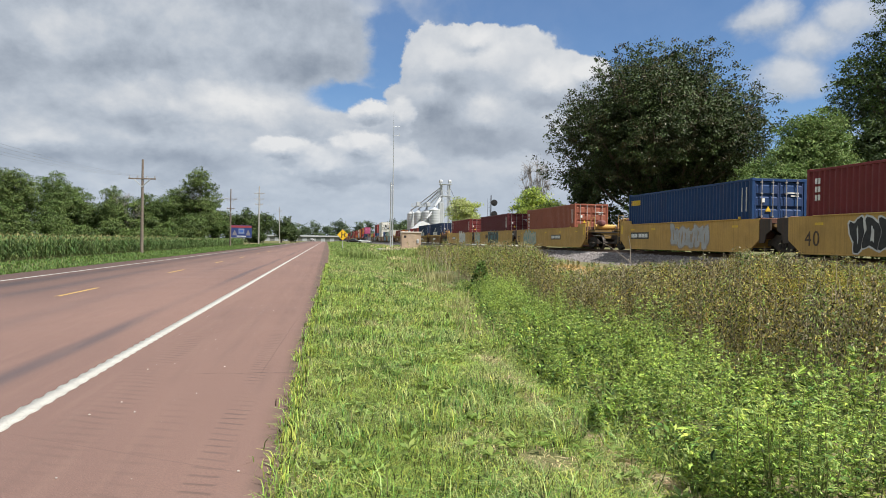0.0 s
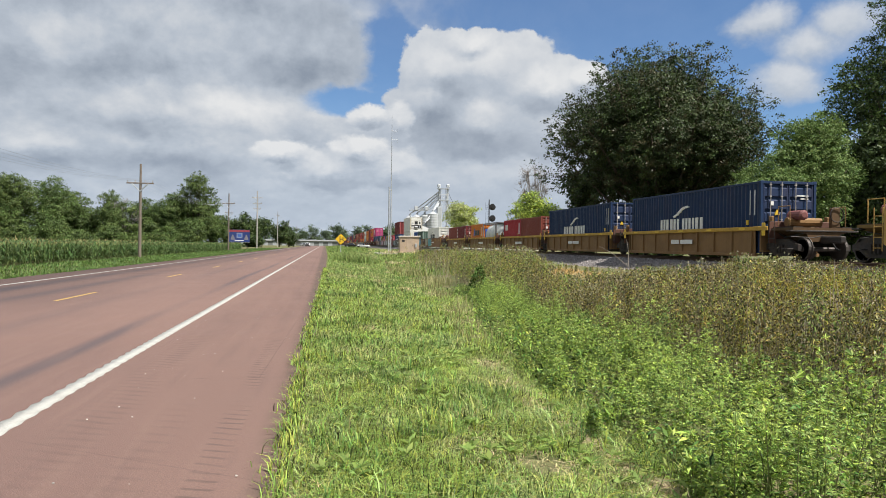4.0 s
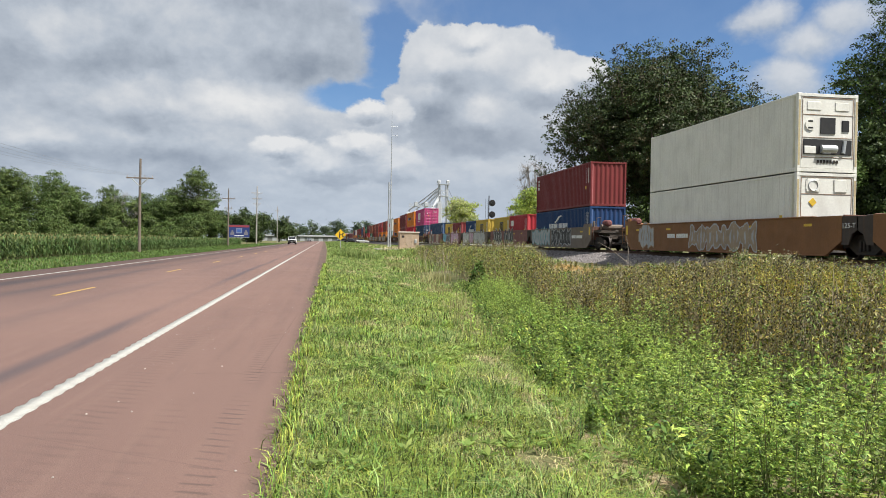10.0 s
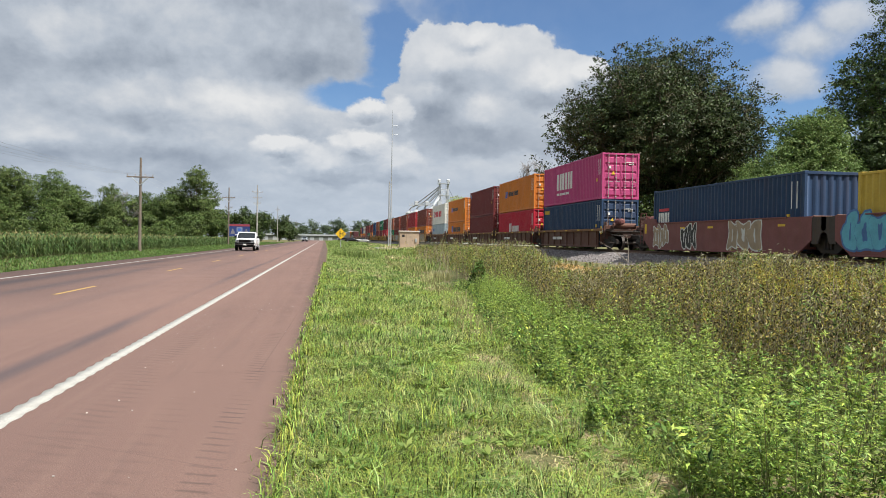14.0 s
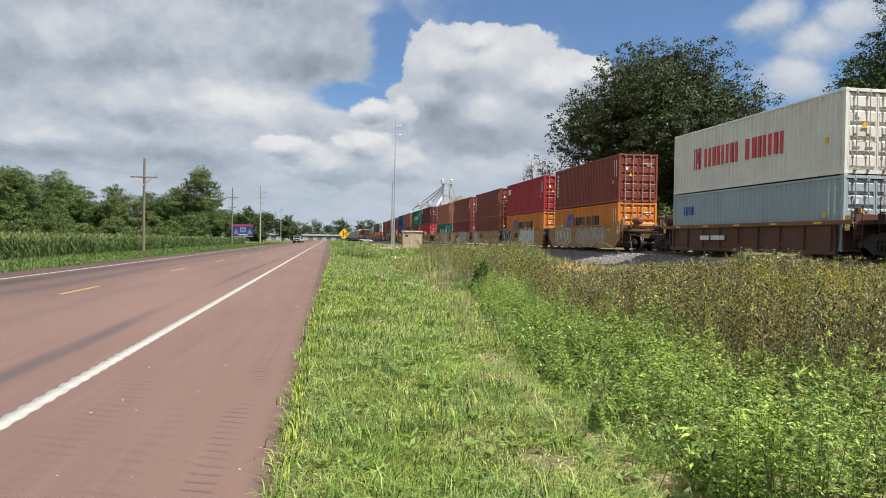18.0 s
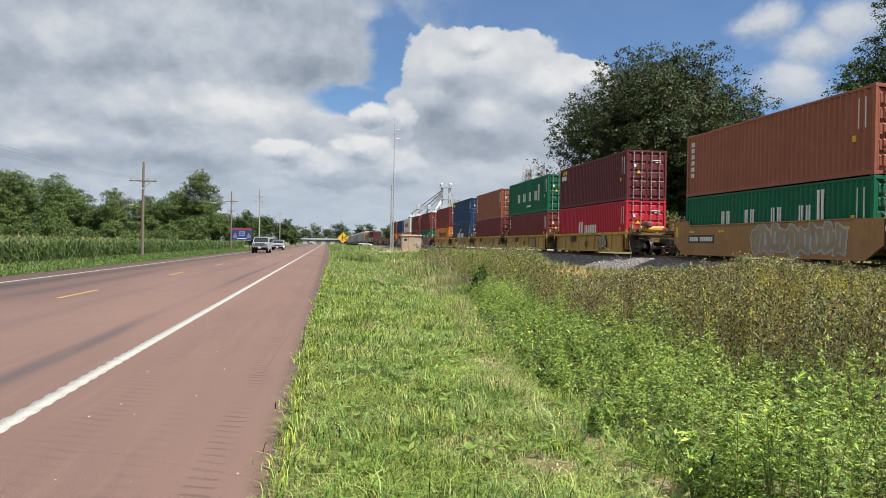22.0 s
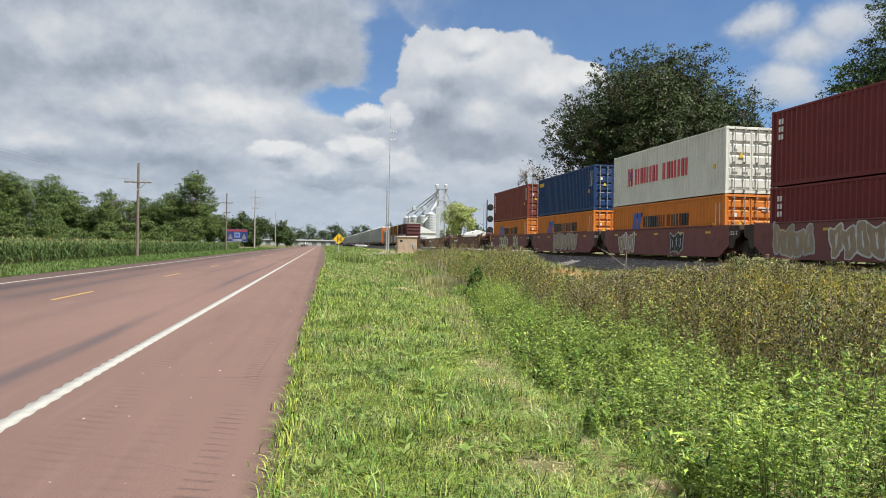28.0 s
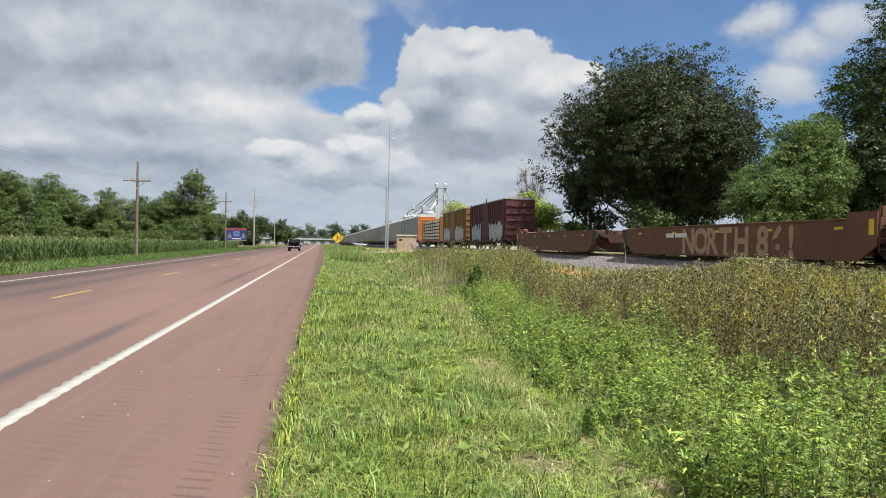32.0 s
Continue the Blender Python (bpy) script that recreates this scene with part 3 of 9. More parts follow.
def build_track():
    stone = material("crushed grey ballast", (0.23, 0.21, 0.205), 0.95, second=(0.13, 0.115, 0.11), scale=7, amount=0.9, grain=16, grain_amount=0.6, bump=1.0, bump_scale=14, coords="World", spec=0.2)
    tagged(sweep("ballast", [(3.6, -0.85), (1.7, -0.2), (1.35, -0.17), (-1.35, -0.17), (-1.7, -0.2), (-3.6, -0.85)], -720, 1700, 10, stone, RAIL_Z), "bank of crushed grey stone under the track", "ballast", kind="structure")
    rust = material("rail steel", (0.16, 0.10, 0.07), 0.45, 0.6, second=(0.09, 0.05, 0.035), scale=3, amount=0.5)
    prof = [(0.075, -0.17), (0.075, -0.155), (0.01, -0.13), (0.01, -0.045), (0.036, -0.03), (0.036, 0), (-0.036, 0), (-0.036, -0.03), (-0.01, -0.045), (-0.01, -0.13), (-0.075, -0.155), (-0.075, -0.17)]
    for side in (-0.7535, 0.7535):
        tagged(sweep("rail", [(x + side, z) for x, z in prof], -720, 1700, 20, rust, RAIL_Z), "rust-brown steel rail with a polished head", "rail", "rails of the track", kind="structure")
    wood = material("creosoted wood", (0.06, 0.045, 0.035), 0.9, second=(0.11, 0.09, 0.075), scale=6, amount=0.6, grain=30, grain_amount=0.3, bump=0.4)
    bed = empty("sleepers", label="dark creosoted wooden sleepers half sunk in ballast", category="sleepers", kind="structure")
    me = bpy.data.meshes.new("sleeper")
    bm = box(-1.3, 1.3, -0.115, 0.115, -0.34, -0.165, 0.012)
    bm.to_mesh(me)
    bm.free()
    me.materials.append(wood)
    for k in range(170):
        ob = link("sleeper", me, bed)
        ob.matrix_world = pose(TRACK_X + rng.uniform(-0.03, 0.03), 14 + 0.52 * k, RAIL_Z, 0, 0, rng.uniform(-1, 1))
    # loose stones on the near shoulder of the bank
    n = 9000
    sx = rng.uniform(-3.6, -1.2, n)
    sy = 14 + 96 * rng.random(n) ** 1.2
    sz = RAIL_Z + np.interp(sx, (-3.6, -1.7, -1.2), (-0.85, -0.2, -0.17))
    r = rng.uniform(0.03, 0.075, n)
    octa = np.array([(1, 0, 0), (0, 1, 0), (-1, 0, 0), (0, -1, 0), (0, 0, 0.9), (0, 0, -0.9)])
    V = octa[None] * (r[:, None, None] * rng.uniform(0.6, 1.3, (n, 6, 1)))
    th = rng.uniform(0, 6.28, n)
    c, s_ = np.cos(th)[:, None], np.sin(th)[:, None]
    V = np.stack([V[..., 0] * c - V[..., 1] * s_, V[..., 0] * s_ + V[..., 1] * c, V[..., 2]], -1) + np.stack([TRACK_X + sx, sy, sz], -1)[:, None]
    f = np.array([(0, 1, 4), (1, 2, 4), (2, 3, 4), (3, 0, 4), (1, 0, 5), (2, 1, 5), (3, 2, 5), (0, 3, 5)])
    F = (f[None] + 6 * np.arange(n)[:, None, None]).reshape(-1, 3)
    chips = material("ballast stones", (0.27, 0.245, 0.24), 0.9, second=(0.15, 0.13, 0.125), scale=5, amount=0.8, islands=0.5, coords="World")
    tagged(arrays("ballast_stones", V.reshape(-1, 3), F, chips), "loose angular grey and pinkish ballast stones", "ballast", kind="stuff")


build_track()

# ---------------------------------------------------------------- shipping containers
COL = {
    "maroon": (0.19, 0.040, 0.042), "darkmaroon": (0.135, 0.034, 0.042), "rust": (0.235, 0.064, 0.048), "tan": (0.335, 0.118, 0.078), "red": (0.403, 0.043, 0.055), "kred": (0.512, 0.030, 0.055),
    "blue": (0.022, 0.058, 0.155), "slate": (0.036, 0.066, 0.13), "navy": (0.02, 0.04, 0.095), "brightblue": (0.043, 0.104, 0.329), "orange": (0.68, 0.225, 0.045), "magenta": (0.53, 0.082, 0.225),
    "green": (0.010, 0.140, 0.073), "sage": (0.104, 0.152, 0.128), "white": (0.76, 0.76, 0.70), "cream": (0.78, 0.775, 0.72), "pale": (0.37, 0.45, 0.50), "mustard": (0.573, 0.403, 0.079)}
WORD = {"maroon": "dark maroon", "darkmaroon": "very dark maroon", "rust": "rusty red-brown", "tan": "faded orange-brown", "red": "bright red", "kred": "crimson red", "blue": "deep blue", "slate": "slate blue",
        "navy": "navy blue", "brightblue": "royal blue", "orange": "bright orange", "magenta": "magenta pink", "green": "dark green", "sage": "dull grey-green", "white": "white", "cream": "off-white",
        "pale": "pale grey-blue", "mustard": "mustard yellow"}
MESHES = {}


def wave_strip(length, z0, z1, x, out, pitch=0.278, depth=0.036):
    """Corrugated sheet standing along y at x, facing the side given by out."""
    prof = [(0.0, 0.0), (0.36, 0.0), (0.5, 1.0), (0.86, 1.0)]
    n = int(length / pitch)
    pts = [(-length / 2, 0.0)] + [(-length / 2 + (k + q) * length / n, d) for k in range(n) for q, d in prof] + [(length / 2, 0.0)]
    V = [(x - out * depth * d, y, z) for y, d in pts for z in (z0, z1)]
    F = [(2 * i, 2 * i + 2, 2 * i + 3, 2 * i + 1) for i in range(len(pts) - 1)]
    return V, F


def shell_mesh(length, height, colour, reefer=False):
    key = ("shell", length, height, colour)
    if key in MESHES:
        return MESHES[key]
    V, F = [], []

    def take(v, f):
        b = len(V)
        V.extend(v)
        F.extend([tuple(i + b for i in q) for q in f])

    depth = 0.006 if reefer else 0.055
    for out in (-1, 1):
        take(*wave_strip(length - 0.28, 0.15, height - 0.1, out * 1.205, out, 0.6 if reefer else 0.278, depth))
    # far end wall
    v, f = wave_strip(2.2, 0.15, height - 0.1, length / 2 - 0.05, 1, 0.24, 0.03)
    take([(y, x, z) for x, y, z in v], f)
    # roof with shallow cross ribs
    n = int(length / 0.42)
    pts = [(-length / 2 + 0.1, 0)] + [(-length / 2 + 0.1 + (k + q) * (length - 0.2) / n, d) for k in range(n) for q, d in ((0.1, 0), (0.25, 1), (0.6, 1), (0.75, 0))] + [(length / 2 - 0.1, 0)]
    take([(x, y, height - 0.03 + 0.015 * d) for y, d in pts for x in (-1.15, 1.15)], [(2 * i, 2 * i + 1, 2 * i + 3, 2 * i + 2) for i in range(len(pts) - 1)])
    take([(-1.15, -length / 2 + 0.1, 0.12), (1.15, -length / 2 + 0.1, 0.12), (1.15, length / 2 - 0.1, 0.12), (-1.15, length / 2 - 0.1, 0.12)], [(0, 3, 2, 1)])
    ob = arrays("shell", V, F, paint("container " + colour, COL[colour]))
    MESHES[key] = ob.data
    bpy.data.objects.remove(ob)
    return MESHES[key]


def cached(key, make, mat):
    if key not in MESHES:
        me = bpy.data.meshes.new(key[0])
        bm = make()
        bm.to_mesh(me)
        bm.free()
        me.materials.append(mat)
        MESHES[key] = me
    return MESHES[key]


def frame_bm(length, height):
    bm = bmesh.new()
    h = length / 2
    for sx in (-1, 1):
        for sy in (-1, 1):
            add_box(bm, sx * 1.10, sx * 1.219, sy * h, sy * (h - 0.15), 0.0, height, 0.008)
            for z in (0.0, height - 0.118):
                add_box(bm, sx * 1.06, sx * 1.224, sy * (h + 0.004), sy * (h - 0.178), z, z + 0.118, 0.01)
        add_box(bm, sx * 1.14, sx * 1.214, -h + 0.14, h - 0.14, height - 0.11, height - 0.02, 0.008)
        add_box(bm, sx * 1.14, sx * 1.214, -h + 0.14, h - 0.14, 0.02, 0.16, 0.008)
    for sy in (-1, 1):
        add_box(bm, -1.1, 1.1, sy * h, sy * (h - 0.1), height - 0.12, height - 0.01, 0.006)
        add_box(bm, -1.1, 1.1, sy * h, sy * (h - 0.1), 0.02, 0.15, 0.006)
    return bm


def door_bm(height, length):
    bm = bmesh.new()
    y = -length / 2 + 0.09
    add_box(bm, -0.535, 0.535, y, y + 0.03, 0.17, height - 0.14, 0.004)
    n = 5
    step = (height - 0.40) / n
    for k in range(n):
        z = 0.22 + k * step
        o = [(y + 0.005, z), (y - 0.065, z + 0.07), (y - 0.065, z + step - 0.12), (y + 0.005, z + step - 0.05)]
        add_prism(bm, o, "x", -0.47, 0.47)
    for x in (-0.535, 0.475):
        add_box(bm, x, x + 0.06, y - 0.06, y + 0.01, 0.17, height - 0.14, 0.006)
    return bm


def rod_bm(height, length):
    bm = tube([(0, -length / 2 - 0.045, 0.08), (0, -length / 2 - 0.045, height - 0.06)], 0.019, 6)
    for z in (0.16, 0.75, 1.35, height - 0.62, height - 0.16):
        add_box(bm, -0.04, 0.04, -length / 2 - 0.06, -length / 2 + 0.02, z - 0.025, z + 0.025)
    add_box(bm, -0.02, 0.26, -length / 2 - 0.075, -length / 2 - 0.05, 1.08, 1.12)
    return bm


def strokes(w, h):
    """One plain mark of a row: a solid bar where it is small, else two upright bars."""
    if w < 0.2 or h < 0.18:
        return box(-0.005, 0.03, -w, 0.0, 0.0, h)
    t = w * 0.36
    return add_box(box(-0.005, 0.03, -t, 0.0, 0.0, h), -0.005, 0.03, -w, -w + t, 0.0, h)


def blocks(name, parent, mat, y, z, h, widths, gap, x=-1.213, label="", slope=0.0):
    """A row of plain blocks standing for lettering, read from +y to -y."""
    for w in widths:
        if w > 0:
            w_, h_ = round(w, 3), round(h, 3)
            o = link(name, cached((name, w_, h_, mat.name), lambda: strokes(w_, h_), mat), parent, label)
            o.location = (x, y, z)
        y -= abs(w) + gap


def decorate(box_, kind, L, H):
    """Plain shapes in the colours of the lettering and emblems that the side carries."""
    h = L / 2
    if kind == "cma":      # white word low on the side, with a swoosh above
        blocks("lettering", box_, white_paint, 2.6 if L > 7 else 1.2, 0.98, 0.62, (0.5, 0.66, 0.54, -0.1, 0.5, 0.52, 0.66) if L > 7 else (0.34, 0.42, 0.36, -0.06, 0.34, 0.34, 0.42), 0.12 if L > 7 else 0.07, label="white block lettering")
        o = [(1.3, 1.72), (0.9, 1.85), (0.4, 2.12), (-0.1, 2.2), (-0.35, 2.12), (0.2, 2.05), (0.7, 1.80), (1.15, 1.66)]
        part("emblem", prism(o if L > 7 else [(y * 0.7, z * 0.9 + 0.1) for y, z in o], "x", -1.224, -1.16), white_paint, box_, "white swoosh emblem")
    elif kind == "cma_dark":
        blocks("lettering", box_, black_paint, 2.9, 1.25, 0.62, (0.5, 0.66, 0.54, -0.1, 0.5, 0.52, 0.66), 0.12, label="dark blue block lettering")
        part("emblem", prism([(2.0, 1.98), (1.6, 2.1), (1.1, 2.3), (0.9, 2.28), (1.5, 2.02), (1.9, 1.93)], "x", -1.224, -1.16), black_paint, box_, "dark swoosh emblem")
    elif kind == "hapag":   # blue emblem and dark word
        k = 1.0 if L > 7 else 0.5
        z = 1.26 if H < 2.7 or L < 7 else 1.36
        for q in (0.0, 0.42):
            part("emblem", prism([((3.4 - q * 1.3) * k, z), ((2.95 - q * 1.3) * k, z), ((2.75 - q * 1.3) * k, z + 0.85), ((3.15 - q * 1.3) * k, z + 0.85)], "x", -1.216, -1.16), blue_paint, box_, "blue emblem")
        blocks("lettering", box_, black_paint, 2.0 * k, z + 0.06, 0.58, [w * k for w in (0.46, 0.38, 0.40, 0.38, 0.40, -0.05, 0.36, 0.14, 0.42, 0.38, 0.40)], 0.11 * k, label="dark blue block lettering")
    elif kind == "hapag_top":
        for q in (0.0, 0.42):
            part("emblem", prism([((3.6 - q), 1.35), ((3.3 - q), 1.35), ((3.2 - q), 1.95), ((3.5 - q), 1.95)], "x", -1.216, -1.16), blue_paint, box_, "blue emblem")
        blocks("lettering", box_, black_paint, 2.4, 1.45, 0.4, (0.28, 0.24, 0.26, 0.24, 0.26, -0.05, 0.24, 0.1, 0.27, 0.24, 0.26), 0.09, label="dark blue block lettering")
    elif kind == "kline":
        blocks("lettering", box_, white_paint, 1.9, 0.98, 0.85, (0.75,), 0.1, label="white block lettering")
        blocks("lettering", box_, white_paint, 0.75, 0.98, 0.62, (0.44, 0.2, 0.55, 0.5), 0.14, label="white block lettering")
    elif kind == "one":
        blocks("lettering", box_, white_paint, 2.9, 1.05, 1.2, (1.0, 1.05, 0.85), 0.2, label="white block lettering")
        blocks("lettering", box_, white_paint, 2.9, 0.68, 0.16, (0.6, 0.4, 0.7, 0.6), 0.12)
    elif kind in ("uasc", "uasc_low"):
        z = 1.05
        for k, y in enumerate((2.9, 1.1, -0.7, -2.4)):
            blocks("lettering", box_, white_paint, y, z, 0.75, (0.22, -0.02, 0.24), 0.08, label="white block lettering")
        blocks("lettering", box_, white_paint, -3.4, z - 0.1, 1.35, (0.34,), 0.1)
        blocks("lettering", box_, white_paint, -0.1, 0.55, 0.16, (0.3, 0.4, 0.3), 0.08)
    elif kind == "yang":
        blocks("emblem", box_, red_paint, 4.1, 1.05, 0.98, (0.26, 0.26), 0.14, label="red emblem")
        blocks("emblem", box_, blue_paint, 3.83, 1.35, 0.5, (0.12,), 0.1, label="blue emblem")
        blocks("lettering", box_, red_paint, 3.15, 1.1, 0.84, (0.56, 0.6, 0.56, 0.6, -0.26, 0.74, 0.18, 0.58, 0.6), 0.15, label="red block lettering")
    elif kind == "apl":
        blocks("lettering", box_, white_paint, 5.5, 1.25, 0.5, (0.4, 0.34, 0.3), 0.05, label="white block lettering")
        blocks("lettering", box_, red_paint, 5.45, 1.82, 0.14, (1.05,), 0.05, label="red stripe")
    elif kind == "cai":
        blocks("lettering", box_, white_paint, h - 0.5, H - 0.95, 0.5, (0.34, 0.36, 0.16), 0.06, label="white block lettering")
    elif kind in ("triton", "tex"):
        n = 6 if kind == "triton" else 3
        for k in range(n):
            blocks("lettering", box_, white_paint, h - 0.45, H - 0.55 - 0.29 * k, 0.2, (0.26,), 0.05)
    elif kind == "seaco":
        blocks("emblem", box_, yellow_paint, h - 0.35, H - 0.62, 0.28, (0.2, 0.2, 0.2, 0.2, 0.22), 0.03, label="yellow block lettering")
    elif kind == "beacon":
        blocks("emblem", box_, yellow_paint, h - 0.75, H - 0.5, 0.28, (0.75,), 0.03, label="yellow emblem")
        blocks("lettering", box_, white_paint, h - 0.4, H - 0.88, 0.3, (0.2, 0.2, 0.2, 0.2), 0.06, label="white block lettering")
    elif kind == "florens":
        blocks("emblem", box_, white_paint, h - 0.55, H - 0.75, 0.4, (0.38,), 0.03, label="white emblem")
        blocks("emblem", box_, blue_paint, h - 0.6, H - 0.7, 0.3, (0.28,), 0.03, x=-1.217, label="blue emblem")
    elif kind == "nol":
        blocks("lettering", box_, blue_paint, 5.0, 1.55, 0.4, (0.26, 0.3, 0.26), 0.08, label="blue block lettering")
    elif kind == "msc":
        for y in (0.75, 0.2, -0.35):
            blocks("emblem", box_, black_paint, y, 1.15, 0.85, (0.24,), 0.1, label="black emblem")
        blocks("emblem", box_, black_paint, 0.75, 2.0, 0.12, (1.34,), 0.1)
    elif kind == "capital":
        blocks("lettering", box_, white_paint, 1.6, 1.55, 0.34, (0.24, 0.26, 0.24, 0.1, 0.24, 0.26, 0.2), 0.07, label="white block lettering")
    elif kind == "redword":
        blocks("lettering", box_, red_paint, 0.4, 1.55, 0.2, (0.3, 0.3, 0.3), 0.06, label="red block lettering")
        blocks("lettering", box_, white_paint, 0.2, 1.0, 0.2, (0.3, 0.3, 0.3), 0.06, label="white block lettering")
    elif kind == "gold":
        for k in range(4):
            blocks("lettering", box_, white_paint, h - 0.35, H - 0.55 - 0.42 * k, 0.26, (0.28,), 0.05)
    elif kind == "caru":
        blocks("lettering", box_, yellow_paint, 1.2, 1.0, 0.3, (0.24, 0.24, 0.24, 0.24), 0.1, label="yellow block lettering")
        part("emblem", prism([(-0.7, 1.0), (-1.35, 1.0), (-1.35, 1.7), (-1.15, 1.95), (-0.85, 1.75), (-0.6, 1.6)], "x", -1.216, -1.16), yellow_paint, box_, "yellow emblem")
    # small identification marks near the door end of the side
    if kind != "plain20":
        blocks("lettering", box_, white_paint, -h + 0.75, H - 1.35, 1.0, (0.035, -0.17, 0.035), 0.05)
        blocks("lettering", box_, yellow_paint, -h + 1.0, 1.15, 0.2, (0.16,), 0.05)


CONTAINERS = []
rod_grey = material("dull lock rod steel", (0.40, 0.38, 0.37), 0.5, 0.2, second=(0.26, 0.22, 0.20), scale=5, amount=0.6)
num_rust = material("rust seam", (0.22, 0.13, 0.08), 0.8, second=(0.35, 0.3, 0.25), scale=4, amount=0.6)


def container(mid, length, height, colour, kind, base, doors=True, reefer=False, label="", group="containers on the freight train"):
    L = length
    c = empty("shipping_container", on_track(mid, 0, base), label=label or "%s corrugated steel %s shipping container" % (WORD[colour], "twenty-foot" if L < 7 else "forty-foot"), category="container", group=group)
    link("shell", shell_mesh(L, height, colour, reefer), c)
    fmat = paint("container " + colour, COL[colour])
    link("corner_frame", cached(("corner_frame", L, height, colour), lambda: frame_bm(L, height), fmat), c)
    if reefer:
        e = -L / 2
        pale = paint("container cream", COL["cream"])
        part("machinery_panel", box(-1.08, 1.08, e + 0.02, e + 0.12, 0.16, height - 0.13, 0.01), pale, c, "white refrigeration panel")
        stain = paint("stained corner", (0.50, 0.42, 0.26), 0.7, 0.6)
        for sx in (-1, 1):
            part("corner_stain", box(sx * 1.12, sx * 1.20, e - 0.004, e + 0.03, 0.25, height - 0.25), stain, c, "yellowed corner post")
            part("cover_plate", box(sx * 0.28, sx * 0.86, e - 0.004, e + 0.03, height - 0.62, height - 0.30, 0.02), pale, c)
        for z in (height - 0.16, height - 0.78, 0.56, 1.28):
            part("panel_seam", box(-1.02, 1.02, e + 0.006, e + 0.05, z - 0.01, z + 0.01), num_rust, c, "rust-stained seam")
        for x in (-1.03, 1.03):
            part("panel_seam", box(x - 0.01, x + 0.01, e + 0.006, e + 0.05, 0.5, height - 0.18), num_rust, c, "rust-stained seam")
        if kind == "plain20":
            part("vent", box(-0.30, 0.30, e - 0.012, e + 0.05, 1.42, 2.02, 0.006), black_paint, c, "dark opening")
            part("vent", box(0.58, 0.86, e - 0.012, e + 0.05, 1.52, 1.94, 0.006), black_paint, c, "dark opening")
            part("gauge", tube([(-0.72, e - 0.02, 1.74), (-0.72, e + 0.04, 1.74)], 0.2, 20), pale, c, "round white cover")
            for z in (1.60, 1.84):
                part("gauge_slot", box(-0.82, -0.62, e - 0.03, e, z, z + 0.06, 0.01), black_paint, c)
            # no hollow here: a flat black plate gives the bay its inner shade
            part("machinery_bay", box(-0.98, 0.98, e - 0.008, e + 0.05, 0.66, 1.22, 0.006), black_paint, c, "black plate for the shaded machinery opening")
            part("control_box", box(-0.96, -0.48, e - 0.03, e + 0.03, 0.68, 0.96, 0.02), pale, c, "white control box")
            part("compressor", tube([(-0.32, e - 0.03, 0.86), (0.30, e - 0.03, 0.86)], 0.15, 14), galv, c, "grey compressor")
            part("compressor_mount", box(-0.2, 0.1, e - 0.06, e, 0.68, 0.78), galv, c)
            part("fan_duct", tube([(0.62, e - 0.02, 0.72), (0.68, e - 0.02, 1.18)], 0.07, 8), galv, c)
            for x in (-0.42, -0.29, -0.16, -0.03, 0.10, 0.23, 0.36):
                part("maker_plate", box(x, x + 0.08, e - 0.006, e + 0.05, 0.34, 0.46), steel, c, "dark marking")
        else:
            for x in (-0.56, 0.56):
                part("hatch", box(x - 0.27, x + 0.27, e - 0.012, e + 0.03, height - 0.72, height - 0.22, 0.03), pale, c, "white hatch cover")
            part("hatch_ring", tube([(-0.56 + 0.19 * math.cos(a), e - 0.02, height - 0.47 + 0.19 * math.sin(a)) for a in np.linspace(0, 6.283, 17)], 0.02, 5), galv, c)
            part("warning_mark", prism([(-0.56, height - 1.24), (-0.40, height - 1.08), (-0.56, height - 0.92), (-0.72, height - 1.08)], "y", e - 0.006, e + 0.03), yellow_paint, c, "yellow diamond mark")
    elif doors:
        for sx in (-1, 1):
            d = link("door", cached(("door", L, height, colour), lambda: door_bm(height, L), fmat), c)
            d.location = (sx * 0.545, 0, 0)
            for rx in (-0.27, 0.22):
                r = link("lock_rod", cached(("lock_rod", L, height), lambda: rod_bm(height, L), rod_grey), d, "galvanised lock rod")
                r.location = (rx, 0, 0)
        for q, (x0, x1) in enumerate(((0.36, 0.86), (0.52, 0.86))):
            part("door_marking", box(x0, x1, -L / 2 - 0.004, -L / 2 + 0.03, height - 0.60 - 0.12 * q, height - 0.555 - 0.12 * q), white_paint, c, "white door marking")
        part("door_marking", box(-0.80, -0.66, -L / 2 - 0.014, -L / 2 + 0.03, height - 0.98, height - 0.82), white_paint, c, "white door marking")
        part("door_marking", prism([(-0.62, height - 1.35), (-0.38, height - 1.35), (-0.5, height - 1.14)], "y", -L / 2 - 0.016, -L / 2 + 0.03), yellow_paint, c, "yellow warning triangle")
    else:
        v, f = wave_strip(2.2, 0.15, height - 0.1, -L / 2 + 0.03, -1, 0.28, 0.05)
        arrays("end_wall", [(y, x, z) for x, y, z in v], f, fmat, c)
    decorate(c, kind, L, height)
    CONTAINERS.append((c, mid, base))
    return c


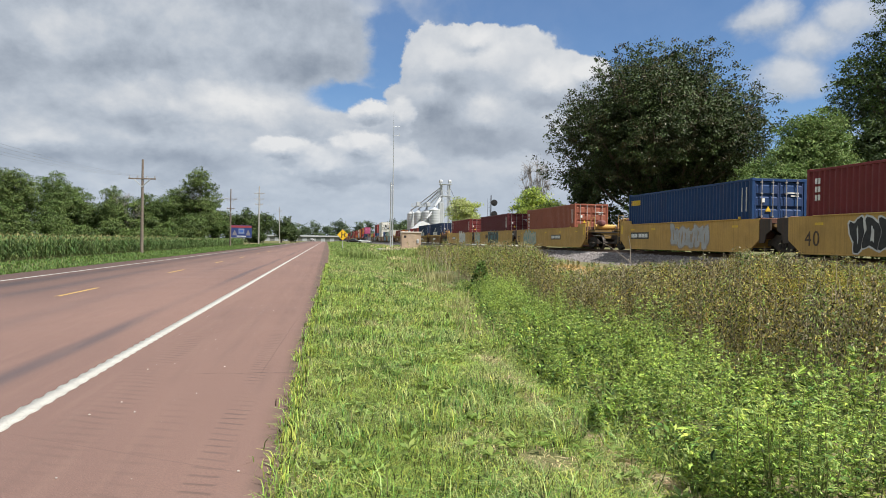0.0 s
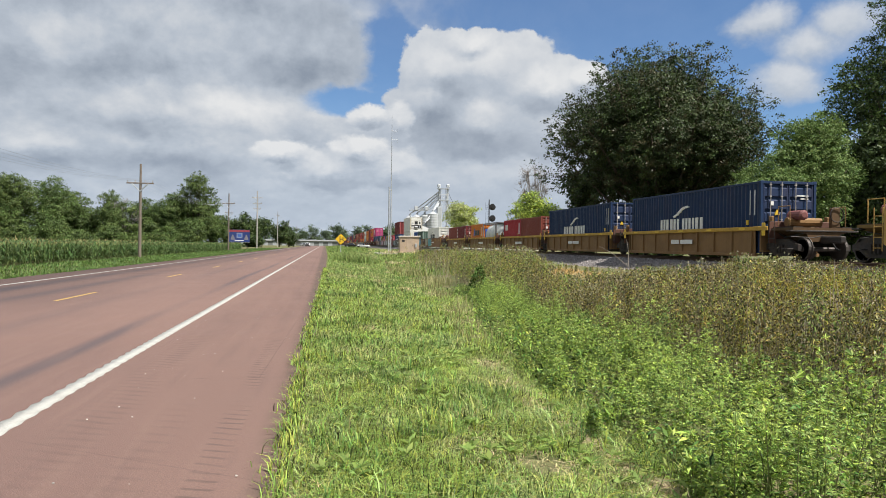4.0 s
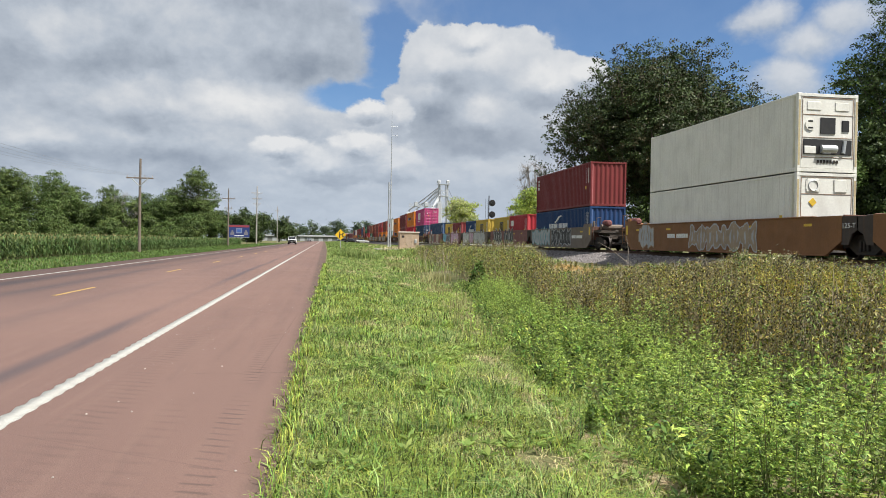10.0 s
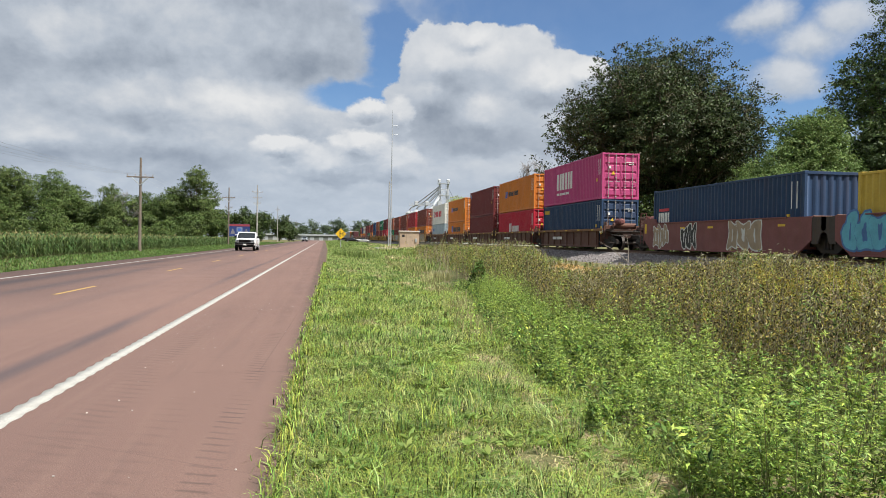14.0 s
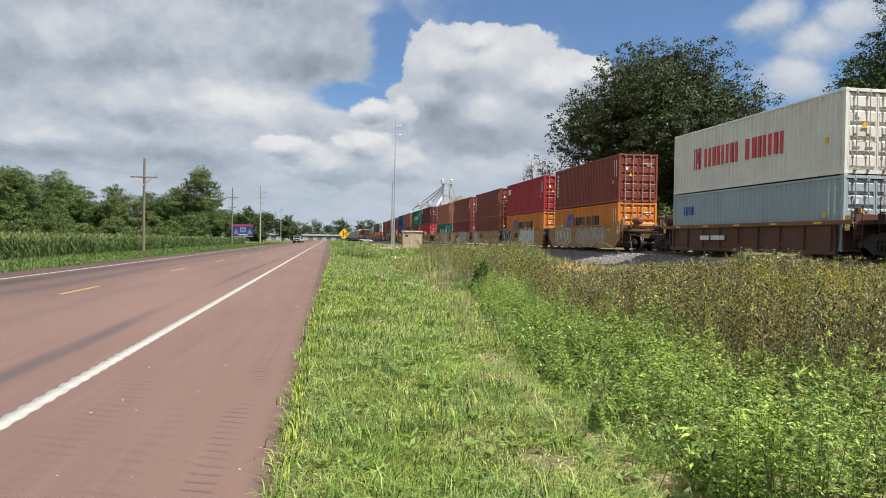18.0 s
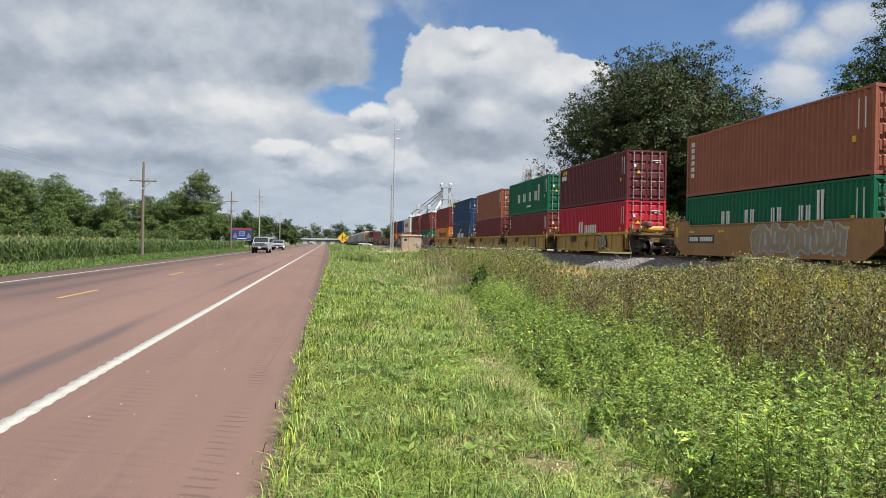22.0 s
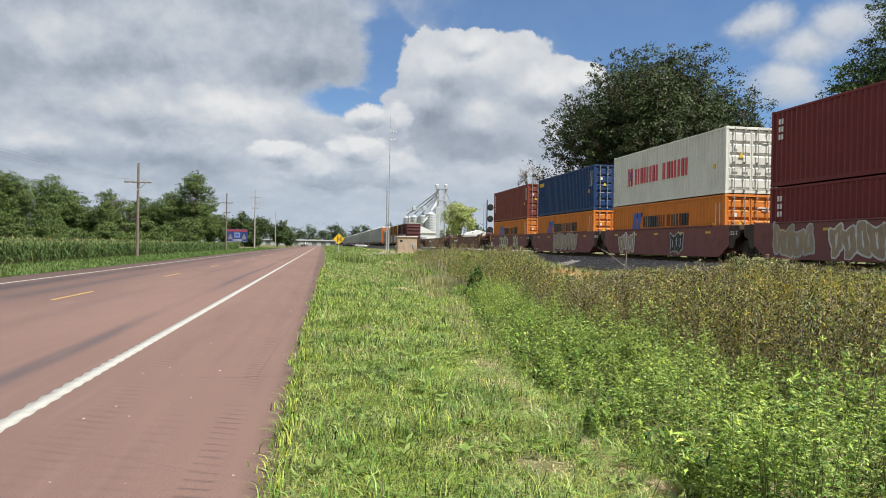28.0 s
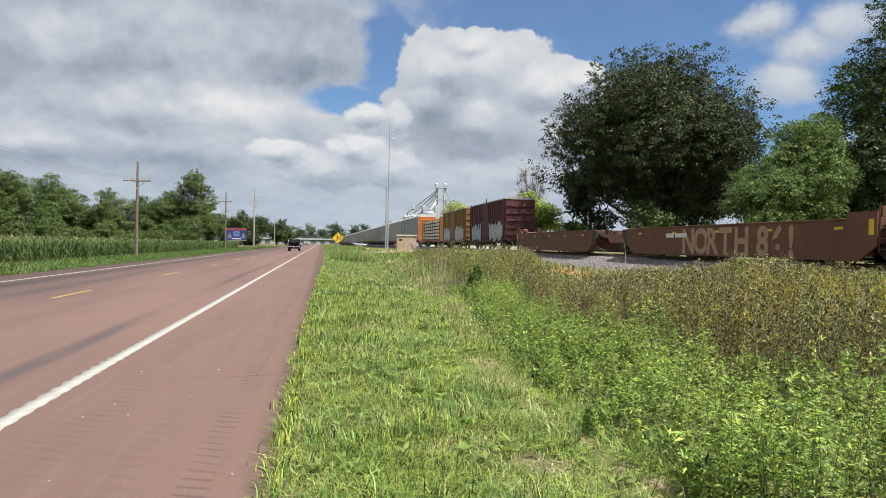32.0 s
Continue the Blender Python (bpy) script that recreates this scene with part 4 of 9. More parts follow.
def tank_container(mid, base):
    L, H = 6.06, 2.59
    c = empty("tank_container", on_track(mid, 0, base), label="white cylindrical tank in a steel twenty-foot frame", category="container", group="containers on the freight train")
    tp = paint("tank white", (0.66, 0.67, 0.64), 0.4, 0.3)
    prof = [(-2.75, 0.15), (-2.7, 0.6), (-2.55, 0.9), (-2.3, 1.08), (-2.0, 1.13), (2.0, 1.13), (2.3, 1.08), (2.55, 0.9), (2.7, 0.6), (2.75, 0.15)]
    bm = bmesh.new()
    add_tube(bm, [(0, y, 1.34) for y, r in prof], [r for y, r in prof], 24)
    part("tank", bm, tp, c, smooth=True)
    fr = bmesh.new()
    for sx in (-1, 1):
        for sy in (-1, 1):
            add_box(fr, sx * 1.1, sx * 1.219, sy * L / 2, sy * (L / 2 - 0.13), 0, H, 0.01)
        add_box(fr, sx * 1.12, sx * 1.21, -L / 2, L / 2, 0.03, 0.15, 0.01)
        add_box(fr, sx * 1.13, sx * 1.20, -L / 2, L / 2, H - 0.1, H - 0.02, 0.01)
    for sy in (-1, 1):
        for z in (0.05, H - 0.12):
            add_box(fr, -1.1, 1.1, sy * L / 2, sy * (L / 2 - 0.1), z, z + 0.1)
        add_tube(fr, [(-1.1, sy * (L / 2 - 0.05), 0.1), (0, sy * (L / 2 - 0.05), H - 0.1)], [0.05, 0.05], 6)
        add_tube(fr, [(1.1, sy * (L / 2 - 0.05), 0.1), (0, sy * (L / 2 - 0.05), H - 0.1)], [0.05, 0.05], 6)
    part("support_frame", fr, paint("tank frame", (0.17, 0.16, 0.16)), c, "dark steel frame")
    for k in range(3):
        part("strap", tube([(1.14 * math.cos(a), -1.4 + 1.4 * k, 1.34 + 1.14 * math.sin(a)) for a in np.linspace(0, 6.283, 25)], 0.02, 5), galv, c)
    part("blue_marking", prism([(2.1, 1.0), (1.75, 1.0), (1.85, 2.0), (2.0, 2.0)], "x", -1.16, -0.9), blue_paint, c, "blue emblem")
    part("walkway", box(-0.5, 0.5, -2.6, 2.6, H - 0.06, H - 0.02), galv, c)
    part("placard", box(-0.3, 0.3, -L / 2 - 0.02, -L / 2, 0.7, 1.2), blue_paint, c, "blue placard")
    CONTAINERS.append((c, mid, base))


# ---------------------------------------------------------------- freight cars
CARCOL = {"yellow": (0.53, 0.33, 0.105), "dark": (0.135, 0.068, 0.052), "ochrebrown": (0.24, 0.14, 0.062), "brown": (0.24, 0.118, 0.055), "grey": (0.19, 0.155, 0.13), "tanbrown": (0.40, 0.215, 0.095), "mauve": (0.215, 0.088, 0.086), "sill": (0.50, 0.31, 0.06),
          "emptybrown": (0.17, 0.08, 0.05)}
CARS = []
joint_dark = paint("dark joint steel", (0.075, 0.062, 0.055), 0.7, 0.5, 0.6)


def car_paint(k):
    if k.startswith("ends "):
        # the ends take the car's colour at about two fifths strength
        b = CARCOL[k[5:]]
        return paint("darkish " + k, tuple(0.38 * c + 0.012 for c in b), 0.75, 0.5, 0.8)
    return paint("car " + k, CARCOL[k], 0.6, 0.55, 0.6)


def wheelset_bm():
    bm = tube([(-0.9, 0, 0), (0.9, 0, 0)], 0.085, 8)
    for sx in (-1, 1):
        prof = [(0.64, 0.1), (0.645, 0.33), (0.655, 0.46), (0.685, 0.46), (0.69, 0.425), (0.80, 0.415), (0.80, 0.36), (0.76, 0.30), (0.77, 0.12), (0.84, 0.10)]
        add_tube(bm, [(sx * x, 0, 0) for x, r in prof], [r for x, r in prof], 20)
        for a in range(3):
            add_box(bm, sx * 0.79, sx * 0.806, -0.02 + 0.30 * math.cos(a * 2.1), 0.02 + 0.30 * math.cos(a * 2.1), -0.02 + 0.30 * math.sin(a * 2.1), 0.02 + 0.30 * math.sin(a * 2.1))
    return bm


WHEELS = []


def bogie(parent, y, mid):
    b = link("bogie", cached(("bogie",), lambda: box(-0.95, 0.95, -0.22, 0.22, 0.35, 0.75, 0.03), steel), parent, "dark steel four-wheel bogie")
    b.location = (0, y, 0)
    for sx in (-1, 1):
        def frame_side():
            o = [(-1.05, 0.38), (-1.05, 0.60), (-0.8, 0.66), (-0.45, 0.82), (0.45, 0.82), (0.8, 0.66), (1.05, 0.60), (1.05, 0.38), (0.75, 0.42), (0.4, 0.18), (-0.4, 0.18), (-0.75, 0.42)]
            bm = prism(o, "x", -0.07, 0.07)
            for k in (-0.16, 0, 0.16):
                add_tube(bm, [(-0.1, k, 0.30), (-0.1, k, 0.62)], [0.06, 0.06], 6)
            return bm
        f = link("side_frame", cached(("side_frame",), frame_side, steel), b)
        f.location = (sx * 1.0, 0, 0)
    for wy in (-0.89, 0.89):
        w = link("wheelset", cached(("wheelset",), wheelset_bm, wheel_steel), b, "steel wheels on an axle")
        w.location = (0, wy, 0.44)
        WHEELS.append((w, wy, mid + y + wy))


ADVANCE = {" ": 0.28, "-": 0.36, "!": 0.30, "1": 0.52}


def lettering(text, size, mat, parent, y, z, x=-1.425, label="", name="lettering", bold=0.0):
    """Readable characters on the camera's side of a car, each a piece of its own."""
    for ch in text:
        if ch != " ":
            key = ("char", ch, size, mat.name)
            if key not in MESHES:
                cu = bpy.data.curves.new("text", "FONT")
                cu.body, cu.size, cu.extrude, cu.offset = ch, size, 0.004, bold
                ob = bpy.data.objects.new("text", cu)
                me = bpy.data.meshes.new_from_object(ob)
                bpy.data.objects.remove(ob)
                bpy.data.curves.remove(cu)
                me.materials.clear()
                me.materials.append(mat)
                MESHES[key] = me
            o = link(name, MESHES[key], parent, label)
            o.matrix_local = Matrix.Translation((x, y, z)) @ pose(0, 0, 0, 90, 0, -90)
        y -= size * (ADVANCE.get(ch, 0.57 if ch.isdigit() else 0.66) + bold)


def graffiti(parent, y, width, height, fill, edge, seed, x=-1.424, z=0.35):
    """A spray-painted tag: swollen overlapping shapes with an outline and an eye, no letters."""
    rr = random.Random(seed)
    n = max(3, int(width / (height * 0.55)))
    for k in range(n):
        cy = y - (k + 0.5) * width / n
        w, h = width / n * rr.uniform(0.42, 0.62), height * rr.uniform(0.42, 0.52)
        cz = z + height / 2 + rr.uniform(-0.06, 0.06)
        m, lean = rr.choice((5, 6, 7, 8)), rr.uniform(-0.35, 0.35)
        ph, eye = rr.uniform(0, 6), rr.uniform(0.1, 0.3)
        bm = bmesh.new()
        rings = []
        for grow, sw, sh, dx in ((0.07, 1, 1, 0.0), (0.0, 1, 1, -0.003), (0.0, eye, 0.5, -0.004), (0.0, eye * 0.3, 0.25, -0.004)):
            vs = []
            for a in range(20):
                t = 2 * math.pi * a / 20
                q = 1 + 0.20 * math.sin(m * t / 2 + ph) + 0.14 * math.sin(3 * t + ph)
                yy, zz = math.copysign(abs(math.cos(t)) ** 0.6, math.cos(t)), math.copysign(abs(math.sin(t)) ** 0.6, math.sin(t))
                vs.append(bm.verts.new((x + dx - 0.0008 * k, cy + (w * q * sw + grow) * yy + lean * h * sh * zz * 0.5, cz + (h * q * sh + grow) * zz)))
            rings.append(vs)
        for j, slot in ((0, 1), (1, 0), (2, 1)):
            for a in range(20):
                c = (a + 1) % 20
                bm.faces.new((rings[j][a], rings[j][c], rings[j + 1][c], rings[j + 1][a])).material_index = slot
        bm.faces.new(rings[3]).material_index = 1
        bmesh.ops.recalc_face_normals(bm, faces=bm.faces)
        ob = part("graffiti", bm, fill, parent, "sprayed graffiti shape")
        ob.data.materials.append(edge)


def well_unit(mid, half, style, colour, first=False, last=False, marks=(), label="", reach=0.6):
    """One platform of an articulated container well car: ends at first and last carry couplers."""
    car = empty("well_car", on_track(mid, 0, RAIL_Z), label=label, category="freight car", group="well cars of the freight train")
    m = car_paint(colour)
    top, low = (1.44, 0.14) if style == "smooth" else (1.31, 0.17)
    h = half
    for sx in (-1, 1):
        if style == "smooth":
            ra, rb = (0.22 if first else 0.0), (0.22 if last else 0.0)
            o = [(-h, 0.62), (-h, top + 0.03 + ra), (-h + 1.3, top + 0.03 + ra), (-h + 1.42, top), (h - 1.42, top), (h - 1.3, top + 0.03 + rb), (h, top + 0.03 + rb), (h, 0.62), (h - 0.75, low), (-h + 0.75, low)]
            for sy in (-1, 1):
                if not (first if sy < 0 else last):
                    part("joint_web", prism([(sy * (h - 0.02), 0.5), (sy * (h - 0.02), top), (sy * (h + 0.72), top), (sy * (h + 0.72), 1.0), (sy * (h + 0.45), 0.86), (sy * (h + 0.3), 0.5)], "x", sx * 1.34, sx * 1.40), joint_dark, car, "dark end web")
            part("side_panel", prism(o, "x", sx * 1.33, sx * 1.42), m, car)
            part("top_flange", box(sx * 1.30, sx * 1.46, -h + 1.4, h - 1.4, top, top + 0.05, 0.01), m, car)
            part("side_flange", box(sx * 1.30, sx * 1.45, -h + 0.75, h - 0.75, low - 0.03, low + 0.02, 0.006), m, car)
        else:
            part("side_panel", box(sx * 1.30, sx * 1.34, -h + 0.9, h - 0.9, low, top), m, car)
            part("top_chord", box(sx * 1.27, sx * 1.44, -h, h, top - 0.16, top, 0.015), car_paint("sill") if colour != "dark" else car_paint("brown"), car)
            part("bottom_chord", box(sx * 1.27, sx * 1.42, -h + 0.8, h - 0.8, low - 0.04, low + 0.09, 0.012), m, car)
            n = 8
            me = cached(("rib", colour), lambda: box(-0.05, 0.05, -0.055, 0.055, 0.21, 1.18, 0.012), m)
            for k in range(n + 1):
                rb = link("rib", me, car)
                rb.location = (sx * 1.37, (-h + 1.1) + k * (2 * h - 2.2) / n, 0)
    part("floor", box(-1.3, 1.3, -h + 0.8, h - 0.8, 0.16, 0.24), steel, car)
    for sy in (-1, 1):
        part("bulkhead", box(-1.33, 1.33, sy * (h - 0.55), sy * (h - 0.62), 0.3, 1.32, 0.01), m, car)
        reach_ = reach + (0.75 if (sy < 0 and first) or (sy > 0 and last) else 0.15)
        endm = car_paint("ends %s" % colour)
        outer = (sy < 0 and first) or (sy > 0 and last)
        o = [(-0.55, 0.72), (-0.7, 1.0), (-1.25, 1.14), (-1.25, 1.24), (1.25, 1.24), (1.25, 1.14), (0.7, 1.0), (0.55, 0.72)]
        part("end_platform", prism(o, "y", sy * (h - 0.62), sy * (h + reach_)), endm, car)
        for x0 in (-1.2, 0.8):
            part("grating", box(x0, x0 + 0.4, sy * (h + 0.06), sy * (h + reach_ - 0.04), 1.24, 1.275), steel, car, "steel foot grating")
        for k, (hx, hz) in enumerate(((-0.95, 1.0), (-0.35, 0.92), (0.6, 0.96))):
            part("brake_pipe", tube([(hx, sy * (h - 0.1), hz + 0.12), (hx + 0.05, sy * (h + 0.35), hz - 0.12), (hx + 0.1, sy * (h + reach_), hz + 0.02)], 0.028, 6), black_paint, car)
        part("valve_box", box(-0.62, -0.28, sy * (h + 0.12), sy * (h + 0.42), 1.24, 1.52, 0.03), steel, car)
        part("pivot_cover", tube([(0.1, sy * (h + 0.3), 1.2), (0.1, sy * (h + 0.3), 1.42)], [0.3, 0.22], 12), endm, car)
        if outer:
            part("brake_stand", box(0.62, 0.98, sy * (h + 0.78), sy * (h + 0.94), 1.24, 2.0, 0.02), endm, car)
            part("air_tank", tube([(-0.55, sy * (h + 0.15), 1.72), (-0.55, sy * (h + 0.2), 1.72), (-0.55, sy * (h + 0.95), 1.72), (-0.55, sy * (h + 1.0), 1.72)], [0.1, 0.19, 0.19, 0.1], 12), car_paint("mauve"), car, "dull purple air tank")
            part("cross_step", box(-1.4, 1.4, sy * (h + 1.15), sy * (h + 1.4), 1.08, 1.14, 0.01), steel, car)
            part("corner_step", box(-1.44, -1.2, sy * (h + 0.9), sy * (h + 1.3), 0.42, 0.47, 0.01), steel, car)
            part("cut_lever", tube([(-1.4, sy * (h + 1.42), 0.9), (-0.5, sy * (h + 1.42), 0.86), (-0.1, sy * (h + 1.5), 0.95)], 0.02, 5), steel, car)
            part("air_hose", tube([(0.3, sy * (h + 1.3), 0.8), (0.34, sy * (h + 1.6), 0.45), (0.2, sy * (h + 1.95), 0.4)], 0.035, 6), rubber, car)
        for sx in (-1, 1) if outer or style != "smooth" else ():
            part("guide_post", box(sx * 1.12, sx * 1.26, sy * (h - 0.15), sy * (h + 0.02), 1.3, 1.3 + (0.55 if style == "smooth" else 0.4), 0.02), m, car)
        part("end_sill", box(-1.36, 1.36, sy * (h - 0.04), sy * (h + 0.04), 0.66, 1.5, 0.02), car_paint("dark"), car)
        if (sy < 0 and first) or (sy > 0 and last):
            part("coupler", box(-0.13, 0.13, sy * (h + 1.1), sy * (h + 2.4), 0.66, 0.92, 0.04), steel, car)
            part("brake_cylinder", tube([(-0.9, sy * (h + 0.45), 1.47), (0.5, sy * (h + 0.45), 1.47)], 0.17, 10), m, car)
            for sx in (-1.15, 1.15):
                gr = bmesh.new()
                for q in (0.3, 1.0):
                    add_tube(gr, [(sx, sy * (h + q), 1.3), (sx, sy * (h + q), 2.05)], [0.018, 0.018], 5)
                add_tube(gr, [(sx, sy * (h + 0.3), 2.05), (sx, sy * (h + 1.0), 2.05)], [0.018, 0.018], 5)
                part("grab_rail", gr, m, car)
            wheel = tube([(0.8 + 0.28 * math.cos(a), sy * (h + 1.0), 1.75 + 0.28 * math.sin(a)) for a in np.linspace(0, 6.283, 17)], 0.02, 5)
            part("brake_wheel", wheel, steel, car)
        if not outer and style == "smooth":
            continue
        lad = bmesh.new()
        for q in (0.12, 0.48):
            add_tube(lad, [(-1.4, sy * (h + q - 0.05), 0.4), (-1.4, sy * (h + q - 0.05), 1.75)], [0.016, 0.016], 5)
        for k in range(4):
            add_tube(lad, [(-1.4, sy * (h + 0.07), 0.5 + 0.33 * k), (-1.4, sy * (h + 0.43), 0.5 + 0.33 * k)], [0.014, 0.014], 5)
        part("ladder", lad, m if style == "smooth" else steel, car)
        part("reflector_plate", box(-1.427, -1.41, sy * (h - 0.12), sy * (h - 0.35), 0.95, 1.45, 0.004), yellow_paint, car, "yellow marking")
    # yellow reflector strips along the side
    for k in range(5):
        y = -h + 1.7 + k * (2 * h - 3.4) / 4
        part("reflector", box(-1.426 if style == "smooth" else -1.445, -1.41, y - 0.22, y + 0.22, (1.14 if style == "smooth" else 1.2), (1.23 if style == "smooth" else 1.27)), yellow_paint, car, "yellow reflector strip")
    for mk in marks:
        if mk[0] == "bars":
            blocks("lettering", car, white_paint if mk[3] else black_paint, mk[1], mk[2], 0.2, (0.16, 0.16, 0.16, 0.16, -0.1, 0.15, 0.15, 0.15, 0.15, 0.15, 0.15), 0.04, x=-1.428, label="reporting mark")
        elif mk[0] == "plate":
            part("number_plate", box(-1.427, -1.41, mk[1], mk[1] - 2.3, mk[2] - 0.08, mk[2] + 0.28), black_paint, car, "black number panel")
            blocks("lettering", car, white_paint, mk[1] - 0.12, mk[2], 0.2, (0.16, 0.16, 0.16, 0.16, -0.1, 0.15, 0.15, 0.15, 0.15, 0.15, 0.15), 0.04, x=-1.43)
        elif mk[0] == "text":
            lettering(mk[1], mk[4], mk[5], car, -h - 0.02 if mk[1] == "125-T" and style == "smooth" and not first else mk[2], mk[3], x=-1.427, label=mk[6], bold=mk[7] if len(mk) > 7 else 0.0)
        elif mk[0] == "tag":
            graffiti(car, mk[1], mk[2], mk[3], mk[4], mk[5], mk[6], x=-1.426, z=mk[7] if len(mk) > 7 else 0.3)
        elif mk[0] == "tt":
            blocks("lettering", car, mk[2], mk[1], 0.75, 0.42, (0.32, 0.32, 0.32), 0.05, x=-1.428, label="block lettering")
    if first:
        bogie(car, -h - 0.35, mid)
    bogie(car, h + 0.72, mid)
    CARS.append((car, mid, RAIL_Z))
    return car


spray = {k: material("spray " + k, c, 0.6, second=tuple(v * 0.7 for v in c), scale=2.5, amount=0.7, grain=20, grain_amount=0.2) for k, c in
         dict(silver=(0.42, 0.43, 0.44), teal=(0.10, 0.33, 0.36), white=(0.62, 0.62, 0.6), black=(0.02, 0.02, 0.022), cyan=(0.12, 0.42, 0.55), pink=(0.55, 0.30, 0.45), blue=(0.06, 0.16, 0.38), cream=(0.5, 0.46, 0.33), tanned=(0.36, 0.27, 0.18), tan=(0.40, 0.25, 0.15)).items()}
num_dark = material("dark stencil", (0.07, 0.045, 0.03), 0.7, second=(0.11, 0.07, 0.04), scale=5, amount=0.5)

HC, ST, FT40, FT20 = 2.896, 2.591, 12.19, 6.06
B0 = RAIL_Z + 0.25


def stack(mid, low, top=None, length=FT40):
    """One or two containers in a well; each: colour, lettering, height[, doors[, reefer]]."""
    z = B0
    for spec in (low, top):
        if spec:
            col, kind, hh = spec[:3]
            container(mid, length, hh, col, kind, z, doors=spec[3] if len(spec) > 3 else True, reefer=len(spec) > 4 and spec[4])
            z += hh + 0.015


def build_train():
    tx = "faded %s steel container well car with sprayed graffiti"
    # yellow cars carrying single containers
    t40 = ("text", "40", 5.9, 0.42, 0.75, num_dark, "dark stencilled number")
    t53 = ("text", "53", 8.3, 0.40, 0.8, num_dark, "dark stencilled number")
    n125 = ("text", "125-T", -6.3, 1.05, 0.24, white_paint, "white stencilled number")
    well_unit(2.2, 6.85, "smooth", "yellow", label=tx % "yellow")
    well_unit(17.75, 6.85, "smooth", "yellow", marks=(t40, ("tag", 3.6, 2.6, 1.05, spray["black"], spray["white"], 3), n125), label=tx % "yellow")
    well_unit(33.3, 6.85, "smooth", "yellow", last=True, marks=(("plate", 5.4, 0.75), ("tag", 0.6, 3.6, 1.0, spray["silver"], spray["tanned"], 5)), label=tx % "yellow")
    stack(17.78, ("maroon", "tex", HC))
    stack(33.38, ("blue", "seaco", HC))
    well_unit(54.8, 8.75, "smooth", "yellow", first=True, marks=(("plate", -1.4, 0.72), ("tag", 6.3, 3.6, 1.0, spray["cream"], spray["teal"], 8), t53), label=tx % "yellow")
    well_unit(73.9, 8.75, "smooth", "yellow", marks=(("tag", 8.3, 2.8, 1.0, spray["cream"], spray["cyan"], 13), ("tt", 2.6, num_dark), ("tag", 1.3, 4.6, 1.15, spray["black"], spray["teal"], 11), n125), label=tx % "yellow")
    well_unit(92.6, 8.75, "smooth", "yellow", last=True, marks=(("plate", 4.6, 0.72), t53, ("tag", -0.4, 4.2, 1.2, spray["white"], spray["silver"], 17), n125), label=tx % "yellow")
    stack(54.8, ("tan", "triton", HC))
    stack(73.9, ("darkmaroon", "cai20", HC))
    stack(92.6, ("maroon", "tex", HC))
    # dark ribbed car
    for k, mid in enumerate((114.15, 129.5, 143.9, 159.6, 175.3)):
        well_unit(mid, 6.85, "ribbed", "ochrebrown", first=k == 0, last=k == 4, marks=(("bars", 1.0, 0.62, True),), label="weathered orange-brown ribbed container well car")
    stack(114.15, ("navy", "cma", HC))
    stack(129.5, ("navy", "cma", HC))
    stack(140.8, ("rust", "plain20", ST), length=FT20)
    stack(146.9, ("red", "cai", ST), length=FT20)
    tank_container(156.5, B0)
    stack(162.7, ("orange", "hapag", ST), length=FT20)
    stack(172.2, ("maroon", "gold", ST), length=FT20)
    stack(178.4, ("rust", "plain20", ST), length=FT20)
    # brown fifty-three-foot car
    well_unit(196.2, 8.75, "smooth", "brown", first=True, marks=(("tag", 7.6, 2.6, 1.1, spray["cream"], spray["tanned"], 21), ("tag", 4.4, 3.6, 1.15, spray["teal"], spray["cyan"], 22), ("bars", 0.2, 0.75, True)), label=tx % "brown")
    well_unit(215.3, 8.75, "smooth", "brown", marks=(("tag", 6.8, 3.0, 0.8, spray["tanned"], spray["silver"], 25), ("tt", 1.8, num_dark), ("tag", -0.3, 4.8, 1.2, spray["cyan"], spray["blue"], 26), n125), label=tx % "brown")
    well_unit(234.2, 8.75, "smooth", "brown", last=True, marks=(("tag", 6.8, 1.6, 1.1, spray["silver"], spray["tanned"], 27), ("bars", 3.6, 0.75, True), ("tag", 1.4, 5.4, 0.95, spray["tanned"], spray["silver"], 28), n125), label=tx % "brown")
    stack(196.2, ("white", "cma_dark", HC, True, False))
    stack(212.1, ("sage", "capital", ST, False), length=FT20)
    stack(218.4, ("brightblue", "redword", ST), length=FT20)
    stack(234.2, ("cream", "triton", HC, False, True), ("cream", "plain20", HC, False, True))
    # grey-brown graffiti-covered car
    g = spray
    tags = ((("tag", 6.4, 4.6, 1.15, g["silver"], g["teal"], 31), ("tag", 1.4, 4.4, 1.1, g["black"], g["silver"], 32), ("bars", -3.2, 0.75, True)),
            (("tag", 5.4, 3.2, 1.2, g["black"], g["white"], 33), ("tag", 1.0, 3.2, 1.2, g["black"], g["silver"], 34)),
            (("tag", 6.6, 3.4, 1.15, g["white"], g["silver"], 35), ("tag", 2.6, 1.8, 1.1, g["pink"], g["white"], 36), ("tag", 0.2, 5.6, 1.2, g["silver"], g["white"], 37)),
            (("tag", 6.4, 2.6, 1.15, g["cyan"], g["blue"], 38), ("tag", 3.4, 2.6, 1.0, g["black"], g["silver"], 39), ("tag", -0.2, 5.2, 1.2, g["pink"], g["white"], 40)),
            (("tag", 5.6, 1.6, 1.0, g["tanned"], g["white"], 41), ("tag", 2.6, 1.4, 1.0, g["black"], g["white"], 42), ("tag", -1.4, 2.4, 1.1, g["tanned"], g["white"], 43)))
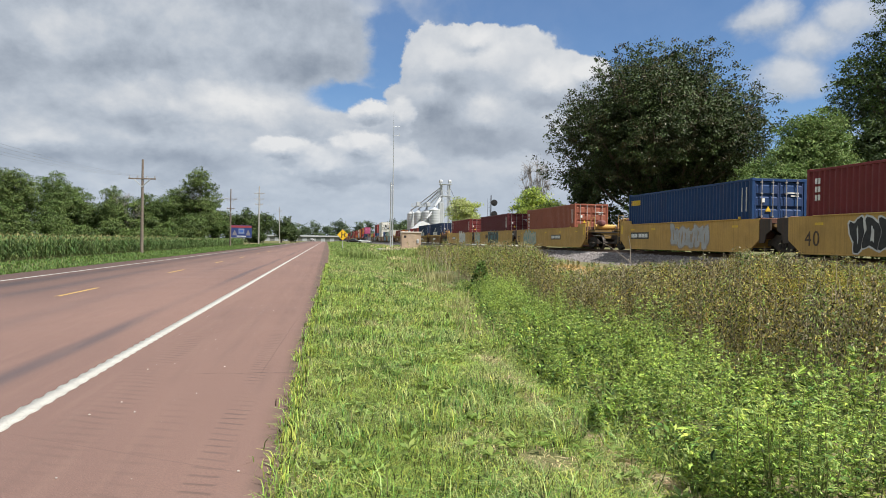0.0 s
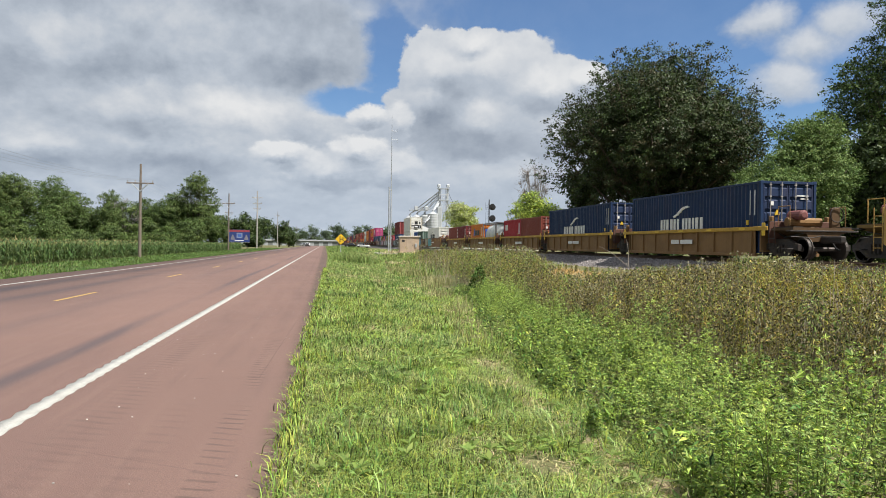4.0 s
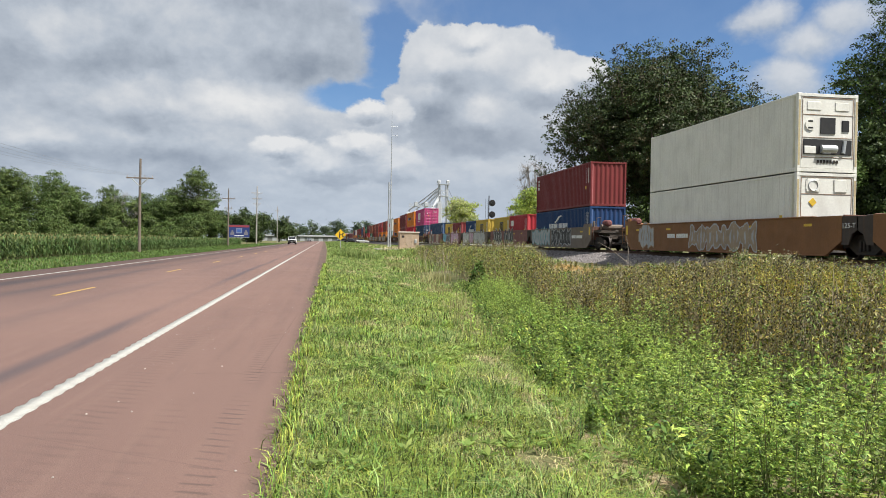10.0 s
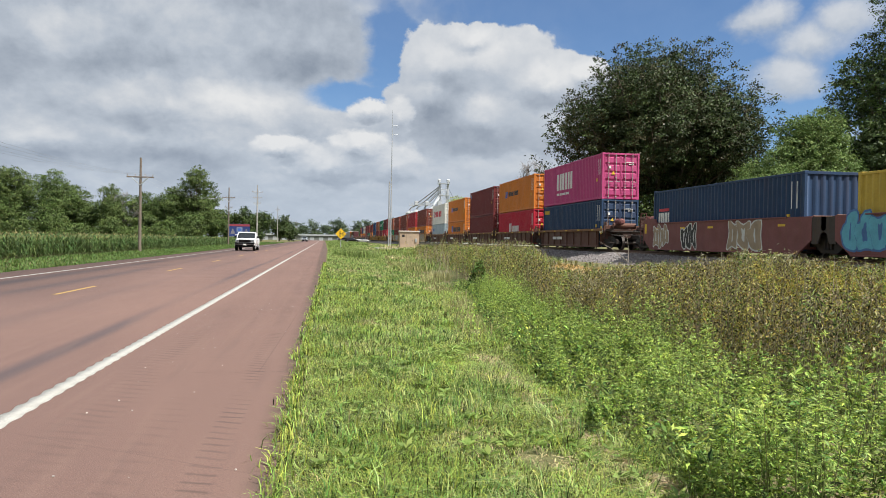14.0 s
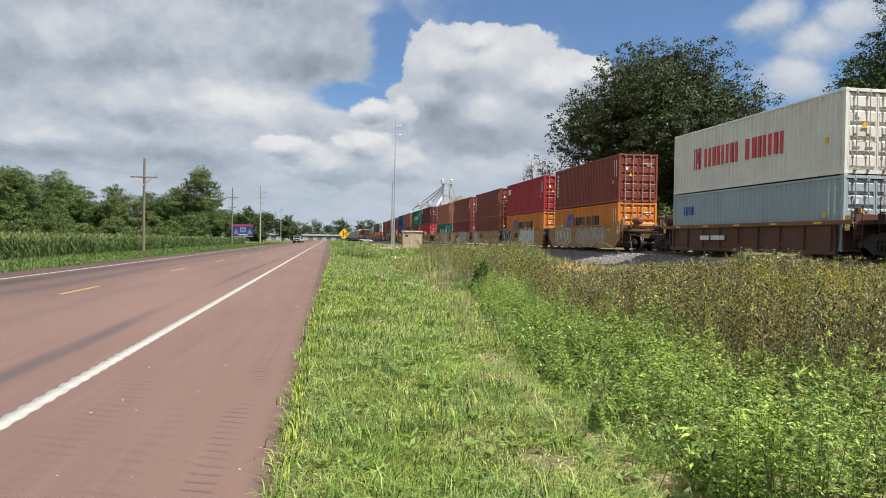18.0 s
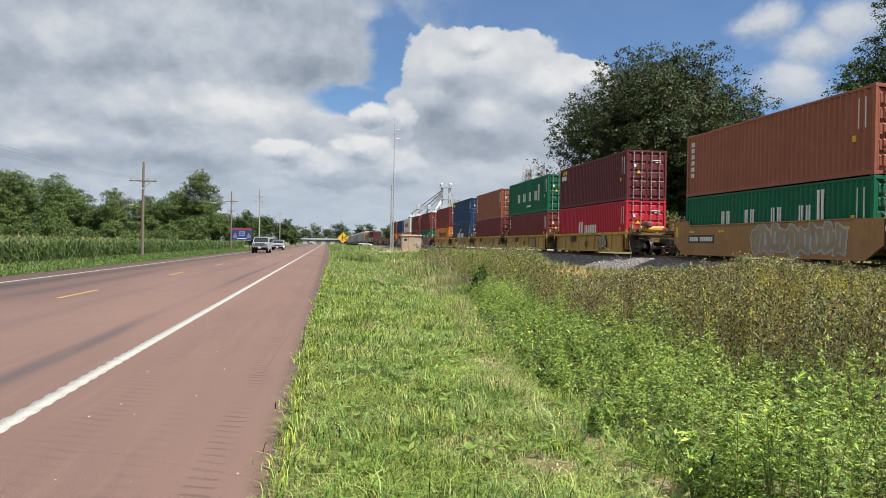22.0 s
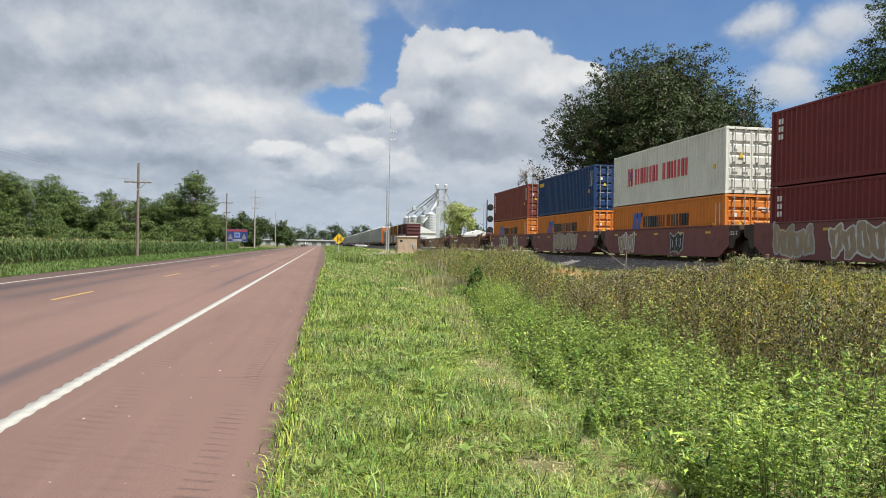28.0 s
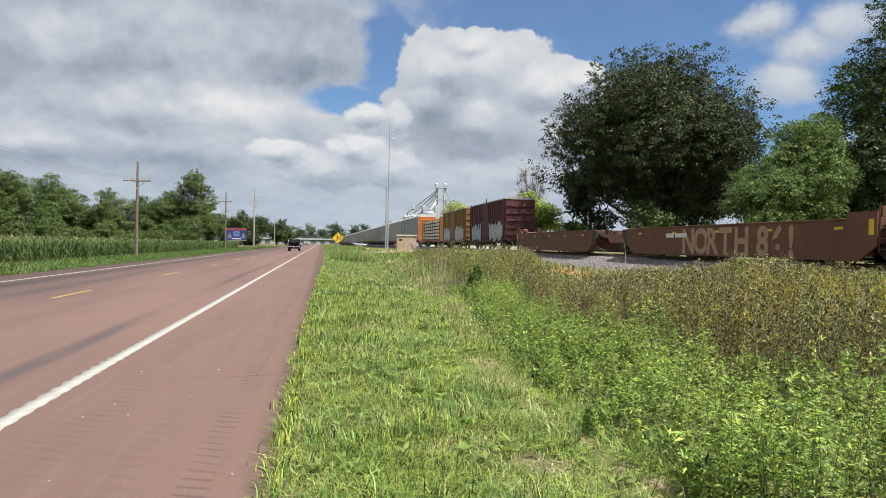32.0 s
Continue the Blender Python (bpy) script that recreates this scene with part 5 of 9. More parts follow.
    for k, mid in enumerate((255.2, 270.1, 285.2, 300.5, 315.3)):
        well_unit(mid, 6.8, "smooth", "grey" if k in (0, 2) else "mauve", first=k == 0, last=k == 4, marks=tags[k], label=tx % "grey-brown")
    stack(255.2, ("blue", "cma", ST, False), ("maroon", "tex", HC, False))
    for mid, col, kind, dr in ((267.0, "red", "cai", False), (273.1, "mustard", "msc", True), (282.1, "mustard", "msc", False), (288.2, "blue", "cma", True), (297.5, "maroon", "caru", False), (303.5, "mustard", "msc", True)):
        stack(mid, (col, kind, ST, dr), length=FT20)
    stack(315.3, ("slate", "apl", HC, False))
    # dark ribbed car under double stacks
    for k, mid in enumerate((334.8, 349.8, 364.4, 379.8, 395.0)):
        well_unit(mid, 6.8, "ribbed", "dark", first=k == 0, last=k == 4, marks=(n125, ("bars", 3.0, 0.62, True)), label="rust-stained dark brown ribbed container well car")
    stack(334.8, ("slate", "seaco", HC), ("magenta", "one", HC))
    stack(349.8, ("kred", "kline", HC), ("orange", "hapag_top", HC))
    stack(364.4, ("maroon", "plain20", HC), ("maroon", "florens", HC))
    stack(379.8, ("orange", "hapag", ST), ("orange", "hapag_top", HC))
    stack(395.0, ("pale", "nol", ST), ("white", "yang", HC))
    # tan car
    tags = ((("tag", 5.2, 3.2, 1.2, g["tanned"], g["white"], 51), ("tag", 0.6, 5.0, 1.0, g["tanned"], g["silver"], 52)), (("tag", 6.5, 3.2, 1.2, g["black"], g["white"], 53), ("tt", 2.2, num_dark), ("tag", 0.4, 4.6, 1.2, g["white"], g["silver"], 54)),
            (("tag", 6.0, 2.2, 1.1, g["cream"], g["silver"], 55), ("tt", 2.4, num_dark), ("tag", 0.2, 3.0, 1.1, g["tanned"], g["black"], 56)), (("tag", 6.2, 2.4, 1.0, g["cream"], g["tanned"], 57), ("tt", 2.4, num_dark), ("tag", 0.4, 5.4, 1.2, g["silver"], g["black"], 58)),
            (("plate", 5.4, 0.75), ("tag", 0.2, 5.4, 1.0, g["tanned"], g["silver"], 59)))
    for k, mid in enumerate((414.2, 429.4, 444.6, 460.1, 475.1)):
        well_unit(mid, 6.8, "smooth", "tanbrown", first=k == 0, last=k == 4, marks=tags[k] + (n125,), label=tx % "tan and brown")
    stack(414.2, ("orange", "hapag", ST), ("rust", "triton", HC))
    stack(429.4, ("orange", "hapag", ST), ("red", "cai", HC))
    stack(444.6, ("rust", "plain20", ST), ("rust", "triton", HC))
    stack(460.1, ("maroon", "plain20", ST), ("rust", "triton", HC))
    stack(475.1, ("green", "uasc_low", ST), ("tan", "triton", HC))
    # yellow ribbed car
    for k, mid in enumerate((494.4, 509.7, 525.1, 540.7, 556.1)):
        well_unit(mid, 6.85, "ribbed", "yellow", first=k == 0, last=k == 4, marks=(("text", "40", 0.2, 0.4, 0.62, num_dark, "dark stencilled number"), n125, ("tt", 3.0, num_dark), ("tag", -2.2, 1.3, 0.75, g["tanned"], g["black"], 60 + k, 0.35)), label="faded yellow ribbed container well car")
    stack(494.4, ("kred", "kline", HC), ("darkmaroon", "beacon", HC))
    stack(509.7, ("maroon", "tex", HC), ("green", "uasc", HC))
    stack(525.1, ("maroon", "plain20", HC), ("tan", "triton", HC))
    stack(540.7, ("slate", "cma", HC), ("blue", "seaco", HC))
    stack(556.1, ("orange", "hapag", ST), ("maroon", "plain20", HC))
    # mauve car
    tags = ((("tag", 5.0, 4.0, 0.9, g["tanned"], g["silver"], 71),), (("tag", 5.6, 2.4, 1.0, g["tanned"], g["silver"], 72), ("tag", 2.4, 3.0, 1.0, g["tanned"], g["white"], 73)), (("tag", 4.6, 2.0, 0.9, g["tanned"], g["white"], 74), ("tag", -1.6, 1.2, 0.9, g["black"], g["silver"], 75)),
            (("tag", 1.4, 5.0, 1.1, g["tanned"], g["silver"], 76),), (("tag", 2.6, 3.0, 1.1, g["cream"], g["black"], 77), ("tag", -2.4, 1.6, 1.1, g["cream"], g["black"], 78), ("text", "40", 6.2, 0.45, 0.6, white_paint, "white stencilled number")))
    for k, mid in enumerate((575.4, 590.3, 605.7, 621.1, 636.4)):
        well_unit(mid, 6.8, "smooth", "mauve", first=k == 0, last=k == 4, marks=tags[k] + (n125,), label=tx % "dull mauve-brown")
    stack(575.4, ("green", "uasc_low", ST), ("maroon", "florens", HC))
    stack(590.3, ("maroon", "tex", ST), ("maroon", "tex", HC))
    stack(605.7, ("orange", "hapag", ST), ("white", "yang", HC))
    stack(621.1, ("orange", "hapag", ST), ("blue", "seaco", HC))
    stack(636.4, ("orange", "hapag", ST), ("rust", "triton", HC))
    # empty brown wells
    well_unit(657.4, 9.3, "smooth", "emptybrown", first=True, marks=(("bars", 6.0, 0.95, True), ("text", "53", -5.6, 0.40, 0.75, spray["silver"], "pale stencilled number")), label="empty rust-brown container well car")
    well_unit(681.4, 9.3, "smooth", "emptybrown", first=True, marks=(("text", "NORTH 86!", 3.0, 0.24, 1.55, spray["tan"], "large sprayed tan lettering", 0.05), ("bars", 4.6, 0.95, True)), label="empty rust-brown container well car with tan spray lettering")
    well_unit(705.0, 9.0, "smooth", "emptybrown", last=True, marks=(("bars", 2.0, 0.95, False),), label="empty weathered brown container well car")
    # boxcars
    boxcar(726.4, (0.115, 0.045, 0.05), "dark maroon steel boxcar with ribbed sides and graffiti", 81)
    boxcar(745.4, (0.26, 0.15, 0.055), "ochre steel boxcar with a rusted sliding door", 82)
    flatcar(766.0)
    for k in range(24):
        autorack(793.0 + 28.4 * k, k)


def boxcar(mid, col, label, seed):
    h, m = 8.1, paint("boxcar %d" % seed, col, 0.65, 0.6, 0.7)
    car = empty("boxcar", on_track(mid, 0, RAIL_Z), label=label, category="freight car", group="boxcars of the freight train")
    part("body", box(-1.42, 1.42, -h, h, 0.95, 4.75, 0.03), m, car)
    part("roof", prism([(-1.5, 4.75), (-1.48, 4.85), (0, 5.1), (1.48, 4.85), (1.5, 4.75)], "y", -h - 0.05, h + 0.05), paint("boxcar roof", (0.42, 0.40, 0.37), 0.6, 0.5), car, "weathered pale metal roof")
    rib = box(-0.04, 0.04, -0.05, 0.05, 1.0, 4.72, 0.01)
    me = bpy.data.meshes.new("side_rib")
    rib.to_mesh(me)
    rib.free()
    me.materials.append(m)
    for sx in (-1, 1):
        for k in range(17):
            y = -h + 0.25 + k * (2 * h - 0.5) / 16
            if abs(y) > 1.6:
                o = link("side_rib", me, car)
                o.location = (sx * 1.45, y, 0)
        part("sliding_door", box(sx * 1.43, sx * 1.52, -1.5, 1.5, 1.1, 4.55, 0.02), paint("boxcar door %d" % seed, tuple(c * 0.8 + 0.01 for c in col), 0.7, 0.6), car)
        part("side_sill", box(sx * 1.3, sx * 1.46, -h + 0.5, h - 0.5, 0.72, 0.98, 0.02), m, car)
    for sy in (-1, 1):
        for k in range(5):
            part("end_rib", box(-1.32, 1.32, sy * (h - 0.01), sy * (h + 0.09), 1.3 + 0.68 * k, 1.52 + 0.68 * k, 0.05), m, car)
        lad = bmesh.new()
        for x in (-1.35, -0.95):
            add_tube(lad, [(x, sy * (h + 0.14), 1.0), (x, sy * (h + 0.14), 4.5)], [0.02, 0.02], 5)
        for k in range(9):
            add_tube(lad, [(-1.35, sy * (h + 0.14), 1.1 + 0.4 * k), (-0.95, sy * (h + 0.14), 1.1 + 0.4 * k)], [0.015, 0.015], 5)
        part("ladder", lad, m, car)
        part("coupler", box(-0.13, 0.13, sy * h, sy * (h + 0.75), 0.66, 0.95, 0.04), steel, car)
        bogie(car, sy * (h - 2.0), mid)
    part("underframe", box(-1.2, 1.2, -h, h, 0.75, 0.95), steel, car)
    graffiti(car, 6.5, 4.6, 1.5, spray["silver"], spray["cyan"], seed, x=-1.50, z=1.0)
    graffiti(car, -1.8, 5.4, 1.6, spray["silver"], spray["white"], seed + 5, x=-1.50, z=1.0)
    CARS.append((car, mid, RAIL_Z))


def flatcar(mid):
    h = 9.3
    car = empty("bulkhead_flatcar", on_track(mid, 0, RAIL_Z), label="flatcar with a white slatted load between end bulkheads", category="freight car")
    part("deck", box(-1.4, 1.4, -h, h, 0.9, 1.12, 0.02), car_paint("brown"), car)
    wp = paint("slat white", (0.66, 0.65, 0.6), 0.6, 0.3)
    for k in range(6):
        part("slat", box(-1.36, 1.36, -h + 0.15, h - 0.15, 1.2 + 0.5 * k, 1.55 + 0.5 * k, 0.02), wp, car, "white slat")
    for k in range(9):
        y = -h + 0.4 + k * (2 * h - 0.8) / 8
        part("stake", box(-1.42, 1.42, y - 0.06, y + 0.06, 1.12, 4.25), car_paint("brown"), car)
    for sy in (-1, 1):
        part("end_bulkhead", box(-1.4, 1.4, sy * (h - 0.1), sy * h, 1.1, 4.4, 0.02), car_paint("brown"), car)
        part("coupler", box(-0.13, 0.13, sy * h, sy * (h + 0.75), 0.66, 0.95, 0.04), steel, car)
        bogie(car, sy * (h - 1.9), mid)
    CARS.append((car, mid, RAIL_Z))


def autorack(mid, k):
    h = 13.7
    kind = (0, 1, 0, 2, 3, 1, 0, 2)[k % 8]
    tone = ((0.34, 0.35, 0.35), (0.42, 0.40, 0.36), (0.30, 0.31, 0.27), (0.36, 0.30, 0.20))[kind]
    m = paint("autorack side %d" % kind, tone, 0.5, 0.5, 0.6)
    car = empty("autorack", on_track(mid, 0, RAIL_Z), label="tall silver-grey enclosed car carrier with perforated panels", category="freight car", group="car carriers of the freight train")
    end = paint("autorack end", (0.62, 0.14, 0.03)) if k == 0 else paint("autorack end dull", (0.20, 0.15, 0.09))
    part("deck", box(-1.4, 1.4, -h, h, 0.7, 1.1, 0.02), car_paint("mauve"), car)
    part("roof", prism([(-1.52, 5.2), (-1.4, 5.45), (-0.8, 5.72), (0.8, 5.72), (1.4, 5.45), (1.52, 5.2)], "y", -h, h), paint("autorack roof", (0.62, 0.63, 0.62), 0.5, 0.2), car, "pale metal roof")
    me = cached(("side_screen", kind), lambda: box(-0.02, 0.02, -1.1, 1.1, 1.12, 5.2, 0.01), m)
    for sx in (-1, 1):
        for q in range(11):
            o = link("side_screen", me, car)
            o.location = (sx * 1.5, -h + 1.35 + q * 2.44, 0)
        if k < 6:
            pm = cached(("post",), lambda: box(-0.05, 0.05, -0.06, 0.06, 1.1, 5.25), galv)
            for q in range(12):
                o = link("post", pm, car)
                o.location = (sx * 1.52, -h + 0.12 + q * 2.44, 0)
    for sy in (-1, 1):
        part("end_door", box(-1.45, 1.45, sy * (h - 0.08), sy * h, 1.1, 5.2, 0.02), end, car)
        if k < 4:
            for q in range(7):
                part("end_rung", box(-1.4, 1.4, sy * h, sy * (h + 0.06), 1.4 + 0.55 * q, 1.5 + 0.55 * q), paint("rung", (0.55, 0.34, 0.1)), car)
        part("coupler", box(-0.13, 0.13, sy * h, sy * (h + 0.5), 0.66, 0.95), steel, car)
        if k < 8:
            bogie(car, sy * (h - 2.6), mid)
    CARS.append((car, mid, RAIL_Z))


build_train()

# ---------------------------------------------------------------- plants
def height_at(X, Y):
    return np.array([land(float(a), float(b)) for a, b in zip(X, Y)])


def unit(v):
    return v / np.maximum(np.linalg.norm(v, axis=-1, keepdims=True), 1e-9)


def leaf_mesh(name, P, D, length, width, mat, parent=None, label="", fold=0.25, normal=None, scatter=0.4):
    """Folded four-cornered leaves: bases P, directions D."""
    n = len(P)
    D = unit(D)
    ref = rng.normal(size=(n, 3)) if normal is None else normal + rng.normal(size=(n, 3)) * scatter
    S = unit(np.cross(D, ref))
    U = np.cross(S, D)
    l, w = np.reshape(length, (-1, 1)) * np.ones((n, 1)), np.reshape(width, (-1, 1)) * np.ones((n, 1))
    mid = P + D * l * 0.45
    V = np.stack([P, mid + S * w * 0.5 + U * w * fold, P + D * l, mid - S * w * 0.5 + U * w * fold], 1).reshape(-1, 3)
    F = np.arange(4 * n).reshape(-1, 4)
    return arrays(name, V, F, mat, parent, label)


def blades(name, X, Y, height, width, lean, mat, label, category, z=None):
    """Bent grass blades: a lower piece and a tapering tip each."""
    n = len(X)
    Z = height_at(X, Y) if z is None else z
    a = rng.uniform(0, 2 * math.pi, n)
    d = np.stack([np.cos(a), np.sin(a), np.zeros(n)], 1)
    s = np.stack([-np.sin(a), np.cos(a), np.zeros(n)], 1)
    b = np.stack([X, Y, Z - 0.01], 1)
    h, w, k = height[:, None], (width * np.ones(n))[:, None], (lean * rng.uniform(0.2, 1.4, n))[:, None]
    up = np.array([[0, 0, 1.0]])
    m1, tip = b + up * h * 0.62 + d * h * k * 0.32, b + up * h * (1.0 - 0.25 * k) + d * h * k * 1.2
    V = np.stack([b - s * w * 0.5, b + s * w * 0.5, m1 + s * w * 0.42, m1 - s * w * 0.42, tip + s * w * 0.04, tip - s * w * 0.04], 1).reshape(-1, 3)
    q = np.array([(0, 1, 2, 3), (3, 2, 4, 5)])
    F = (q[None] + 6 * np.arange(n)[:, None, None]).reshape(-1, 4)
    return tagged(arrays(name, V, F, mat), label, category, kind="stuff")


def clumpy(n, x0, x1, y0, y1, scale, thresh, power=1.0):
    """Random ground points, denser where a noise field is high."""
    X, Y = [], []
    while len(X) < n:
        x, y = rng.uniform(x0, x1), y0 + (y1 - y0) * rng.random() ** power
        if noise.noise((x * scale, y * scale, 2.0)) > thresh + rng.uniform(-0.35, 0.35):
            X.append(x)
            Y.append(y)
    return np.array(X), np.array(Y)


def grass_edge(y):
    """How far the mown strip reaches from the pavement."""
    return np.interp(y, (0, 5, 9, 14, 25, 60, 100), (1.9, 2.0, 2.05, 2.3, 2.75, 4.9, 7.0))


# a worn bare track through the grass: distances and offsets
PATH = ((4.2, 5.0, 6.0, 7.1, 8.2), (2.35, 2.27, 2.20, 2.17, 2.0))


def build_grass():
    g1 = leaf("grass blades", (0.29, 0.375, 0.08), (0.17, 0.24, 0.05), 0.5, 1.0, 0.34, 1.2)
    g2 = leaf("dry grass blades", (0.55, 0.47, 0.27), (0.36, 0.31, 0.17), 0.6, 0.85, 0.30, 1.3)
    g3 = leaf("blue-green grass blades", (0.275, 0.325, 0.125), (0.33, 0.38, 0.11), 0.5, 1.0, 0.32, 1.5)
    g5 = leaf("verge grass blades", (0.20, 0.295, 0.072), (0.135, 0.215, 0.05), 0.5, 0.9, 0.3, 0.6)
    for k, (n, y0, y1, wd, ht) in enumerate(((150000, 2.2, 11, 0.0056, 0.092), (90000, 10, 26, 0.0088, 0.11), (44000, 25, 60, 0.016, 0.13), (40000, 58, 125, 0.030, 0.16))):
        Y = y0 + (y1 - y0) * rng.random(n) ** (0.9 if k else 0.8)
        X = -0.16 + verge(Y) + rng.random(n) * (-verge(Y) + np.maximum(grass_edge(Y), np.interp(Y, (3.5, 6, 9, 14, 24, 40), (2.2, 2.3, 2.5, 3.1, 4.4, 4.6))) + 0.7)
        tall = np.array([0.75 + 0.9 * max(0, noise.noise((x * 1.3, y * 0.9, 5.0))) for x, y in zip(X, Y)])
        h = ht * tall * rng.uniform(0.45, 1.35, n)
        kind = np.array([noise.noise((x * 1.1, y * 0.8, 11.0)) for x, y in zip(X, Y)]) + rng.normal(0, 0.25, n)
        # straw shows where wheels have run over the verge
        kind += (0.10 + 0.75 * np.clip([noise.noise((x * 0.9, y * 0.55, 77.0)) + 0.15 for x, y in zip(X, Y)], 0, 1)) * np.exp(-((X - np.interp(Y, (4, 5.4, 7.8, 11.9, 20, 40), (1.15, 1.25, 1.36, 1.6, 1.9, 2.6))) / 0.26) ** 2)
        bare = np.array([noise.noise((x * 1.5, y * 0.9, 21.0)) for x, y in zip(X, Y)])
        keep = (bare < 0.62 + rng.uniform(-0.1, 0.1, n)) & ~((abs(X - np.interp(Y, PATH[0], PATH[1])) < np.interp(Y, (4.4, 5.0, 5.7, 6.4, 7.1, 7.8), (0.05, 0.14, 0.03, 0.06, 0.18, 0.05)) + 0.1 * np.array([noise.noise((0, y * 2.0, 9.0)) for y in Y])) & (Y < 8.2) & (Y > 4.2) & (rng.random(n) < 0.93))
        for sel, mat, nm in ((keep & (kind < 0.03), g1 if k < 2 else g5, "green grass"), (keep & (kind >= 0.03) & (kind < 0.30), g3, "blue-green grass"), (keep & (kind >= 0.30) | (~keep & (rng.random(n) < 0.12)), g2, "straw-coloured dry grass")):
            if sel.sum():
                hh = h[sel] * (0.55 if mat is g2 else 1.0)
                blades("grass", X[sel], Y[sel], hh, wd * rng.uniform(0.6, 1.5, sel.sum()), 1.5 if mat is g2 else 1.15, mat, "short roadside %s beside the asphalt" % nm, "grass")
    # the strip goes on behind the viewer
    n = 16000
    Y, X = rng.uniform(-7, 2.3, n), rng.uniform(-0.16, 3.2, n)
    blades("grass", X, Y, rng.uniform(0.05, 0.14, n), 0.009, 1.1, g1, "short green roadside grass beside the asphalt", "grass")
    # the strip goes on far down the road
    n = 15000
    Y = 120 + 230 * rng.random(n) ** 1.2
    X = 0.6 + 9.0 * rng.random(n)
    blades("grass", X, Y, rng.uniform(0.15, 0.45, n), 0.02 + 0.0005 * Y, 0.7, leaf("far grass", (0.17, 0.25, 0.065), (0.22, 0.26, 0.09), 0.6, 0.6, 0.3, 0.2), "green roadside grass far down the road", "grass")
    # a taller stand hides the foot of the road sign
    n = 6000
    Y, X = rng.uniform(66, 88, n), 0.8 + 4.2 * rng.random(n)
    blades("grass", X, Y, rng.uniform(0.35, 0.85, n) * np.interp(X, (0.8, 1.6, 4.2, 5.0), (0.4, 1, 1, 0.4)), 0.035, 0.5, leaf("far grass", (0.17, 0.25, 0.065), (0.22, 0.26, 0.09), 0.6, 0.6, 0.3, 0.2), "taller green grass round the road sign", "grass")
    # tufts hanging over the pavement edge
    n = 5000
    Y = 2.4 + 40 * rng.random(n) ** 1.5
    X = -0.24 + verge(Y) + 0.05 * rng.normal(size=n) - 0.12 * np.maximum(0, np.array([noise.noise((0, y * 1.2, 3.0)) for y in Y]))
    blades("grass", X, Y, rng.uniform(0.04, 0.13, n), 0.006 + 0.0005 * Y, 0.9, g1, "green grass creeping over the pavement edge", "grass", z=np.full(n, -0.01))
    # thatch lying on the bare track through the grass
    n = 7000
    Y = rng.uniform(4.0, 8.6, n)
    X = np.interp(Y, PATH[0], PATH[1]) + 0.2 * rng.normal(size=n)
    P = np.stack([X, Y, height_at(X, Y) + rng.uniform(0.0, 0.04, n)], 1)
    D = rng.normal(size=(n, 3)) * (1, 1, 0.15)
    tagged(leaf_mesh("thatch", P, D, rng.uniform(0.05, 0.2, n), 0.005, material("straw thatch", (0.52, 0.42, 0.27), 0.9, second=(0.36, 0.27, 0.17), scale=2, islands=0.35, coords="World")), "dry straw thatch lying on bare soil", "thatch", kind="stuff")
    # crumbs of bare soil on the worn track
    n = 2600
    Y = rng.uniform(4.1, 8.3, n)
    X = np.interp(Y, PATH[0], PATH[1]) + np.interp(Y, (4.4, 5.0, 5.7, 6.4, 7.1, 7.8), (0.06, 0.12, 0.04, 0.06, 0.14, 0.05)) * rng.normal(size=n)
    c = np.stack([X, Y, height_at(X, Y) + 0.006], 1)
    octa = np.array([(1, 0, 0), (0, 1, 0), (-1, 0, 0), (0, -1, 0), (0, 0, 0.5), (0, 0, -0.5)])
    V = octa[None] * (rng.uniform(0.012, 0.045, n)[:, None, None] * rng.uniform(0.6, 1.3, (n, 6, 1))) + c[:, None]
    f = np.array([(0, 1, 4), (1, 2, 4), (2, 3, 4), (3, 0, 4), (1, 0, 5), (2, 1, 5), (3, 2, 5), (0, 3, 5)])
    tagged(arrays("soil_crumbs", V.reshape(-1, 3), (f[None] + 6 * np.arange(n)[:, None, None]).reshape(-1, 3), material("dry brown soil", (0.42, 0.31, 0.21), 0.95, second=(0.32, 0.23, 0.15), scale=3, islands=0.3, coords="World", spec=0.1)), "crumbs of dry brown soil on a worn bare track", "soil", kind="stuff")
    # coarse tufts of longer blades
    X, Y = clumpy(1150, -0.05, 2.9, 2.4, 30, 0.7, 0.0, 1.6)
    own = np.repeat(np.arange(len(X)), 20)
    n = len(own)
    sp = 0.035 + 0.002 * Y[own]
    tone = (rng.random(len(X)) * 3).astype(int)[own]
    size = rng.uniform(0.7, 1.35, len(X))[own]
    for k, mat in enumerate((g3, g1, leaf("dark grass blades", (0.115, 0.20, 0.045), (0.16, 0.25, 0.06), 0.5, 0.8, 0.3, 1.5))):
        q = tone == k
        blades("grass", (X[own] + rng.normal(size=n) * sp)[q], (Y[own] + rng.normal(size=n) * sp)[q], (rng.uniform(0.09, 0.22, n) * size)[q], (0.005 + 0.0005 * Y[own])[q], 1.2, mat, "coarse tufts of longer green grass", "grass")
    # broad-leaved rosettes in the lawn
    X, Y = clumpy(230, 0.0, 2.6, 2.6, 14, 0.8, 0.1, 1.3)
    m = 9
    az = rng.uniform(0, 6.28, (len(X), m))
    P = np.repeat(np.stack([X, Y, height_at(X, Y) + 0.06], 1), m, 0)
    D = np.stack([np.cos(az).ravel(), np.sin(az).ravel(), rng.uniform(0.1, 0.7, az.size)], 1)
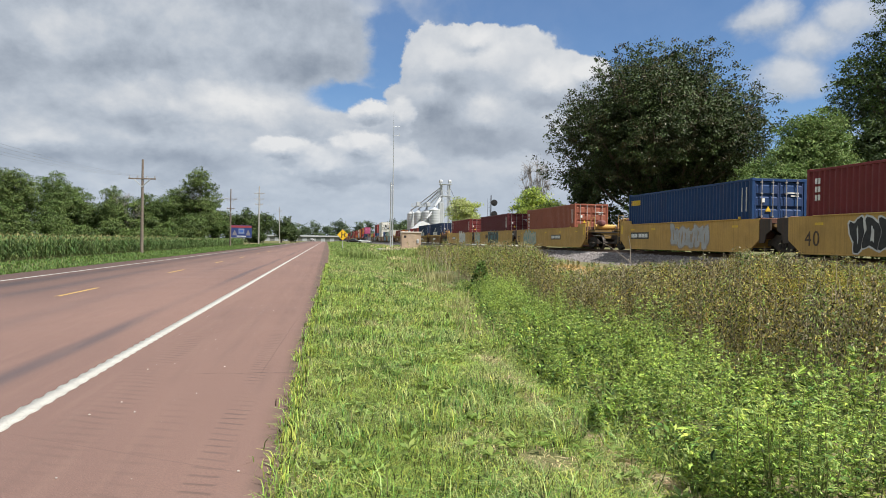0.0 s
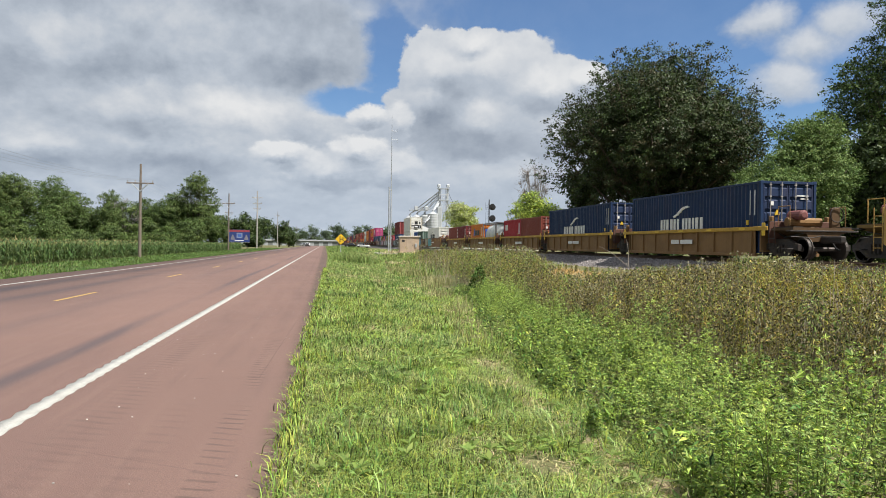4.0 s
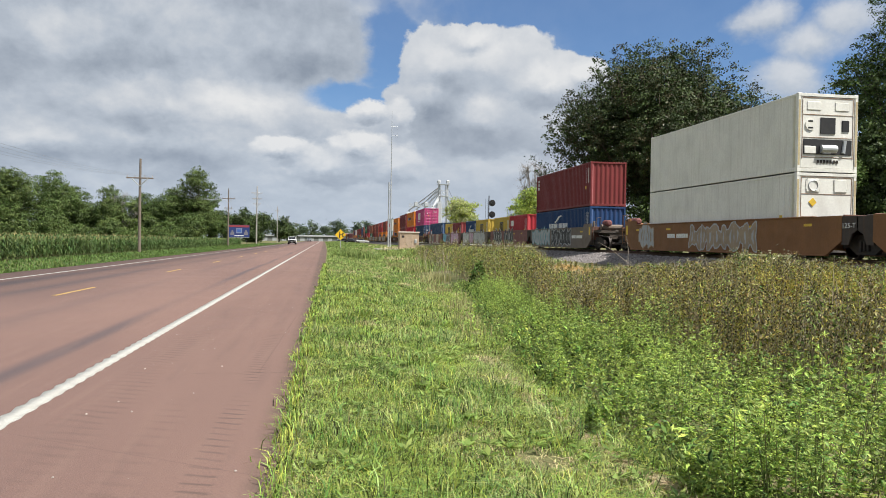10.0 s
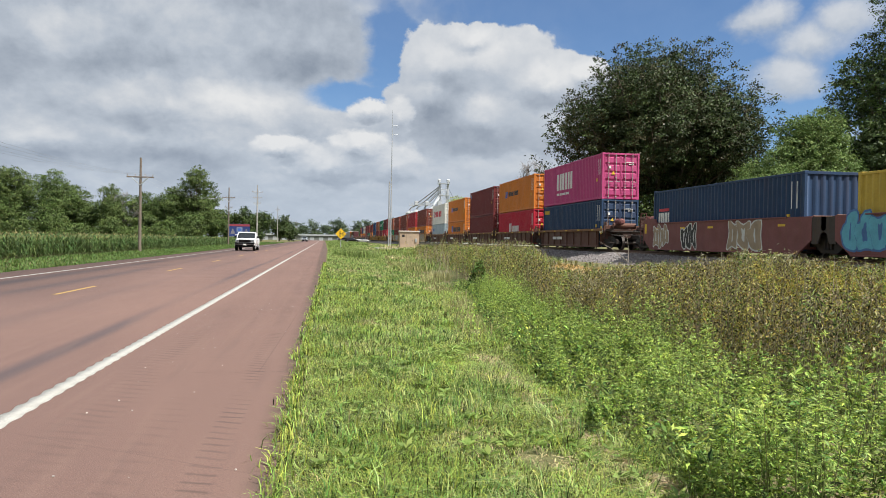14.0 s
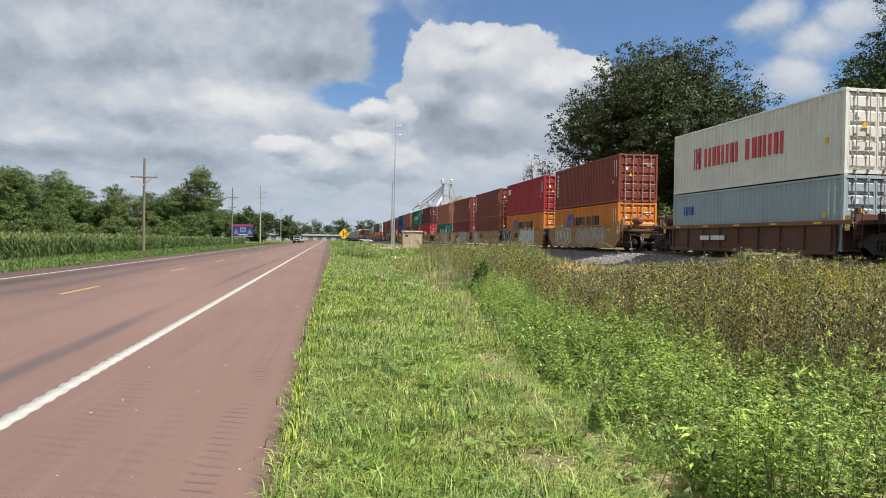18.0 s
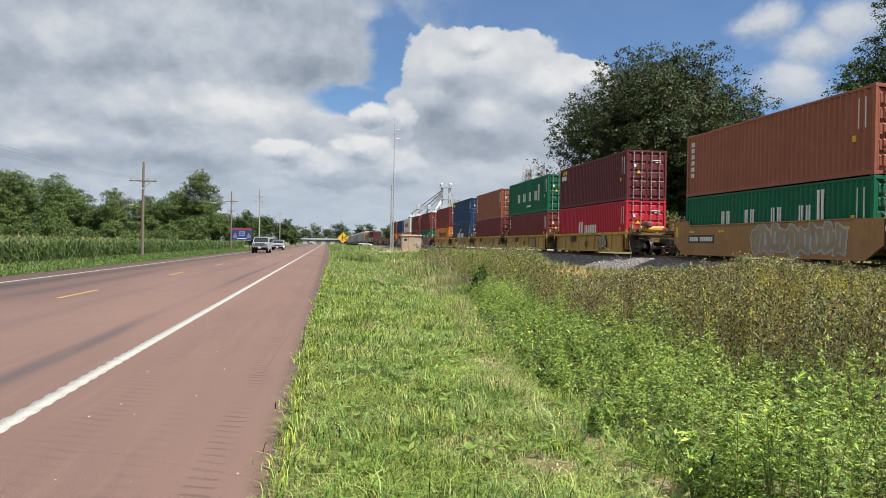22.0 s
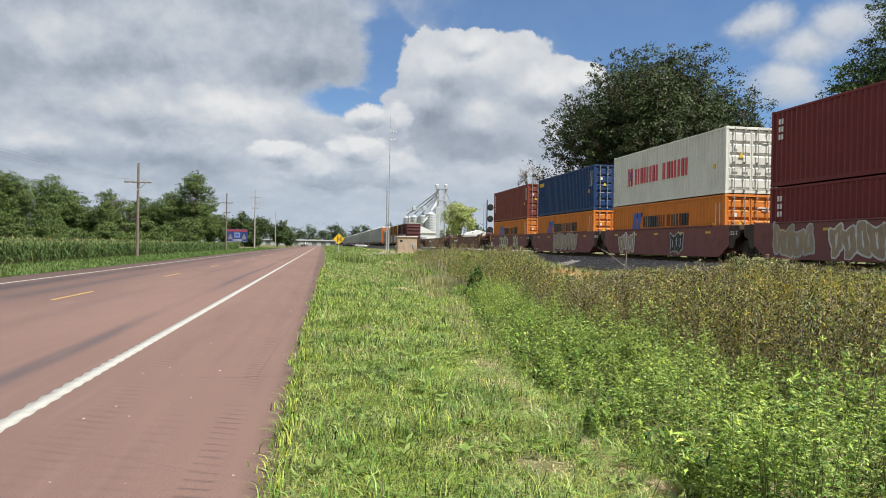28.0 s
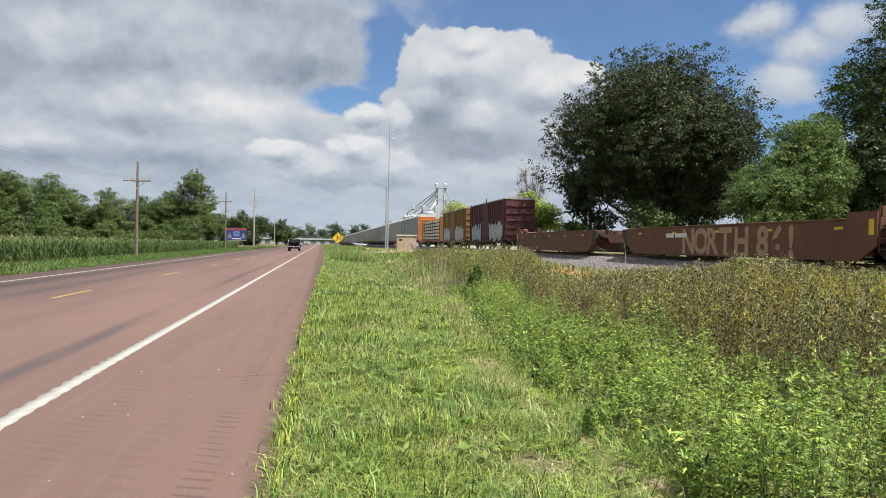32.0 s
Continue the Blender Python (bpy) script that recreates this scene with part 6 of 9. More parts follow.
    tagged(leaf_mesh("broadleaf_weeds", P, D, rng.uniform(0.05, 0.13, len(P)), rng.uniform(0.02, 0.045, len(P)), leaf("broadleaf", (0.25, 0.35, 0.09), (0.30, 0.38, 0.12), 0.5, 0.4, 0.40), normal=np.array([[0, 0, 1.0]])), "low broad-leaved green weeds in the grass", "weeds", kind="stuff")
    # verge across the road
    n = 32000
    Y = 22 + 190 * rng.random(n) ** 1.5
    X = -11.2 - 6.3 * rng.random(n) ** 0.9
    blades("grass", X, Y, rng.uniform(0.07, 0.2, n) * (1 + 0.003 * Y), 0.010 + 0.0007 * Y, 0.8, leaf("verge grass", (0.115, 0.185, 0.048), (0.085, 0.15, 0.038), 0.5, 0.6, 0.35), "long green verge grass beside the corn", "grass")
    # rougher grass before the signal hut
    n = 30000
    Y = 40 + 95 * rng.random(n) ** 1.1
    X = 0.5 + 13.5 * rng.random(n)
    X, Y = X[X > grass_edge(Y) + 0.2], Y[X > grass_edge(Y) + 0.2]
    n = len(X)
    tan = (np.array([noise.noise((x * 0.12, y * 0.06, 8.0)) for x, y in zip(X, Y)]) + 0.45 * (np.hypot((X - 7.5) / 4.5, (Y - 108) / 16) < 1) + rng.normal(0, 0.12, n)) > 0.42
    g4 = leaf("rank grass blades", (0.20, 0.28, 0.07), (0.25, 0.28, 0.10), 0.6, 0.8, 0.35, 0.25)
    for sel, mat, nm in ((~tan, g4, "long green grass"), (tan, g2, "tan dry grass")):
        blades("grass", X[sel], Y[sel], rng.uniform(0.15, 0.42, sel.sum()), 0.018 + 0.0004 * Y[sel], 0.6, mat, nm + " beside the railway", "grass")


def stems(name, base, top, r, mat, label, category, parent=None):
    n = len(base)
    a = np.array([0, 2.094, 4.189])
    ring = np.stack([np.cos(a), np.sin(a), 0 * a], 1)
    mid = (base + top) / 2 + rng.normal(size=(n, 3)) * 0.03
    r = np.reshape(r, (-1, 1, 1))
    V = np.concatenate([base[:, None] + ring * r, mid[:, None] + ring * r * 0.8, top[:, None] + ring * r * 0.35], 1).reshape(-1, 3)
    q = np.array([(i + k, (i + 1) % 3 + k, (i + 1) % 3 + 3 + k, i + 3 + k) for k in (0, 3) for i in range(3)])
    F = (q[None] + 9 * np.arange(n)[:, None, None]).reshape(-1, 4)
    return tagged(arrays(name, V, F, mat, parent), label, category, kind="stuff")


def herb(name, X, Y, H, per, ll, lw, spread, mats, shares, stem_mat, label, leaflets=1, droop=0.2, low=0.15):
    """A stand of upright leafy plants: stems and leaves, or fans of narrow leaflets."""
    n = len(X)
    Z = height_at(X, Y)
    base = np.stack([X, Y, Z], 1)
    tilt = rng.normal(size=(n, 3)) * (0.10, 0.10, 0)
    top = base + np.stack([tilt[:, 0] * H, tilt[:, 1] * H, H], 1)
    stems(name + "_stems", base, top, 0.003 + 0.0025 * H, stem_mat, "thin stems of " + label, "weeds")
    t = low + (1 - low) * rng.random((n, per)) ** 0.75
    az = rng.uniform(0, 6.28, (n, per))
    rad = spread * H[:, None] * (1.15 - t) * rng.uniform(0.15, 1.0, (n, per))
    P = base[:, None] + (top - base)[:, None] * t[..., None] + np.stack([np.cos(az) * rad, np.sin(az) * rad, rad * 0.45], -1)
    P = P.reshape(-1, 3)
    D = np.stack([np.cos(az), np.sin(az), np.full_like(az, 0.35 - droop)], -1).reshape(-1, 3) + rng.normal(size=(n * per, 3)) * (0.45, 0.45, 0.7)
    L = np.repeat(ll * rng.uniform(0.75, 1.25, n), per) * rng.uniform(0.6, 1.3, n * per)
    if leaflets > 1:
        D = unit(D)
        side = unit(np.cross(D, np.array([[0, 0, 1.0]]) + rng.normal(size=D.shape) * 0.2))
        ang = np.linspace(-1.15, 1.15, leaflets)
        D = (D[:, None] * np.cos(ang)[None, :, None] + side[:, None] * np.sin(ang)[None, :, None] + np.array([0, 0, -0.18])).reshape(-1, 3)
        P, L = np.repeat(P, leaflets, 0), np.repeat(L, leaflets) * np.tile(1.0 - 0.3 * abs(ang), len(L))
    own_tone = np.repeat(rng.random(n), per) * 0.9 + rng.random(n * per)
    pick = (np.argsort(np.argsort(own_tone)) / len(own_tone)).repeat(leaflets)
    acc = 0.0
    for mat, sh in zip(mats, shares):
        sel = (pick >= acc) & (pick < acc + sh)
        acc += sh
        if sel.sum():
            tagged(leaf_mesh(name, P[sel], D[sel], L[sel], L[sel] * lw, mat, normal=np.array([[0, 0, 1.0]]), scatter=0.8 if droop > 1 else 0.5), label, "weeds", kind="stuff")


# slope of the line over the tops of the bank's weeds, by bearing
SIGHT = ((1.1, 1.28, 1.45, 1.6, 1.7, 1.8, 2.38, 2.75, 3.12, 3.25, 3.45, 3.8, 8), (0.030, 0.027, 0.020, 0.014, 0.020, 0.029, 0.040, 0.046, 0.043, 0.022, 0.012, 0.008, 0.006))


def build_weeds():
    green = leaf("weed leaf", (0.365, 0.475, 0.10), (0.255, 0.365, 0.078), 0.5, 0.75, 0.34, 1.2)
    pale = leaf("pale weed leaf", (0.40, 0.51, 0.16), (0.31, 0.43, 0.12), 0.5, 0.55, 0.42, 1.2)
    # a green darkened to deepen the shadows inside the stand
    deep = leaf("deep green weed leaf", (0.10, 0.17, 0.042), (0.14, 0.21, 0.055), 0.5, 0.85, 0.25, 1.6)
    olive = leaf("olive weed leaf", (0.30, 0.262, 0.055), (0.165, 0.16, 0.04), 0.6, 1.0, 0.16, 0.8)
    brown = leaf("browned weed leaf", (0.25, 0.205, 0.095), (0.16, 0.14, 0.065), 0.7, 0.9, 0.15, 0.8)
    yellow = leaf("yellowing weed leaf", (0.38, 0.31, 0.055), (0.28, 0.24, 0.05), 0.6, 0.5, 0.35, 1.0)
    straw = leaf("bleached dry leaf", (0.40, 0.385, 0.24), (0.29, 0.285, 0.165), 0.6, 0.6, 0.20, 0.8)
    # near-black leaves mixed in so the gaps between plants read as shade
    gap_leaf = leaf("dark leaf for shaded gaps", (0.075, 0.07, 0.04), (0.045, 0.043, 0.027), 0.7, 0.5, 0.15, 1.0)
    stalk = material("green stalk", (0.14, 0.17, 0.05), 0.7, second=(0.2, 0.14, 0.07), scale=2, coords="World")
    dead = material("dead stalk", (0.17, 0.14, 0.08), 0.8, second=(0.10, 0.08, 0.05), scale=2, coords="World")

    # fresh green stand along the ditch
    n = 800
    Y = 3.6 + 20 * rng.random(n) ** 1.25
    inner = np.interp(Y, (3.5, 6, 9, 14, 24), (2.35, 2.5, 2.75, 3.4, 4.8)) + 0.45 * np.array([noise.noise((0.0, y * 0.9, 52.0)) for y in Y])
    X = inner + rng.random(n) ** 1.1 * np.interp(Y, (3.5, 6, 9, 14, 24), (3.2, 2.9, 2.0, 1.3, 0.8))
    H = np.clip(rng.normal(0.70, 0.18, n) + 0.75 * np.array([noise.noise((x * 0.9, y * 0.7, 41.0)) for x, y in zip(X, Y)]), 0.3, 1.25) * np.interp(X - inner, (0, 0.5, 1.3), (0.32, 0.72, 1.0))
    herb("green_weeds", X, Y, H, 84, 0.039, 0.27, 0.30, (green, pale, deep), (0.52, 0.32, 0.16), stalk, "bushy bright green weeds with narrow fanned leaflets", leaflets=5, low=0.1)
    # a few tall large-leaved plants close to the path
    for px, py, ph in ((3.05, 4.2, 0.95), (3.35, 4.5, 1.05), (3.5, 4.05, 0.9), (2.75, 4.75, 0.55), (3.9, 4.9, 1.0), (2.55, 4.15, 0.35), (4.2, 5.6, 1.1)):
        herb("tall_green_weeds", np.array([px, px + 0.06]), np.array([py, py + 0.05]), np.array([ph, ph * 0.85]), 36, 0.066, 0.20, 0.24, (green, deep), (0.65, 0.35), stalk, "tall bright green weed with long fanned leaflets", leaflets=7, low=0.15)
    # low undergrowth filling between the stems, mostly dark leaves that put shade into the gaps
    n = 1900
    Y = 3.4 + 24 * rng.random(n) ** 1.2
    X = np.interp(Y, (3.5, 6, 9, 14, 24), (2.2, 2.4, 2.6, 3.2, 4.7)) + np.interp(Y, (4, 8, 14, 27), (3.4, 2.8, 1.8, 1.2)) * rng.random(n)
    herb("undergrowth", X, Y, rng.uniform(0.12, 0.4, n), 16, 0.07, 0.3, 0.5, (deep, green, pale), (0.6, 0.3, 0.10), stalk, "low green undergrowth under taller weeds")
    # darker large-leaved clump at the ditch
    n = 60
    X, Y = 3.9 + 0.5 * rng.normal(size=n), 10.5 + 0.9 * rng.normal(size=n)
    herb("leafy_weeds", X, Y, rng.uniform(0.4, 0.75, n), 60, 0.055, 0.4, 0.3, (deep, green), (0.5, 0.5), stalk, "dark green broad-leaved weeds")
    # browning stand that fills the bank up to the track
    zones = ((2600, 4.3, 13.5, 5.5, 17, 135, 0.044, 0.32), (2400, 5.5, 13.5, 16, 34, 84, 0.056, 0.34), (1700, 6.5, 13.6, 32, 66, 46, 0.095, 0.38))
    for n, x0, x1, y0, y1, per, ll, lw in zones:
        Y = y0 + (y1 - y0) * rng.random(n) ** 0.95
        X = x0 + (x1 - x0) * rng.random(n)
        lim = np.interp(Y, (3.5, 6, 9, 14, 24, 60), (5.3, 5.0, 4.5, 4.5, 5.4, 8.0))
        keep = (X > lim) & (np.hypot((X - 10.4) / 1.9, (Y - 31.0) / 5.0) > 1)
        X, Y = X[keep], Y[keep]
        z = height_at(X, Y)
        # the stand sinks below the line of sight to the ballast where the bank is bare
        sight = np.interp(Y / X, SIGHT[0], SIGHT[1])
        crest = 1.41 - sight * np.hypot(X, Y) * 0.97 + 0.07 * rng.normal(size=len(X)) + 0.30 * np.array([noise.noise((x * 0.8, y * 0.5, 1.0)) for x, y in zip(X, Y)]) - 0.04
        H = np.minimum(crest - z, 1.22 + 0.5 * np.array([noise.noise((x * 0.5, y * 0.3, 6.0)) for x, y in zip(X, Y)]) + 0.12 * rng.normal(size=len(X)))
        keep = H > 0.22
        X, Y, H = X[keep], Y[keep], np.clip(H[keep], 0.22, 1.6)
        # stands of different age side by side
        age = np.array([noise.noise((x * 0.28, y * 0.16, 14.0)) + 0.5 * noise.noise((x * 1.1, y * 0.7, 3.0)) for x, y in zip(X, Y)]) + 0.12 * rng.normal(size=len(X)) - 0.22 * np.clip((Y / X - 1.6) / 1.4, 0, 1)
        gold = np.hypot((X - 7.6) / 1.6, (Y - 9.6) / 2.2) + 0.5 * rng.random(len(X)) < 1.0
        age[gold] = 9.0
        for sel, mats, shares, nm in ((age > 5.0, (yellow, olive, green, brown), (0.45, 0.28, 0.15, 0.12), "weeds with yellow leaves among the brown stand"), (age < -0.08, (olive, deep, green, pale, gap_leaf), (0.40, 0.24, 0.10, 0.12, 0.14), "dense olive-green weeds on the bank"),
                                      ((age >= -0.08) & (age < 0.16), (olive, brown, gap_leaf, yellow, straw), (0.44, 0.20, 0.25, 0.03, 0.08), "dense olive weeds with yellowing leaves on the bank"),
                                      ((age >= 0.16) & (age < 5.0), (olive, brown, gap_leaf, yellow, straw), (0.29, 0.31, 0.27, 0.02, 0.11), "dense brown weeds drying on the bank")):
            if sel.sum():
                herb("browning_weeds", X[sel], Y[sel], H[sel], per, ll, lw, 0.26, mats, shares, dead, nm, low=0.12, droop=1.25)
    # single tall plants that stand out of the rest
    X, Y = clumpy(330, 5.2, 12.6, 7, 46, 0.5, 0.0, 1.2)
    Z = height_at(X, Y)
    H = np.clip(1.41 - (np.interp(Y / X, SIGHT[0], SIGHT[1]) - 0.009) * np.hypot(X, Y) - Z, 0.4, 1.7) * rng.uniform(0.92, 1.06, len(X))
    half = rng.random(len(X)) < 0.5
    for sel, mats, nm in ((half, (olive, brown, gap_leaf), "tall olive weed standing above the others"), (~half, (deep, olive, brown), "tall green weed with yellowing leaves")):
        herb("tall_weeds", X[sel], Y[sel], H[sel], 110, 0.05, 0.34, 0.15, mats, (0.5, 0.3, 0.2), dead, nm, low=0.25, droop=1.1)
        # pale withered heads nod at their tips
        m = 7
        P = np.repeat(np.stack([X[sel], Y[sel], Z[sel] + H[sel] * 0.97], 1), m, 0) + rng.normal(size=(sel.sum() * m, 3)) * (0.07, 0.07, 0.05)
        tagged(leaf_mesh("withered_heads", P, rng.normal(size=P.shape) * (0.7, 0.7, 0.4) + np.array([0, 0, -0.5]), rng.uniform(0.04, 0.09, len(P)), 0.016, straw), "pale withered seed heads above the weeds", "weeds", kind="stuff")
    # dead bare stalks sticking out
    X, Y = clumpy(520, 5.4, 13.0, 7, 48, 0.45, 0.10, 1.2)
    n = len(X)
    Z = height_at(X, Y)
    b = np.stack([X, Y, Z], 1)
    tall = np.clip(1.41 - (np.interp(Y / X, SIGHT[0], SIGHT[1]) - 0.008) * np.hypot(X, Y) - Z, 0.3, 1.5) * rng.uniform(0.8, 1.08, n)
    tp = b + np.stack([rng.normal(size=n) * 0.22, rng.normal(size=n) * 0.22, tall], 1)
    # each one forks
    own = np.repeat(np.arange(n), 2)
    fk = b[own] + (tp - b)[own] * rng.uniform(0.5, 0.85, (len(own), 1))
    fe = fk + np.stack([rng.normal(size=len(own)) * 0.14, rng.normal(size=len(own)) * 0.14, rng.uniform(0.05, 0.25, len(own))], 1)
    b, tp = np.concatenate([b, fk]), np.concatenate([tp, fe])
    stems("dead_stalks", b, tp, 0.006, material("bleached stalk", (0.42, 0.36, 0.26), 0.8, second=(0.3, 0.24, 0.17), scale=2, coords="World"), "pale dead stalks above the weeds", "stalks")
    # a bleached fallen branch that leans out of the weeds
    br = empty("dead_branch", label="bare bleached branch leaning out of the weeds", category="branch")
    wood = material("bleached wood", (0.26, 0.22, 0.18), 0.8, second=(0.16, 0.13, 0.10), scale=4)
    o = Vector((8.9, 20.5, 0.5))
    part("limb", tube([o + Vector(v) for v in ((0.5, -0.6, -0.4), (0.25, -0.3, 0.05), (0, 0, 0.35), (-0.45, 0.2, 0.75), (-0.8, 0.3, 0.95))], [0.020, 0.017, 0.013, 0.009, 0.004], 6), wood, br)
    for vs in (((0.25, -0.3, 0.05), (0.55, -0.35, 0.3), (0.6, -0.3, 0.0), (0.75, -0.3, -0.4)), ((0, 0, 0.35), (0.05, 0.1, 0.75), (-0.02, 0.1, 1.15)), ((0.25, -0.3, 0.05), (0.05, -0.3, 0.2), (-0.2, -0.2, 0.2))):
        part("twig", tube([o + Vector(v) for v in vs], [0.013, 0.01, 0.007, 0.004][:len(vs)], 5), wood, br)
    # a single dark shrub at the edge of the mown strip
    shrub = empty("shrub", pose(5.2, 24.3, land(5.2, 24.3)), label="small dark green shrub standing out of dry grass", category="shrub")
    part("stem", tube([(0, 0, 0), (0.05, 0, 0.5), (0, 0.05, 1.0)], [0.02, 0.015, 0.006], 5), dead, shrub)
    n = 500
    t = rng.random(n)
    a = rng.uniform(0, 6.28, n)
    P = np.stack([np.cos(a) * 0.35 * (1.1 - t), np.sin(a) * 0.35 * (1.1 - t), 0.15 + t * 0.95], 1)
    leaf_mesh("foliage", P, P * (1, 1, 0) + rng.normal(size=(n, 3)) * 0.3, 0.12, 0.05, deep, shrub)
    # seed-headed dry grasses between the mown strip and the weeds
    n = 2600
    Y = 9 + 43 * rng.random(n)
    X = np.interp(Y, (9, 14, 24, 40), (2.5, 3.0, 4.3, 4.9)) + 1.6 * (rng.random(n) - 0.35)
    ok = np.array([noise.noise((x * 0.7, y * 0.25, 31.0)) for x, y in zip(X, Y)]) > 0.05
    X, Y = X[ok], Y[ok]
    n = len(X)
    blades("dry_grass", X, Y, rng.uniform(0.2, 0.5, n), 0.004 + 0.0006 * Y, 0.5, leaf("seed grass", (0.36, 0.34, 0.16), (0.27, 0.28, 0.11), 0.6, 0.4, 0.40), "tall seeding dry grass along the ditch", "grass")
    X, Y = clumpy(6500, 8.7, 12.4, 26, 37, 0.5, -0.25)
    n = len(X)
    blades("dry_grass", X, Y, rng.uniform(0.08, 0.24, n), 0.022, 0.9, leaf("golden dead grass", (0.58, 0.38, 0.15), (0.42, 0.28, 0.11), 0.7, 0.3), "golden dead grass below the ballast", "grass")


def build_corn():
    lf = leaf("corn leaf", (0.085, 0.145, 0.045), (0.125, 0.165, 0.06), 0.45, 0.6, 0.3, 0.5)
    tas = leaf("corn tassel", (0.36, 0.31, 0.15), (0.28, 0.26, 0.11), 0.7, 0.4, 0.30, 0.5)
    stalk = material("corn stalk", (0.14, 0.19, 0.06), 0.7, coords="World")
    rows = [(r, np.arange(26, 165, 0.24 if r < 3 else 0.34)) for r in range(7)]
    X = np.concatenate([np.full(len(y), -18.0 - 0.76 * r) for r, y in rows])
    Y = np.concatenate([y for r, y in rows]) + rng.normal(0, 0.05, len(X))
    X = X + rng.normal(0, 0.06, len(X))
    n = len(X)
    base = np.stack([X, Y, height_at(X, Y)], 1)
    H = rng.uniform(1.10, 1.32, n)
    top = base + np.stack([rng.normal(0, 0.04, n), rng.normal(0, 0.04, n), H], 1)
    stems("corn_stalks", base, top, 0.014, stalk, "green corn stalks at the field edge", "corn")
    per = 10
    t = np.tile(np.linspace(0.12, 0.95, per), (n, 1)) + rng.normal(0, 0.03, (n, per))
    az = rng.uniform(0, 6.28, (n, 1)) + np.arange(per)[None] * math.pi + rng.normal(0, 0.3, (n, per))
    P = (base[:, None] + (top - base)[:, None] * t[..., None]).reshape(-1, 3)
    d = np.stack([np.cos(az), np.sin(az), 0 * az], -1).reshape(-1, 3)
    L = rng.uniform(0.4, 0.75, n * per)[:, None]
    side = np.stack([-d[:, 1], d[:, 0], d[:, 2]], 1)
    w = 0.045
    up = np.array([[0, 0, 1.0]])
    p1, p2, p3 = P + d * L * 0.3 + up * L * 0.42, P + d * L * 0.68 + up * L * 0.40, P + d * L * 0.95 + up * L * 0.05
    V = np.stack([P - side * w * 0.5, P + side * w * 0.5, p1 + side * w, p1 - side * w, p2 + side * w * 0.8, p2 - side * w * 0.8, p3 + side * w * 0.1, p3 - side * w * 0.1], 1).reshape(-1, 3)
    q = np.array([(0, 1, 2, 3), (3, 2, 4, 5), (5, 4, 6, 7)])
    F = (q[None] + 8 * np.arange(n * per)[:, None, None]).reshape(-1, 4)
    tagged(arrays("corn_leaves", V, F, lf), "long arching green corn leaves at the field edge", "corn", kind="stuff")
    m = 8
    P = np.repeat(top, m, 0)
    D = np.tile(np.array([[0, 0, 1.0]]), (n * m, 1)) + rng.normal(size=(n * m, 3)) * 0.35
    tagged(leaf_mesh("corn_tassels", P, D, rng.uniform(0.12, 0.22, n * m), 0.02, tas), "pale yellow corn tassels", "corn", kind="stuff")
    # the field behind: tops only
    n = 30000
    Y = 20 + 150 * rng.random(n)
    X = -23 - 90 * rng.random(n) ** 1.3
    P = np.stack([X, Y, rng.uniform(0.85, 1.25, n)], 1)
    sel = rng.random(n) < 0.4
    for s_, mat, nm, a in ((sel, tas, "pale tasselled corn tops across the field", 0.3), (~sel, lf, "dense green corn leaves across the field", 0.8)):
        k = s_.sum()
        D = np.array([[0, 0, 0.6]]) + rng.normal(size=(k, 3)) * a
        tagged(leaf_mesh("corn_field", P[s_], D, rng.uniform(0.3, 0.6, k), rng.uniform(0.06, 0.14, k), mat), nm, "corn", kind="stuff")
    # a plain box fills in below the tops; its dark colour stands for their shade
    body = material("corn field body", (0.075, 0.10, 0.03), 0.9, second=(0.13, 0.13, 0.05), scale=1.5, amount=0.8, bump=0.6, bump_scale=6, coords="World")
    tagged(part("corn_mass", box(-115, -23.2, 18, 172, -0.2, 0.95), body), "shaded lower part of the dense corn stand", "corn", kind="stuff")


bark = material("bark", (0.12, 0.095, 0.07), 0.9, second=(0.06, 0.05, 0.04), scale=3, amount=0.7, grain=20, grain_amount=0.4, bump=0.6, bump_scale=20)


